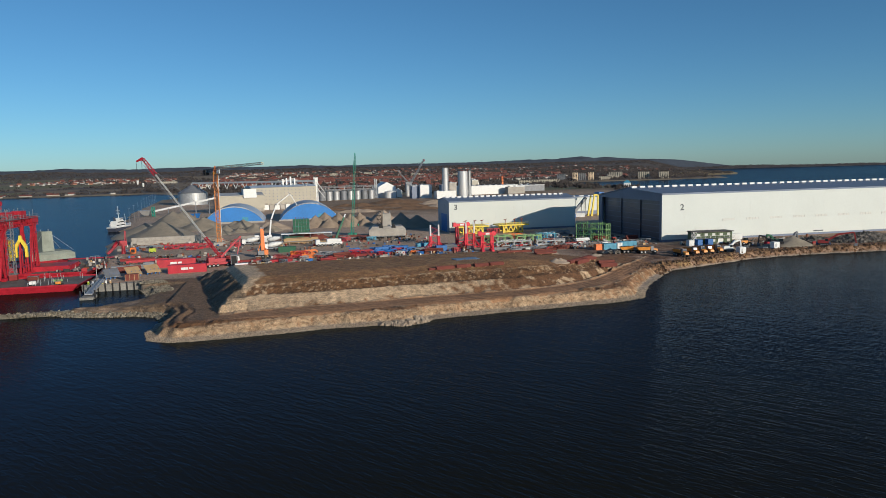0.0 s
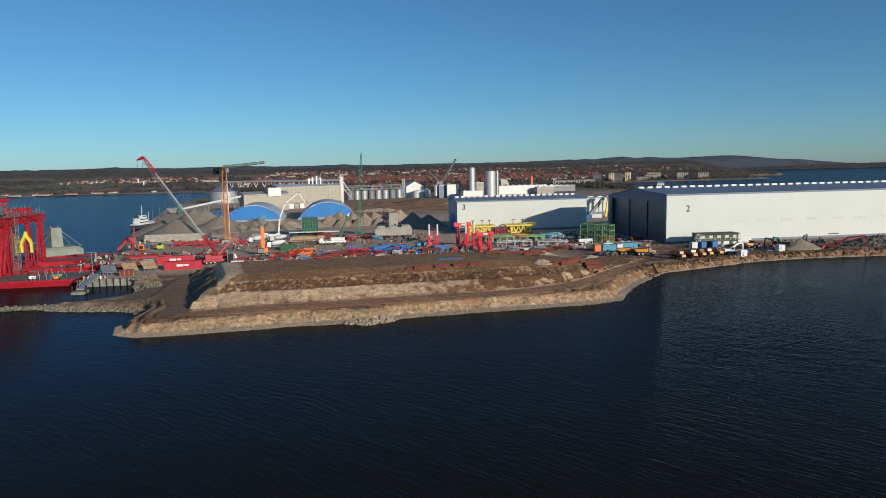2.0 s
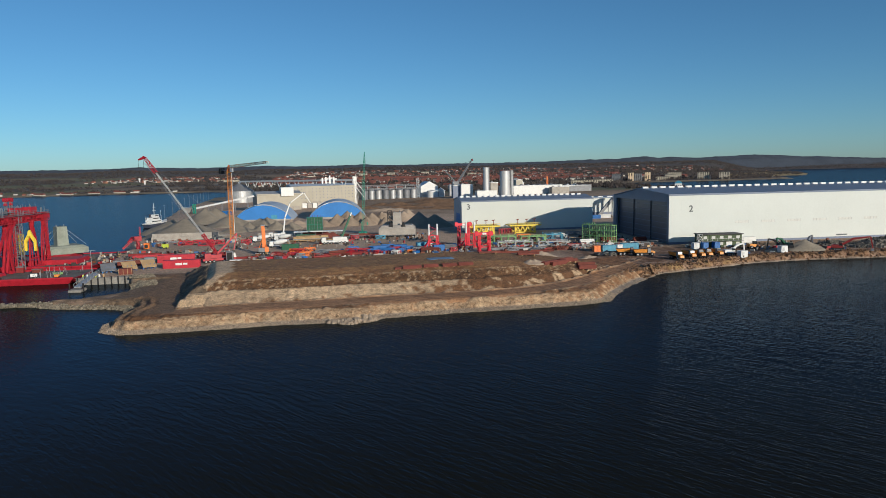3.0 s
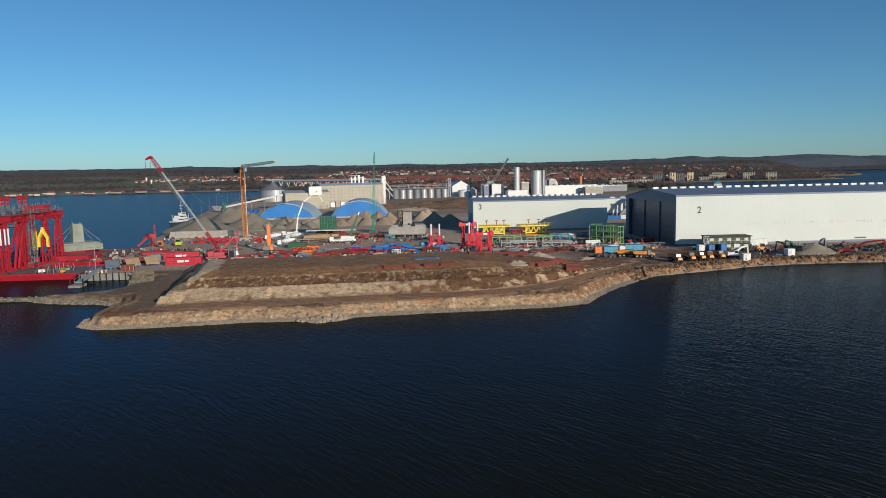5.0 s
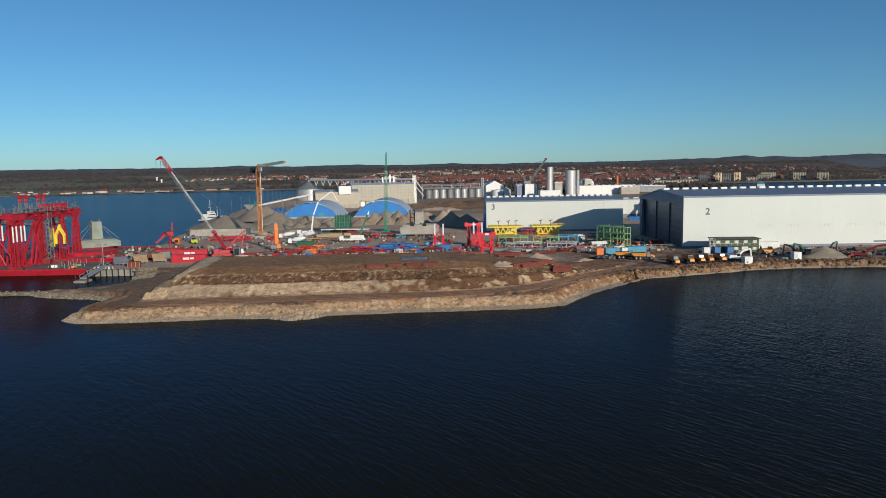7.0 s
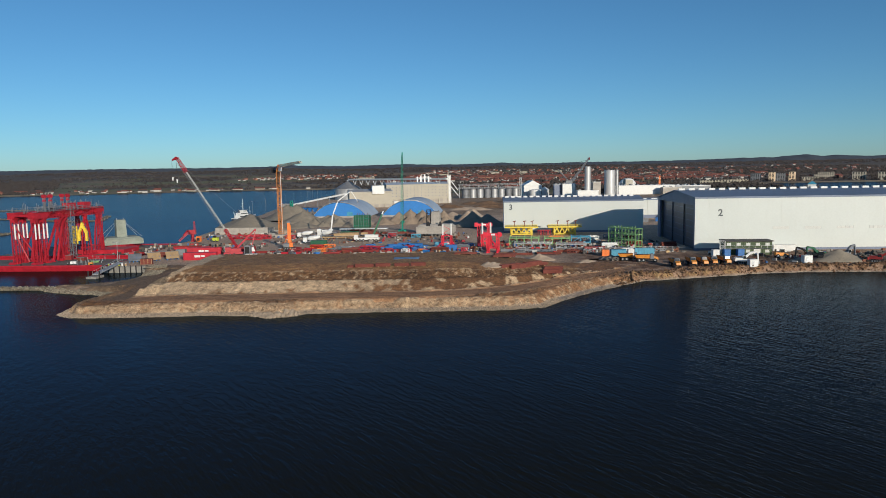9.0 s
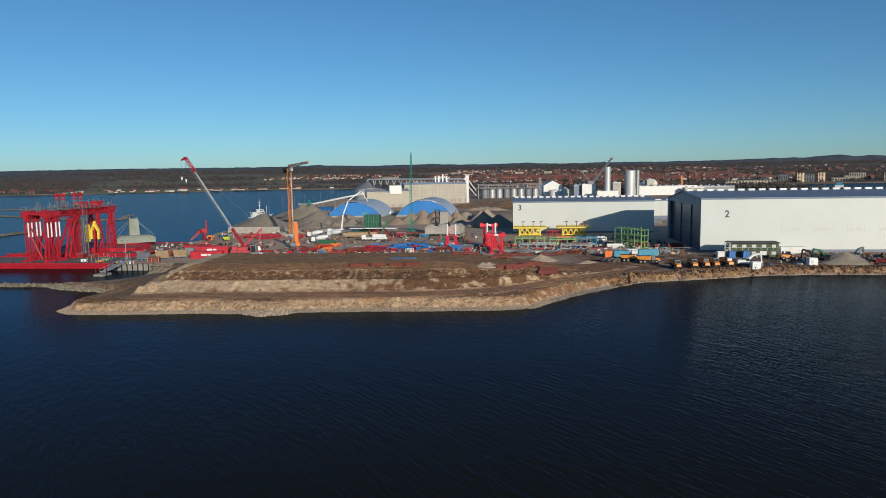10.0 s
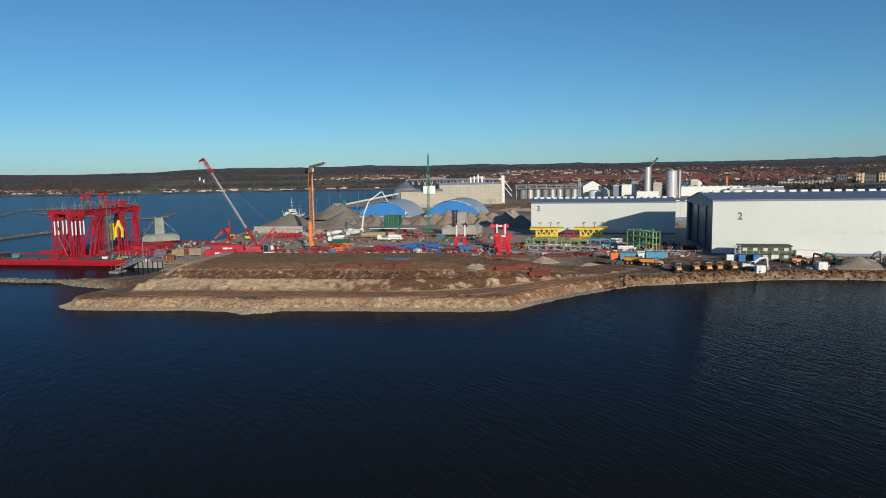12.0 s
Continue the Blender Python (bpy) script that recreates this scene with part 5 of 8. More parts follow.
# ---- heaps ----
def heap(x, y, rx, ry, h, material, label, rz=0, peaks=1, rough=0.12, seed=1):
    """A tipped heap: a cone with slumped, ribbed flanks and one or more peaks."""
    t = B()
    n, rings = 40, 12
    random.seed(seed)
    tops = [((random.uniform(-0.45, 0.45), random.uniform(-0.3, 0.3), random.uniform(0.75, 1.0)) if peaks > 1 else (0, 0, 1.0)) for _ in range(peaks)]
    verts = []
    for i in range(rings + 1):
        row = []
        for k in range(n):
            a = 2 * math.pi * k / n
            r = i / rings
            px, py = math.cos(a) * r, math.sin(a) * r
            z = 0
            for cx, cy, ch in tops:
                d = math.hypot(px - cx, py - cy) / (1 - 0.6 * math.hypot(cx, cy)) * (1.0 if peaks == 1 else 1.25)
                z = max(z, ch * (1 - min(1, d) ** 0.92))
            wob = noise.noise(Vector((px * 4 + seed, py * 4, seed)))
            z = max(0, z + rough * wob * (z > 0.02)) if i < rings else 0
            e = 1 + (0.10 * noise.noise(Vector((math.cos(a) * 2, math.sin(a) * 2, seed * 1.7))) if i else 0)
            row.append(t.verts.new((px * rx * e, py * ry * e, z * h - (0.4 if i == rings else 0))))
            if i == 0:
                break
        verts.append(row)
    for k in range(n):
        t.faces.new((verts[0][0], verts[1][k], verts[1][(k + 1) % n]))
        for i in range(1, rings):
            t.faces.new((verts[i][k], verts[i + 1][k], verts[i + 1][(k + 1) % n], verts[i][(k + 1) % n]))
    ob = part("gravel_cone" if material is GRAVEL else "tipped_cone", t, material, None, smooth=True)
    ob.matrix_world = pose(x, y, z_at(x, y) if y < 300 else G, 0, 0, rz)
    return tagged(ob, label, "heap", "heaps of gravel and sand")


heap(-86, 437, 24, 32, 10.5, GRAVEL, "large grey gravel heap behind a concrete bunker wall", 12, 1, 0.05, 3)
heap(-101, 470, 20, 26, 8.0, GRAVEL, "grey gravel heap near the quay edge", 0, 1, 0.06, 4)
heap(-98, 545, 26, 40, 12.0, GRAVEL, "grey gravel heap beside the conveyor", 10, 2, 0.06, 5)
heap(-70, 505, 18, 18, 8.5, GRAVEL, "grey gravel heap in front of the arched tent", 0, 1, 0.06, 6)
heap(-40, 492, 20, 14, 7.5, GRAVEL, "grey gravel heap in front of the arched tent", 5, 2, 0.08, 7)
heap(-58, 455, 12, 12, 4.5, GRAVEL, "low grey gravel heap in the yard", 0, 1, 0.08, 8)
for k, (x, y, r, h) in enumerate(((-4, 474, 8, 5.0), (5, 484, 11, 8.0), (12, 492, 12, 9.4), (14, 477, 9, 6.4), (21, 489, 11, 9.0), (25, 476, 8, 6.0), (29, 486, 10, 8.2), (36, 492, 9, 8.4), (38, 480, 7, 5.2))):
    heap(x, y, r, r * 0.95, h, TIPPED, "brown-grey cone of tipped gravel in a long row", 17 * k, 1, 0.07, 50 + k)
for k, (x, y, r, h) in enumerate(((-52, 470, 8, 5.0), (-44, 462, 6, 3.6), (-34, 466, 9, 5.6), (-24, 462, 8, 4.8))):
    heap(x, y, r, r, h, GRAVEL, "small grey gravel cone in front of the tents", 11 * k, 1, 0.08, 70 + k)
heap(-22, 478, 16, 12, 5.5, SAND, "brown sand heap in the yard", 0, 2, 0.10, 10)
heap(57, 513, 14, 16, 9.0, SAND, "tan sand heap behind the workshop hall", 0, 3, 0.08, 12)
heap(62, 446, 19, 15, 11.0, GRAVEL, "dark gravel heap beside the workshop hall", 0, 2, 0.06, 13)
heap(40, 530, 12, 12, 5.0, SAND, "small tan sand heap", 0, 1, 0.08, 14)
heap(200.0, 263.0, 11, 7, 4.4, GRAVEL, "grey-brown gravel heap near the shore", 8, 1, 0.08, 15)
heap(185.9, 261.0, 5, 4, 1.6, GRAVEL, "low gravel heap near the shore", 0, 1, 0.15, 16)
heap(90.1, 271.3, 6.5, 4.5, 2.6, SAND, "pale sand heap on the earth mound", 0, 1, 0.1, 17)
heap(71.5, 214.8, 5.0, 3.2, 1.5, SAND, "pale rubble heap on the earth mound", 20, 3, 0.25, 18)
heap(107.2, 264.1, 6, 2.6, 1.0, SAND, "spoil heap beside the haul road", 30, 3, 0.3, 19)
heap(115.5, 271.3, 7, 3.5, 1.8, BROKEN, "rubble heap beside the haul road", 10, 3, 0.3, 20)
EARTHY = M("dark_brown_compost", (0.16, 0.10, 0.06), 0.95, 0, 0.4, 0.25, 0.1)
for k, (x, y, rx, ry, h) in enumerate(((52, 640, 26, 7, 3.2), (108, 650, 30, 8, 3.6), (66, 672, 34, 7, 3.4), (140, 668, 26, 8, 4.0), (98, 712, 36, 9, 4.4), (60, 745, 28, 9, 4.2), (150, 735, 30, 9, 5.0), (110, 790, 40, 10, 5.4), (30, 690, 18, 8, 3.4), (170, 690, 16, 10, 4.5))):
    heap(x, y, rx, ry, h, EARTHY if k % 3 else SAND, "long low windrow of brown earth behind the tents", -16, 5, 0.22, 90 + k)
heap(-52, 400, 10, 6, 3.0, SAND, "low sand heap near the tower crane", 0, 2, 0.15, 21)


def rubble(x, y, rx, ry, h, n, label, seed, size=0.8):
    """A pile of broken slabs, each a skewed block."""
    random.seed(seed)
    b = B()
    for i in range(n):
        a, r = random.uniform(0, 6.283), math.sqrt(random.random())
        px, py = math.cos(a) * r * rx, math.sin(a) * r * ry
        pz = h * max(0, 1 - r ** 1.4) * random.uniform(0.85, 1.05)
        s = random.uniform(0.5, 1.3) * size
        m = pose(px, py, pz, random.uniform(-40, 40), random.uniform(-40, 40), random.uniform(0, 360))
        q = [m @ Vector((sx * s * random.uniform(0.7, 1.2), sy * s * random.uniform(0.6, 1), sz * s * random.uniform(0.3, 0.7))) for sz in (-1, 1) for sx, sy in ((-1, -1), (1, -1), (1, 1), (-1, 1))]
        hull(b, q[:4], q[4:])
    ob = part("rubble_pile", b, BROKEN, None)
    ob.matrix_world = pose(x, y, z_at(x, y))
    return tagged(ob, label, "rubble", kind="stuff")


rubble(240.7, 266.1, 18, 9, 3.6, 1300, "large pile of broken grey concrete slabs", 31, 0.6)
rubble(219.0, 271.3, 8, 5, 2.2, 180, "low pile of broken concrete", 32, 0.7)
rubble(120.7, 268.7, 5, 2, 1.4, 90, "small pile of broken stones", 33, 0.5)

bw = thing("bunker_wall", pose(-97, 404, G, 0, 0, 2), "long pale concrete block wall holding back gravel", "wall")
for i in range(12):
    blk = bx(0.03, 0, 0, 2.97, 1.2, 1.95) if i == 0 else None
    if i == 0:
        blk = part("concrete_block", blk, CONC, bw)
        first_block = blk
    for k in range(2):
        if i == 0 and k == 0:
            continue
        share(first_block, pose(i * 3.0 + 0.5 * (k % 2), 0.03 * (i % 2), k * 2.0), bw)
for i, (x, y, l) in enumerate(((-60, 400, 9), (-66, 410, 12), (-40, 412, 10), (-58, 388, 6))):
    w2 = thing("concrete_barrier", pose(x, y, G, 0, 0, 4 * i), "grey concrete barrier block in the yard", "barrier", "concrete barriers")
    part("barrier_body", hull(B(), [(0, 0, 0), (l, 0, 0), (l, 1.2, 0), (0, 1.2, 0)], [(0, 0.35, 1.8), (l, 0.35, 1.8), (l, 0.85, 1.8), (0, 0.85, 1.8)]), CONCDARK, w2)
    part("lifting_eye", rod(B(), (l * 0.3, 0.6, 1.8), (l * 0.7, 0.6, 1.8), 0.2), GREYST, w2)

# ---- steel parts behind the earth mound ----
random.seed(21)
row = [(-21, "dark red"), (-14, "red"), (-9, "orange"), (-4, "grey"), (1, "grey"), (6, "dark red"), (11, "red"), (16, "red"), (21, "blue"), (26, "blue"), (31, "red"), (36, "blue"), (41, "grey"), (46, "grey"), (56, "grey")]
for x, col in row:
    y = 300 + x * 0.12 + random.uniform(-1.5, 1.5)
    steel_rack(x, y + 5, G, random.uniform(-12, 12), random.uniform(4, 6.5), random.uniform(2.5, 4), random.uniform(1.8, 3.0), col, random.choice(("skid", "cradle", "rack")))
    if random.random() < 0.75:
        steel_rack(x + 1.5, y + 12, G, random.uniform(-12, 12), random.uniform(4, 6), 3, random.uniform(1.8, 3.4), random.choice((col, col, "grey", "blue", "red")), random.choice(("skid", "cradle", "rack")))
for x, y, L, col in ((-35.6, 301.3, 12, "dark red"), (-22.2, 295.6, 11, "red"), (1.6, 300.8, 9, "dark red"), (12.0, 301.3, 13, "dark red"), (26.5, 302.9, 11, "red"), (37.9, 305.5, 10, "red"), (-7.7, 316.8, 9, "red"), (19.2, 320.0, 12, "blue"), (33.7, 321.0, 9, "blue")):
    steel_beam(x, y, G, random.uniform(-4, 6), L * 0.8, random.uniform(0.7, 1.2), col)
for x, y, L, n, col in ((-2, 291, 7, 2, "dark red"), (4, 300, 8, 3, "rusty"), (44, 302, 8, 3, "rusty"), (52, 312, 9, 3, "grey"), (28, 318, 9, 3, "rusty")):
    pipe_bundle(x, y, G, random.uniform(-20, 20), L, n, col)
for x, y, rz, L, mat, lab in ((-19.1, 333.4, 4, 8, GREEN, "dark green steel skip in the yard"), (-13.9, 312.7, -5, 6.1, ORANGE, "orange steel box in the yard"), (44.1, 320.0, 10, 6.1, LIGHTBLUE, "pale blue container among steel parts"), (50.3, 306.5, 3, 5, BLUE, "small blue container among steel parts"),
                              (32.7, 313.7, 0, 6.1, BLUE, "blue container among steel parts"), (23.4, 311.7, 5, 6.1, BLUE, "blue container among steel parts")):
    container(x, y, G, rz, L, mat, lab, "yard containers")
for i in range(34):
    x = -24 + i * 2.7 + random.uniform(-1, 1)
    col = random.choice(("red", "dark red", "blue", "grey", "grey", "rusty", "white") if x < 20 else ("blue", "blue", "red", "grey", "rusty", "orange", "white"))
    steel_rack(x, 296 + x * 0.12 + random.choice((0, 4, 8, 15, 20)) + random.uniform(-1, 1), G, random.uniform(-40, 40), random.uniform(2, 4), random.uniform(1.2, 2.4), random.uniform(1.0, 2.2), col, random.choice(("skid", "cradle", "rack")))
sp = thing("yellow_spool", pose(-16.5, 282, G), "yellow cable spool on the ground", "spool")
part("core", rod(B(), (0, -0.4, 0.6), (0, 0.4, 0.6), 0.6, 0.6, 12), YELLOW, sp)
for yy in (-0.4, 0.4):
    part("flange", rod(B(), (0, yy - 0.08, 0.6), (0, yy + 0.08, 0.6), 1.2, 1.2, 14), YELLOW, sp)


def low_loader(x, y, rz, L, load):
    t = thing("flatbed_trailer", pose(x, y, G, 0, 0, rz), "long flatbed trailer loaded with " + ("yellow timber" if load is WOOD else "rusty steel"), "trailer", "trailers in the yard")
    part("bed", bx(0, -1.3, 1.0, L, 1.3, 1.3), GREYST, t)
    for k in range(4):
        part("load_layer", bx(0.4, -1.1 + 0.05 * k, 1.3 + k * 0.3, L - 0.5 - 0.3 * (k % 2), 1.1, 1.57 + k * 0.3), load, t)
    wheels(t, (L * 0.1, L * 0.2, L * 0.7, L * 0.8, L * 0.9), 1.1, 0.5, 0.4)
    return t


low_loader(-17.0, 373.8, 5, 15, WOOD)
low_loader(-16.0, 378.9, 4, 18, WOOD)
low_loader(8.9, 382.1, 2, 16, RUST)


def caisson():
    """A foundation under construction: brown shuttering and a green netted tower."""
    t = thing("formwork_tower", pose(-6.5, 406, G), "green netted formwork tower on brown shuttering", "formwork")
    part("shuttering", bx(-7, -5, 0, 7, 7, 2.6), RUST, t)
    part("platform", bx(-7.6, -5.6, 2.6, 7.6, 7.6, 3.0), WOOD, t)
    part("net_box", hull(B(), [(-4.6, -4, 3.2), (4.4, -4, 3.2), (4.4, 4.5, 3.2), (-4.6, 4.5, 3.2)], [(-4.4, -3.9, 10.6), (4.3, -3.9, 10.6), (4.3, 4.4, 10.6), (-4.4, 4.4, 10.6)]), GREEN, t)
    for k in range(7):
        part("scaffold_post", rod(B(), (-4.7 + k * 1.53, -4.2, 3.0), (-4.7 + k * 1.53, -4.2, 11.2), 0.16), GREYST, t)
    for z in (4.8, 6.8, 8.8, 10.8):
        part("ledger", rod(B(), (-4.9, -4.25, z), (4.7, -4.25, z), 0.14), TEAL, t)
    for k in range(5):
        part("starter_bar", rod(B(), (-3 + k * 1.5, 0, 10.5), (-3 + k * 1.5, 0, 11.9), 0.2), RUST, t)
    return t


caisson()
heap(0, 384, 10, 4, 4.0, RUST, "rust-brown heap of rebar cages", 4, 3, 0.2, 41)
wd = thing("timber_deck", pose(-24, 368, G, 0, 0, 3), "long tan timber deck on low bearers in the yard", "deck")
for k in range(9):
    part("plank", bx(0, k * 0.62, 0.7, 30, k * 0.62 + 0.56, 0.95), WOOD, wd)
for k in range(7):
    part("bearer", bx(0.6 + k * 4.7, -0.1, 0, 1.1 + k * 4.7, 5.6, 0.7), GREYST, wd)
wp = thing("work_platform", pose(-18, 394, G), "white-edged work platform below the green formwork", "platform")
part("deck", bx(0, 0, 3.1, 28, 5, 3.5), WHITE, wp)
for k in range(8):
    part("prop", rod(B(), (0.4 + k * 3.88, 0.4, 0), (0.4 + k * 3.88, 0.4, 3.1), 0.25), GREYST, wp)
for x, y, L, W, H, col in ((-16, 388, 10, 4, 2.6, "green"), (8, 384, 7, 4, 2.4, "green"), (13, 378, 5, 4, 3.0, "grey"), (24, 376, 5, 4, 2.5, "rusty"), (27, 371, 5, 3, 2.2, "pale blue"),
                            (-58, 372, 6, 3, 2.6, "red"), (-64, 366, 8, 3, 3.0, "red"), (-75, 372, 7, 3, 2.4, "red"), (-43, 370, 5, 3, 2.4, "red"), (14, 372, 4, 3, 2.6, "red"), (-70, 384, 10, 2, 1.6, "red"), (-90, 386, 12, 2, 1.2, "grey")):
    steel_rack(x, y, G, 6, L, W, H, col, "rack")


def loader_crane():
    t = thing("red_loading_crane", pose(-92, 362, G, 0, 0, 15), "red harbour loading crane with a lowered boom", "crane")
    part("pedestal", rod(B(), (0, 0, 0), (0, 0, 4.2), 2.0, 1.5, 8), RED, t)
    part("machine_house", bx(-1.8, -1.6, 4.0, 1.8, 1.6, 6.4), RED, t)
    part("mast", lattice(B(), (1.2, 0, 6.4), (1.2, 0, 11), 0.7, 0.5, 0.16, 0.1, 0.9), RED, t)
    part("boom", lattice(B(), (-1.5, 0, 5.6), (-7, -1.5, 0.6), 0.9, 0.7, 0.2, 0.12, 0.8), RED, t)
    part("chute", rod(B(), (-2.5, 0.5, 6.0), (-4.6, -1.2, 3.6), 0.8, 0.6), RED, t)
    return t


loader_crane()
oc = thing("orange_compressor", pose(-88, 357, G), "small orange compressor cabinet", "compressor")
part("cabinet", bx(0, 0, 0.4, 2.4, 1.8, 3.2), ORANGE, oc)
part("vent", bx(0.4, -0.05, 0.9, 2.0, -0.003, 2.4), BLACK, oc)
hv = thing("yellow_vehicle", pose(-80, 359, G), "yellow-green service vehicle beside the bunker wall", "vehicle")
part("body", bx(0, 0, 0.5, 3.0, 2.0, 2.2), HIVIS, hv)
part("cabin", bx(0.4, 0.2, 2.2, 1.8, 1.8, 3.2), GLASS, hv)
wheels(hv, (0.6, 2.4), 1.0, 0.45, 0.4)


# ---- red jacking towers ----
def jack_tower(x, y, rz, H):
    t = thing("jacking_tower", pose(x, y, G, 0, 0, rz), "red jacking tower with white upright poles", "jacking tower", "jacking towers")
    for sx in (-1.9, 1.9):
        part("column", lattice(B(), (sx, 0, 0.6), (sx, 0, H * 0.56), 0.85, None, 0.3, 0.16, 0.8), RED_BOX, t)
        part("pole", rod(B(), (sx, 0, H * 0.54), (sx, 0, H), 0.85, 0.8, 10), WHITE, t, "white pole")
        for sy in (-1, 1):
            part("outrigger", rod(B(), (sx, 0, 4.2), (sx * 2.5, sy * 2.6, 0.5), 0.34), RED_BOX, t)
            part("foot", bx(sx * 2.5 - 0.7, sy * 2.6 - 0.7, 0, sx * 2.5 + 0.7, sy * 2.6 + 0.7, 0.5), RED_BOX, t)
    for z in (1.4, 3.4, H * 0.56):
        part("tie", rod(B(), (-1.9, 0, z), (1.9, 0, z), 0.28), RED_BOX, t)
    n = 6
    for i in range(n):
        za, zb = 1.4 + i * (H * 0.92 - 1.4) / n, 1.4 + (i + 1) * (H * 0.92 - 1.4) / n
        k = 1.6 if i % 2 else -1.6
        part("lacing", rod(B(), (k, 0, za), (-k, 0, zb), 0.16), RED_BOX, t)
    part("base_beam", bx(-5.2, -0.55, 0, 5.2, 0.55, 0.7), RED_BOX, t)
    for k in (-1.2, 0.2, 1.4):
        part("hydraulic_box", bx(k - 0.45, -1.5, 0, k + 0.45, -0.7, 1.3), DARKRED, t)
    return t


def jack_portal(x, y, rz, H, W):
    t = thing("lifting_portal", pose(x, y, G, 0, 0, rz), "red lifting portal with a heavy box head beam", "lifting portal", "lifting portals")
    for sx in (-W * 0.27, W * 0.27):
        part("column", lattice(B(), (sx, 0, 0.6), (sx, 0, H - 1.6), 1.1, None, 0.3, 0.16, 0.8), RED_BOX, t)
        part("foot_beam", bx(sx - 0.7, -2.6, 0, sx + 0.7, 2.6, 0.7), RED_BOX, t)
        for sy in (-1, 1):
            part("outrigger", rod(B(), (sx, 0, 3.4), (sx, sy * 2.4, 0.6), 0.34), RED_BOX, t)
        part("jack_housing", bx(sx - 0.85, -0.9, H * 0.42, sx + 0.85, 0.9, H * 0.42 + 0.8), RED_BOX, t)
    head = part("head_beam", bx(-W / 2, -0.8, H - 1.6, W / 2, 0.8, H - 0.5), RED_BOX, t)
    for sx in (-W * 0.42, W * 0.36):
        part("end_block", bx(sx - 0.75, -1.0, H - 2.0, sx + 0.75, 1.0, H), RED_BOX, head)
    part("sign_plate", bx(-W * 0.1, -0.86, H - 1.45, W * 0.12, -0.81, H - 0.65), WHITE, head, "white plate on the head beam")
    part("cross_tie", rod(B(), (-W * 0.27, 0, 2.0), (W * 0.27, 0, 2.0), 0.4), RED_BOX, t)
    part("brace", rod(B(), (-W * 0.27, 0, 2.2), (W * 0.27, 0, H * 0.42), 0.26), RED_BOX, t)
    return t


jack_tower(50.5, 311, 0, 11.8)
jack_tower(68.5, 316, -4, 11.8)
jack_portal(67.0, 326, 4, 11.2, 8.4)
jack_portal(71.5, 298, -3, 9.0, 8.0)


# ---- yellow platforms and module racks ----
def platform(x0, x1, y):
    t = thing("yellow_platform", pose(x0, y, G, 0, 0, 0), "yellow steel platform with trussed sides and hoists on top", "platform", "yellow platforms")
    L, W, H = x1 - x0, 9.0, 4.9
    part("deck", bx(-1.5, -1.2, H - 0.7, L + 1.5, W + 1.2, H), YELLOW, t)
    part("bottom_frame", bx(1.5, 0, 0.4, L - 1.5, 0.6, 1.0), YELLOW, t)
    part("bottom_frame", bx(1.5, W - 0.6, 0.4, L - 1.5, W, 1.0), YELLOW, t)
    for yy in (0.3, W - 0.3):
        n = 4
        for k in range(n):
            xa, xb = 1.8 + k * (L - 3.6) / n, 1.8 + (k + 1) * (L - 3.6) / n
            part("truss_bar", rod(B(), (xa, yy, 0.7), ((xa + xb) / 2, yy, H - 0.7), 0.55), YELLOW, t)
            part("truss_bar", rod(B(), ((xa + xb) / 2, yy, H - 0.7), (xb, yy, 0.7), 0.55), YELLOW, t)
        for xx in (1.8, L - 1.8):
            part("post", rod(B(), (xx, yy, 0), (xx, yy, H - 0.7), 0.6), YELLOW, t)
    for k in range(9):
        part("rail_post", rod(B(), (-1.4 + k * (L + 2.8) / 8, -1.15, H), (-1.4 + k * (L + 2.8) / 8, -1.15, H + 1.1), 0.14), YELLOW, t)
    part("handrail", rod(B(), (-1.4, -1.15, H + 1.1), (L + 1.4, -1.15, H + 1.1), 0.14), YELLOW, t)
    for xx in (L * 0.25, L * 0.62, L * 0.9):
        hst = part("hoist", rod(B(), (xx, 3, H), (xx, 3, H + 2.6), 0.35, 0.3), RUST, t)
        part("hoist_hook", rod(B(), (xx - 0.9, 3, H + 2.5), (xx + 0.9, 3, H + 2.9), 0.4), RUST, hst)
    return t


platform(79.5, 94.5, 377)
platform(103, 118, 377)
for i in range(4):
    rs = thing("red_stand", pose(96 + i * 1.9, 379 + 0.4 * (i % 2), G), "small red steel stand between the platforms", "stand", "red stands")
    for xx in (0, 1.2):
        part("leg", bx(xx, 0, 0, xx + 0.3, 1.6, 2.4), RED, rs)
    part("top_plate", bx(-0.1, -0.1, 2.4, 1.6, 1.7, 2.8), RED, rs)


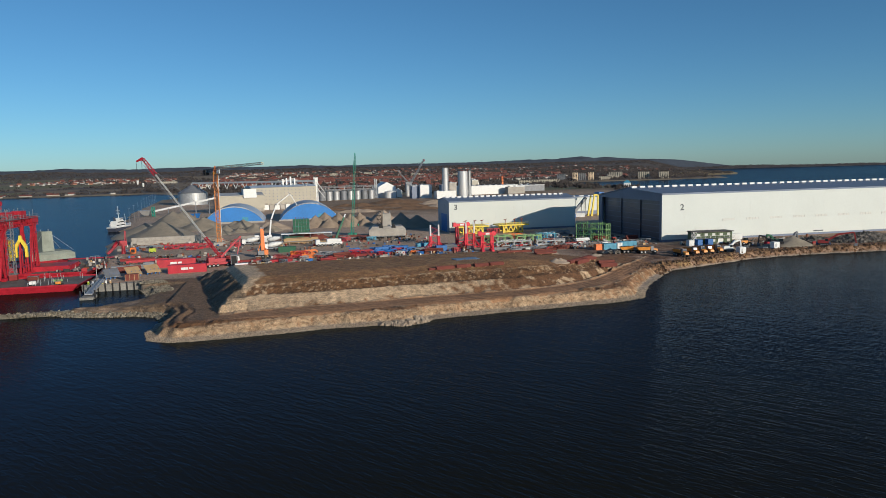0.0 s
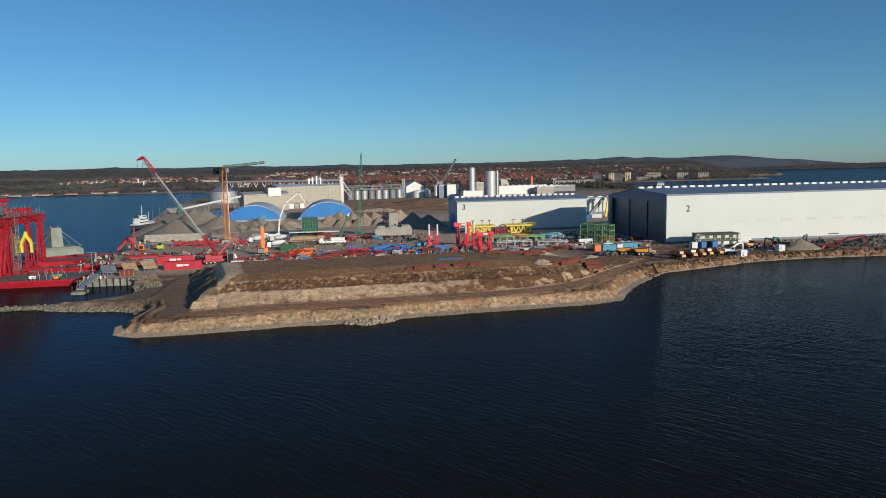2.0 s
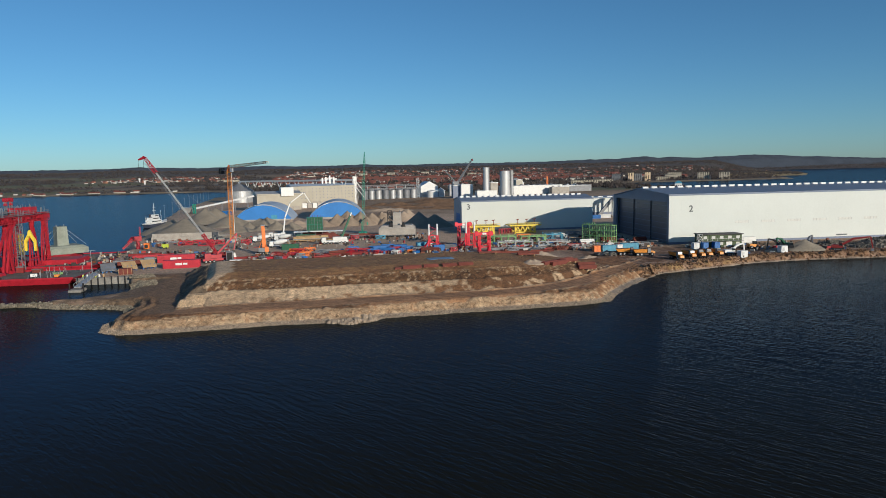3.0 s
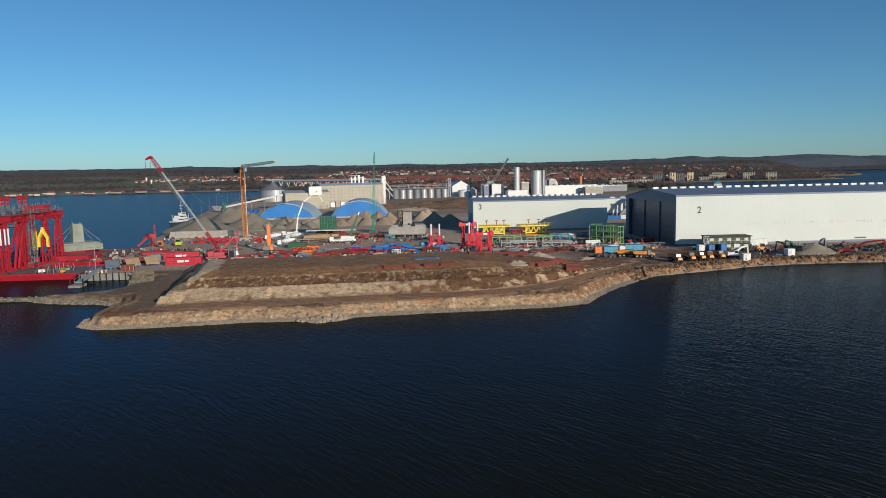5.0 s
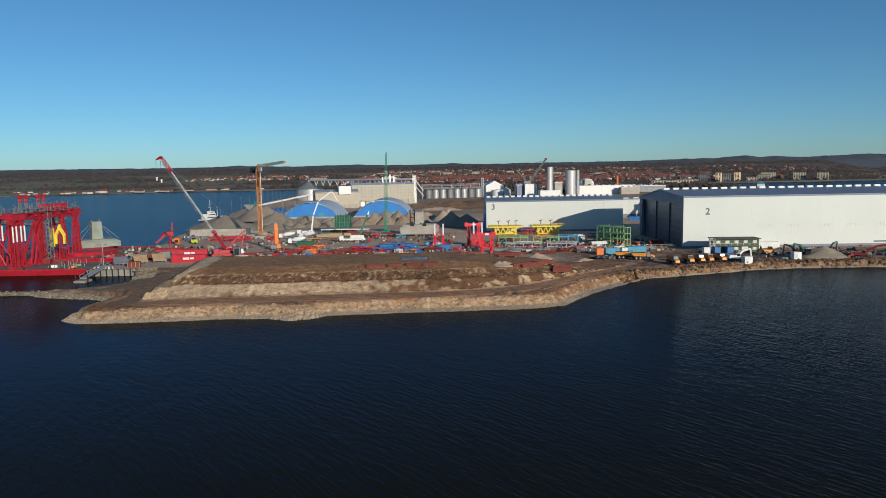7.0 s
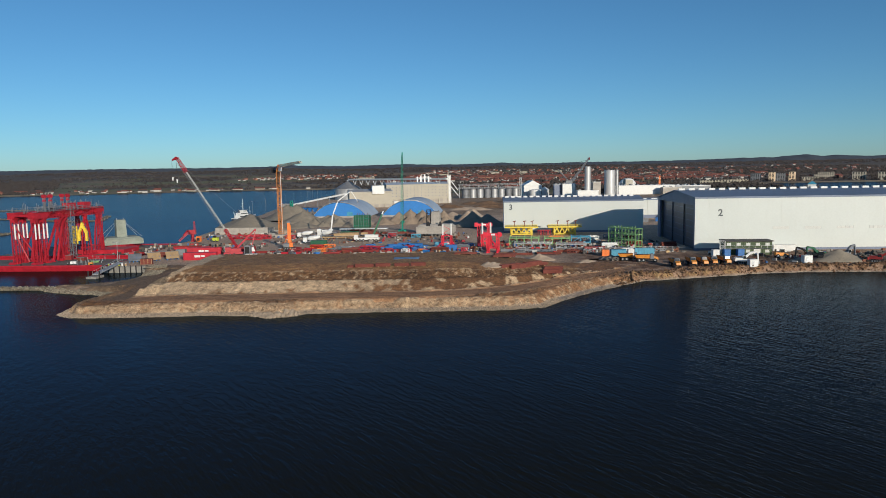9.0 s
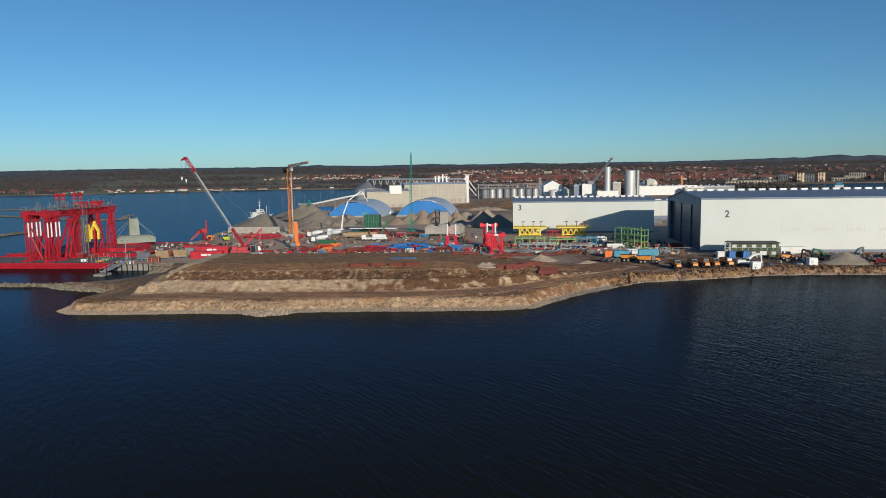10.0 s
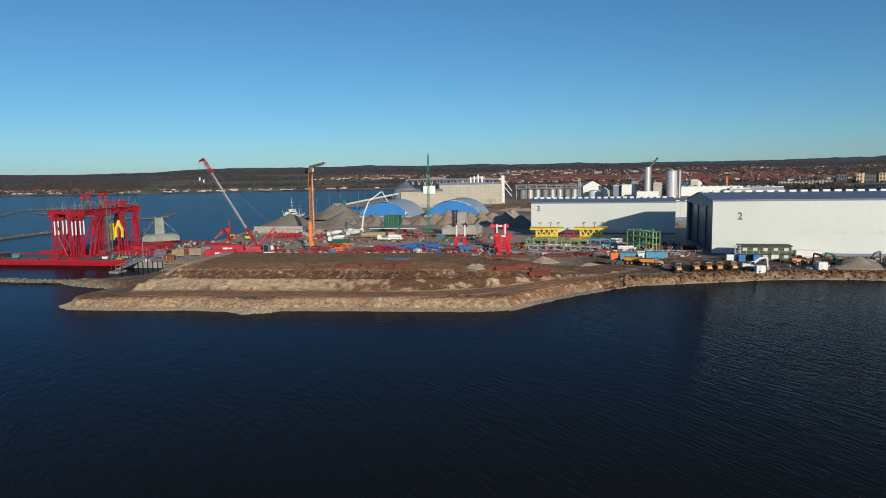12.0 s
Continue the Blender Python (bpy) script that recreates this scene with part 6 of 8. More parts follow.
def module(x, y, rz, L, W, H, floors, mat, colour, plates):
    """A steel module: storeys of columns, beams and braces."""
    t = thing("steel_module", pose(x, y, G, 0, 0, rz), f"{colour} open steel module with {floors} storeys on the ground", "module", "steel modules")
    nx = max(2, round(L / 4))
    for i in range(nx + 1):
        for yy in (0, W / 2, W):
            part("column", rod(B(), (i * L / nx, yy, 0), (i * L / nx, yy, H + (0.9 if (i + int(yy)) % 2 else 0.2)), 0.34), mat, t)
    for k in range(floors + 1):
        z = 0.4 + k * (H - 0.4) / floors
        for yy in (0, W / 2, W):
            part("beam", rod(B(), (0, yy, z), (L, yy, z), 0.32), mat, t)
        for i in range(nx + 1):
            part("joist", rod(B(), (i * L / nx, 0, z), (i * L / nx, W, z), 0.26), mat, t)
        if plates and k:
            part("floor_plate", bx(0.2, 0.2, z - 0.05, L * random.uniform(0.5, 0.95), W - 0.2, z + 0.08), mat, t)
    for k in range(floors):
        z0, z1 = 0.4 + k * (H - 0.4) / floors, 0.4 + (k + 1) * (H - 0.4) / floors
        i = k % nx
        part("brace", rod(B(), (i * L / nx, 0, z0), ((i + 1) * L / nx, 0, z1), 0.2), mat, t)
        part("rail", rod(B(), (0, -0.05, z1 + 0.9), (L, -0.05, z1 + 0.9), 0.12), mat, t)
    return t


random.seed(8)
module(125.5, 324, -52, 16.0, 4.2, 8.4, 3, LIME, "light green", True)
module(79.3, 329.3, -6, 14, 5, 3.2, 1, LIME, "light green", True)
module(95.8, 327.2, -6, 12, 5, 3.0, 1, LIME, "light green", True)
module(109.3, 333.4, -4, 9, 5, 3.0, 1, LIGHTBLUE, "pale blue", True)
module(81.3, 313.7, -8, 16, 3, 2.2, 1, STEEL, "grey galvanised", True)
module(100.0, 310.6, -8, 13, 3, 2.0, 1, STEEL, "grey galvanised", False)
for x, y, L, col in ((75, 299, 10, "grey"), (86, 297, 11, "grey"), (99, 295, 12, "rusty"), (74, 286, 14, "rusty"), (90, 288, 10, "rusty"), (88, 330, 12, "white"), (112, 306, 9, "dark red"), (122, 330, 10, "grey"), (98, 345, 10, "rusty"), (80, 350, 9, "rusty")):
    steel_beam(x, y, G, random.uniform(-10, 2), L, random.uniform(0.9, 1.4), col)
for x, y, L, W, H, col in ((82, 296, 5, 3, 1.8, "grey"), (93, 294, 5, 3, 1.6, "grey"), (103, 292, 5, 3, 1.8, "rusty"), (110, 292, 4, 3, 1.8, "grey"), (128, 300, 4, 2, 1.4, "white"), (135, 296, 4, 2, 1.4, "white"), (141, 297, 4, 2, 1.4, "grey"), (117, 340, 6, 3, 2.6, "white"), (100, 352, 7, 3, 2.2, "orange"), (84, 345, 6, 3, 2.2, "rusty"), (136, 345, 6, 3, 2.4, "rusty"), (128, 355, 7, 3, 2.4, "grey"), (120, 350, 5, 3, 2.2, "white")):
    steel_rack(x, y, G, random.uniform(-10, 10), L, W, H, col, "rack")
for x, y in ((120.7, 312.7), (106.2, 318.9), (133.1, 318.9), (147.6, 313.7)):
    pipe_bundle(x, y, G, random.uniform(-15, 15), 7, 3, random.choice(("grey", "rusty", "white")))
pf = thing("site_fence", pose(102, 298, G), "long low grey steel barrier along the yard", "fence")
for i in range(23):
    if i == 0:
        fp = part("post", rod(B(), (0, 0, 0), (0, 0, 1.6), 0.14), GREYST, pf)
    else:
        share(fp, pose(i * 2.5, i * 0.25, 0), pf)
for z in (0.8, 1.5):
    part("rail", rod(B(), (0, 0, z), (55, 5.5, z), 0.12), GREYST, pf)

# ---- containers and cabins near the hall ----
container(116.1, 281.7, G, 0, 2.9, ORANGE, "small orange container beside the haul road", "cabin row")
container(119.8, 281.7, G, 1, 6.1, LIGHTBLUE, "pale blue container beside the haul road", "cabin row")
container(126.9, 282.9, G, 2, 2.4, WHITE, "small white site box beside the blue container", "cabin row")
container(130.2, 286.3, G, 3, 8.0, LIGHTBLUE, "pale blue container behind the parked truck", "cabin row")
container(159.4, 278.4, G, 2, 2.6, WHITE, "white store container in front of the site office", "store containers")
container(163.9, 278.6, G, 2, 2.4, BLUE, "blue store container in front of the site office", "store containers")
container(169.2, 278.8, G, 2, 2.5, BLUE, "blue store container in front of the site office", "store containers")
container(189.0, 294.7, G, 2, 9.5, WHITE, "long white cabin behind the site office", "store containers")


def site_office():
    t = thing("site_office", pose(162.5, 283, G, 0, 0, -3), "olive green two-storey site office of stacked cabins", "site office")
    for fl in range(2):
        for i in range(5):
            x, z = 2.6 + i * 3.7, fl * 2.75
            m = part("cabin", bx(x, 0, z, x + 3.6, 6.5, z + 2.7), OFFICE, t)
            if fl or i in (2, 4):
                w = part("window", bx(x + 1.0, -0.06, z + 0.9, x + 2.6, -0.003, z + 2.1), LITEGLASS, m, "pale office window")
                part("window_frame", bx(x + 1.7, -0.1, z + 0.85, x + 1.8, -0.062, z + 2.15), WHITE, w)
            elif i == 3:
                part("door", bx(x + 0.3, -0.06, z + 0.1, x + 2.9, -0.003, z + 2.3), WHITE, m, "white double door")
    part("roof", bx(2.2, -0.9, 5.45, 21.4, 6.8, 5.75), ROOFDARK, t)
    part("gallery", bx(2.2, -1.3, 2.68, 21.4, -0.02, 2.76), GREYST, t)
    for k in range(9):
        part("rail_post", rod(B(), (2.4 + k * 2.35, -1.25, 2.76), (2.4 + k * 2.35, -1.25, 3.8), 0.1), STEEL, t)
    part("handrail", rod(B(), (2.4, -1.25, 3.8), (21.2, -1.25, 3.8), 0.1), STEEL, t)
    for k in range(12):
        part("step", bx(-0.8 + k * 0.27, -1.5, 0.2 + k * 0.22, -0.5 + k * 0.27, -0.2, 0.26 + k * 0.22), STEEL, t)
    for yy in (-1.5, -0.2):
        part("stringer", rod(B(), (-0.8, yy, 0.1), (2.5, yy, 2.7), 0.2), STEEL, t)
        part("stair_rail", rod(B(), (-0.8, yy, 1.2), (2.5, yy, 3.8), 0.12), STEEL, t)
    part("stair_tower", lattice(B(), (1.6, -0.8, 0), (1.6, -0.8, 5.8), 1.8, None, 0.14, 0.1, 1.0), STEEL, t)
    return t


site_office()


# ---- machines ----
def dump_truck():
    t = thing("dump_truck", pose(137.0, 248.8, G, 0, 0, -87), "yellow-orange articulated dump truck parked in a row", "dump truck", "dump trucks")
    part("chassis", bx(-4.5, -0.6, 0.9, 4.4, 0.6, 1.5), BLACK, t)
    part("bonnet", hull(B(), [(3.0, -1.1, 1.2), (5.0, -1.0, 1.2), (5.0, 1.0, 1.2), (3.0, 1.1, 1.2)], [(3.0, -1.1, 2.5), (4.8, -0.9, 2.1), (4.8, 0.9, 2.1), (3.0, 1.1, 2.5)]), AMBER, t)
    c = part("cab", hull(B(), [(1.4, -1.2, 1.4), (3.0, -1.2, 1.4), (3.0, 1.2, 1.4), (1.4, 1.2, 1.4)], [(1.5, -1.0, 3.5), (2.7, -1.0, 3.5), (2.7, 1.0, 3.5), (1.5, 1.0, 3.5)]), GREYST, t, "dark cab")
    part("windscreen", hull(B(), [(2.98, -0.95, 2.3), (3.02, -0.95, 2.3), (3.02, 0.95, 2.3), (2.98, 0.95, 2.3)], [(2.78, -0.85, 3.3), (2.82, -0.85, 3.3), (2.82, 0.85, 3.3), (2.78, 0.85, 3.3)]), GLASS, c)
    b = part("bucket", hull(B(), [(-4.6, -1.1, 1.7), (1.0, -1.1, 1.6), (1.0, 1.1, 1.6), (-4.6, 1.1, 1.7)], [(-5.6, -1.55, 3.0), (1.1, -1.55, 3.2), (1.1, 1.55, 3.2), (-5.6, 1.55, 3.0)]), AMBER, t)
    part("bucket_floor", hull(B(), [(-5.0, -1.3, 2.9), (0.8, -1.3, 3.05), (0.8, 1.3, 3.05), (-5.0, 1.3, 2.9)], [(-5.0, -1.3, 3.06), (0.8, -1.3, 3.22), (0.8, 1.3, 3.22), (-5.0, 1.3, 3.06)]), BLACK, b)
    wheels(t, (-3.4, -1.6, 3.4), 1.15, 0.85, 0.75)
    t.scale = (0.84, 0.84, 0.92)
    return t


dt = dump_truck()
for x, y, rz in ((143.5, 251.5, -90), (147.6, 252.6, -86), (151.6, 253.6, -92), (156.3, 255.0, -85), (130.0, 262.6, -8), (124.6, 266.6, -14)):
    copy_thing(dt, pose(x, y, G, 0, 0, rz))


def excavator(x, y, rz, mat, colour, reach):
    t = thing("excavator", pose(x, y, z_at(x, y), 0, 0, rz), f"{colour} crawler excavator with a bent arm near the shore", "excavator", "excavators")
    crawler(t, 4.4, 3.0)
    part("superstructure", hull(B(), [(-2.4, -1.4, 1.1), (1.4, -1.4, 1.1), (1.4, 1.4, 1.1), (-2.4, 1.4, 1.1)], [(-2.3, -1.3, 2.3), (1.2, -1.3, 2.3), (1.2, 1.3, 2.3), (-2.3, 1.3, 2.3)]), mat, t)
    c = part("cab", hull(B(), [(0.2, -1.35, 1.2), (1.8, -1.35, 1.2), (1.8, -0.2, 1.2), (0.2, -0.2, 1.2)], [(0.3, -1.3, 3.1), (1.5, -1.3, 3.1), (1.5, -0.25, 3.1), (0.3, -0.25, 3.1)]), mat, t)
    part("cab_glass", hull(B(), [(0.35, -1.40, 2.0), (1.6, -1.40, 2.0), (1.6, -1.36, 2.0), (0.35, -1.36, 2.0)], [(0.4, -1.36, 2.95), (1.45, -1.36, 2.95), (1.45, -1.32, 2.95), (0.4, -1.32, 2.95)]), GLASS, c)
    p = [(1.0, 0, 2.0), (1.2 + reach * 0.32, 0, 3.3 + reach * 0.12), (1.2 + reach * 0.78, 0, 3.7 + reach * 0.16), (1.2 + reach * 0.86, 0, 0.9)]
    part("boom", rod(B(), p[0], p[1], 0.75, 0.8), mat, t)
    part("boom_bend", rod(B(), p[1], p[2], 0.8, 0.5), mat, t)
    part("arm", rod(B(), p[2], p[3], 0.55, 0.4), mat, t)
    part("bucket", hull(B(), [(p[3][0] - 0.9, -0.6, 0.0), (p[3][0] + 0.3, -0.6, 0.0), (p[3][0] + 0.3, 0.6, 0.0), (p[3][0] - 0.9, 0.6, 0.0)], [(p[3][0] - 0.5, -0.6, 1.1), (p[3][0] + 0.4, -0.6, 1.1), (p[3][0] + 0.4, 0.6, 1.1), (p[3][0] - 0.5, 0.6, 1.1)]), GREYST, t)
    return t


excavator(162.2, 255.0, -5, WHITE, "white", 5.6)
excavator(211.5, 258.0, -35, DARKRED, "dark red", 13)
excavator(191.6, 265.6, 150, BLACK, "black", 5.0)
excavator(206.6, 271.3, 30, GREYST, "grey", 5.5)
excavator(196.7, 270.3, 200, GREEN, "dark green", 6)
for x, y in ((162.9, 247.8), (184.9, 255.6)):
    wb = thing("white_fuel_box", pose(x, y, z_at(x, y), 0, 0, 6), "white fuel tank box near the shore", "tank", "fuel boxes")
    part("box_body", bx(0, 0, 0.2, 3.0, 2.4, 2.8), WHITE, wb)
    part("skid", bx(-0.1, -0.1, 0, 3.1, 2.5, 0.2), GREYST, wb)
    part("hatch", bx(0.5, -0.06, 0.8, 1.5, -0.003, 2.2), STEEL, wb)
for x, y, rz, mat, lab in ((189.0, 263.5, 10, RED, "red and black wheel loader"), (194.1, 263.0, 60, BLACK, "black wheel loader near the gravel heap"), (183.3, 272.3, 0, AMBER, "yellow-orange wheel loader behind the heap")):
    t = thing("wheel_loader", pose(x, y, G, 0, 0, rz), lab, "loader", "wheel loaders")
    part("body", bx(-2.4, -0.9, 0.9, 0.6, 0.9, 2.1), mat, t)
    part("cab", bx(-0.4, -0.8, 2.1, 0.9, 0.8, 3.3), GLASS, t)
    part("lift_arm", rod(B(), (0.8, 0, 1.8), (3.0, 0, 0.8), 0.5), mat, t)
    part("bucket", hull(B(), [(2.7, -1.3, 0.1), (3.9, -1.3, 0.1), (3.9, 1.3, 0.1), (2.7, 1.3, 0.1)], [(2.7, -1.3, 1.2), (3.3, -1.3, 1.2), (3.3, 1.3, 1.2), (2.7, 1.3, 1.2)]), GREYST, t)
    wheels(t, (-1.6, 1.2), 1.0, 0.75, 0.6)

# ---- on the earth mound ----
def sheet_stack(x, y, rz, L, W, layers):
    t = thing("rusty_steel_stack", pose(x, y, z_at(x, y) - 0.05, 0, 0, rz), "stack of rusty brown steel sheets lying on the earth", "steel stack", "rusty steel stacks")
    one = None
    for k in range(layers):
        for i in range(3):
            m = pose(0.15 * (k % 2), i * W / 3, 0.12 + k * 0.32)
            if one is None:
                w = W / 3
                one = part("steel_sheet", hull(B(), [(0, 0.02, 0), (L, 0.02, 0), (L, w - 0.02, 0), (0, w - 0.02, 0)], [(0, w * 0.25, 0.29), (L, w * 0.25, 0.29), (L, w * 0.75, 0.29), (0, w * 0.75, 0.29)]), RUST, t)
                one.matrix_local = m
            else:
                share(one, m, t)
    for xx in (L * 0.2, L * 0.75):
        part("bearer", bx(xx, -0.1, -0.25, xx + 0.25, W + 0.1, 0.15), WOOD, t)
    return t


for x, y, rz, L, W, n in ((26.2, 207.4, 2, 1.9, 1.6, 2), (28.6, 207.6, 3, 5.8, 1.9, 3), (35.0, 208.0, 2, 4.6, 1.9, 3), (40.9, 208.4, 4, 4.6, 1.9, 3), (46.0, 208.9, 3, 4.6, 1.9, 3),
                          (74.5, 212.6, 40, 8.0, 2.0, 3), (77.5, 213.6, 40, 8.5, 2.0, 4), (82.4, 220.2, 40, 7.0, 2.0, 4), (85.0, 223.4, 22, 5.0, 2.0, 3), (87.6, 217.6, 2, 6.0, 2.0, 4), (88.2, 220.6, 2, 6.0, 2.0, 4),
                          (58.0, 238.5, 4, 8.0, 1.6, 2), (71.5, 236.0, 6, 8.0, 1.6, 2), (72.5, 240.5, -4, 7.0, 1.6, 3)):
    sheet_stack(x, y, rz, L, W, n)
tp = B()
tv = [[tp.verts.new((i * 0.85, k * 0.9, 0.07 + 0.09 * noise.noise(Vector((i * 0.9, k * 0.9, 2.0))))) for i in range(11)] for k in range(7)]
tb = [[tp.verts.new((i * 0.85, k * 0.9, -0.35)) for i in range(11)] for k in range(7)]
for k in range(6):
    for i in range(10):
        tp.faces.new((tv[k][i], tv[k][i + 1], tv[k + 1][i + 1], tv[k + 1][i]))
        tp.faces.new((tb[k][i], tb[k + 1][i], tb[k + 1][i + 1], tb[k][i + 1]))
for k in range(6):
    tp.faces.new((tv[k][0], tv[k + 1][0], tb[k + 1][0], tb[k][0]))
    tp.faces.new((tv[k][10], tb[k][10], tb[k + 1][10], tv[k + 1][10]))
for i in range(10):
    tp.faces.new((tv[0][i], tb[0][i], tb[0][i + 1], tv[0][i + 1]))
    tp.faces.new((tv[6][i], tv[6][i + 1], tb[6][i + 1], tb[6][i]))
tarp = part("tarpaulin", tp, TARP, None, smooth=True)
tarp.matrix_world = pose(38.5, 223.0, z_at(42, 225), 0, 0, 3)
tagged(tarp, "crumpled blue-grey tarpaulin lying on the earth mound", "tarpaulin")


# a yellow portal frame standing between the two halls
yg = thing("yellow_gantry", pose(204.5, 476, G), "yellow portal gantry in the lane between the halls", "gantry")
part("leg", rod(B(), (0, 0, 0), (2.2, 0, 15), 1.3, 0.9), YELLOW, yg)
part("leg", rod(B(), (8, 0, 0), (8, 0, 16), 1.4, 1.2), YELLOW, yg)
part("leg", rod(B(), (0, 6, 0), (2.2, 6, 15), 1.3, 0.9), YELLOW, yg)
part("leg", rod(B(), (8, 6, 0), (8, 6, 16), 1.4, 1.2), YELLOW, yg)
part("trolley", bx(5.5, -0.8, 16, 9.5, 6.8, 17.6), BLUE, yg, "blue crane trolley")
part("girder", bx(1.4, -0.5, 15, 9, 0.5, 16), YELLOW, yg)
ic = thing("inclined_conveyor", pose(0, 0, 0), "dark grey inclined conveyor on trestles between the halls", "conveyor")
part("belt_housing", rod(B(), (193.5, 486, 3.2), (204.5, 486, 15.7), 2.0, 2.0), GREYST, ic)
for x, z in ((197, 6.9), (201, 11.6), (204, 15)):
    part("trestle", rod(B(), (x, 486, G), (x, 486, z), 0.5), GREYST, ic)
for x, y, L, mat, lab in ((180, 470, 9, BLUE, "blue container in the lane between the halls"), (168, 464, 6, GREYST, "dark grey shed in the lane between the halls"), (190, 474, 8, WHITE, "white container in the lane between the halls")):
    container(x, y, G, -8, L, mat, lab, "sheds between the halls")


# small loose steel, timber and stones lying about the yard
def scrap_material():
    m = bpy.data.materials.new("mixed_scrap")
    m.use_nodes = True
    n, l = m.node_tree.nodes, m.node_tree.links
    geo, rmp = n.new("ShaderNodeNewGeometry"), n.new("ShaderNodeValToRGB")
    rmp.color_ramp.interpolation = "CONSTANT"
    cols = ((0.0, (0.05, 0.045, 0.04)), (0.22, (0.17, 0.06, 0.03)), (0.42, (0.32, 0.30, 0.27)), (0.62, (0.10, 0.09, 0.08)), (0.74, (0.55, 0.54, 0.50)), (0.83, (0.33, 0.02, 0.025)), (0.90, (0.04, 0.12, 0.32)), (0.95, (0.45, 0.32, 0.16)))
    e = rmp.color_ramp.elements
    for i, (pos, c) in enumerate(cols):
        q = e[i] if i < 2 else e.new(pos)
        q.position, q.color = pos, (*c, 1)
    l.new(geo.outputs["Random Per Island"], rmp.inputs[0])
    l.new(rmp.outputs[0], n["Principled BSDF"].inputs["Base Color"])
    n["Principled BSDF"].inputs["Roughness"].default_value = 0.7
    return m


def scrap(n, areas, seed):
    random.seed(seed)
    b = B()
    for k, (xa, ya, xb, yb) in enumerate(areas):
        for _ in range(n[k]):
            x, y = random.uniform(xa, xb), random.uniform(ya, yb)
            L, w, h = random.uniform(0.5, 2.6), random.uniform(0.3, 0.9), random.uniform(0.2, 1.3)
            m = pose(x, y, G - 0.03, 0, 0, random.uniform(0, 180))
            q = [m @ Vector(v) for v in ((-L / 2, -w / 2, 0), (L / 2, -w / 2, 0), (L / 2, w / 2, 0), (-L / 2, w / 2, 0))]
            t_ = random.uniform(0.6, 1.0)
            hull(b, q, [m @ Vector((sx * L / 2 * t_, sy * w / 2 * t_, h)) for sx, sy in ((-1, -1), (1, -1), (1, 1), (-1, 1))])
    return tagged(part("loose_scrap", b, scrap_material(), None), "small loose steel, timber and stones on the yard", "scrap", kind="stuff")


scrap((420, 520, 260, 220, 160, 130), ((-30, 290, 66, 322), (72, 290, 152, 345), (-50, 340, 60, 395), (-105, 300, -40, 345), (-100, 370, -30, 420), (160, 258, 232, 292)), 61)


# ---- tents, silos and the plant behind the yard ----
def arch_tent(x, y, rz, W, H, L, label):
    t = thing("arched_tent", pose(x, y, G, 0, 0, rz), label, "tent", "arched tents")
    n = 20
    R = (W * W / 4 + H * H) / (2 * H)
    a0 = math.asin(W / 2 / R)
    pts = [(R * math.sin(-a0 + 2 * a0 * i / n), R * math.cos(-a0 + 2 * a0 * i / n) - (R - H)) for i in range(n + 1)]
    b = B()
    ring = [(px, 0.1, pz * 0.96) for px, pz in pts]
    ring = [(-W / 2, 0.1, 0)] + ring[1:-1] + [(W / 2, 0.1, 0)]
    hull(b, ring[::-1], [(p[0], 0.5, p[2]) for p in ring[::-1]])
    part("end_wall", b, TENTBLUE, t, "blue tarpaulin end wall")
    k = 8
    for i in range(k):
        ya, yb = i * L / k, (i + 1) * L / k - 0.15
        b = B()
        lo, hi = [], []
        for px, pz in pts:
            lo.append(((px, ya, pz), (px, yb, pz)))
        for (p, q), (r, s) in zip(lo, lo[1:]):
            up = 0.25
            hull(b, [p, q, s, r], [(p[0], p[1], p[2] + up), (q[0], q[1], q[2] + up), (s[0], s[1], s[2] + up), (r[0], r[1], r[2] + up)])
        bmesh.ops.remove_doubles(b, verts=b.verts, dist=0.001)
        part("roof_panel", b, MEMBRANE, t, "pale blue-grey membrane roof panel")
    part("gate", bx(W * 0.14, -0.02, 0.1, W * 0.24, 0.09, H * 0.35), LIGHTBLUE, t)
    part("ring_wall", bx(-W / 2 - 0.5, -0.3, -0.2, W / 2 + 0.5, 0.08, 1.2), CONC, t)
    return t


arch_tent(-53, 551, 0, 45, 12.6, 58, "large arched tent with a blue end wall and pale blue-grey roof")
arch_tent(4, 556, 0, 46, 13.4, 58, "large arched tent with a blue end wall and pale blue-grey roof")


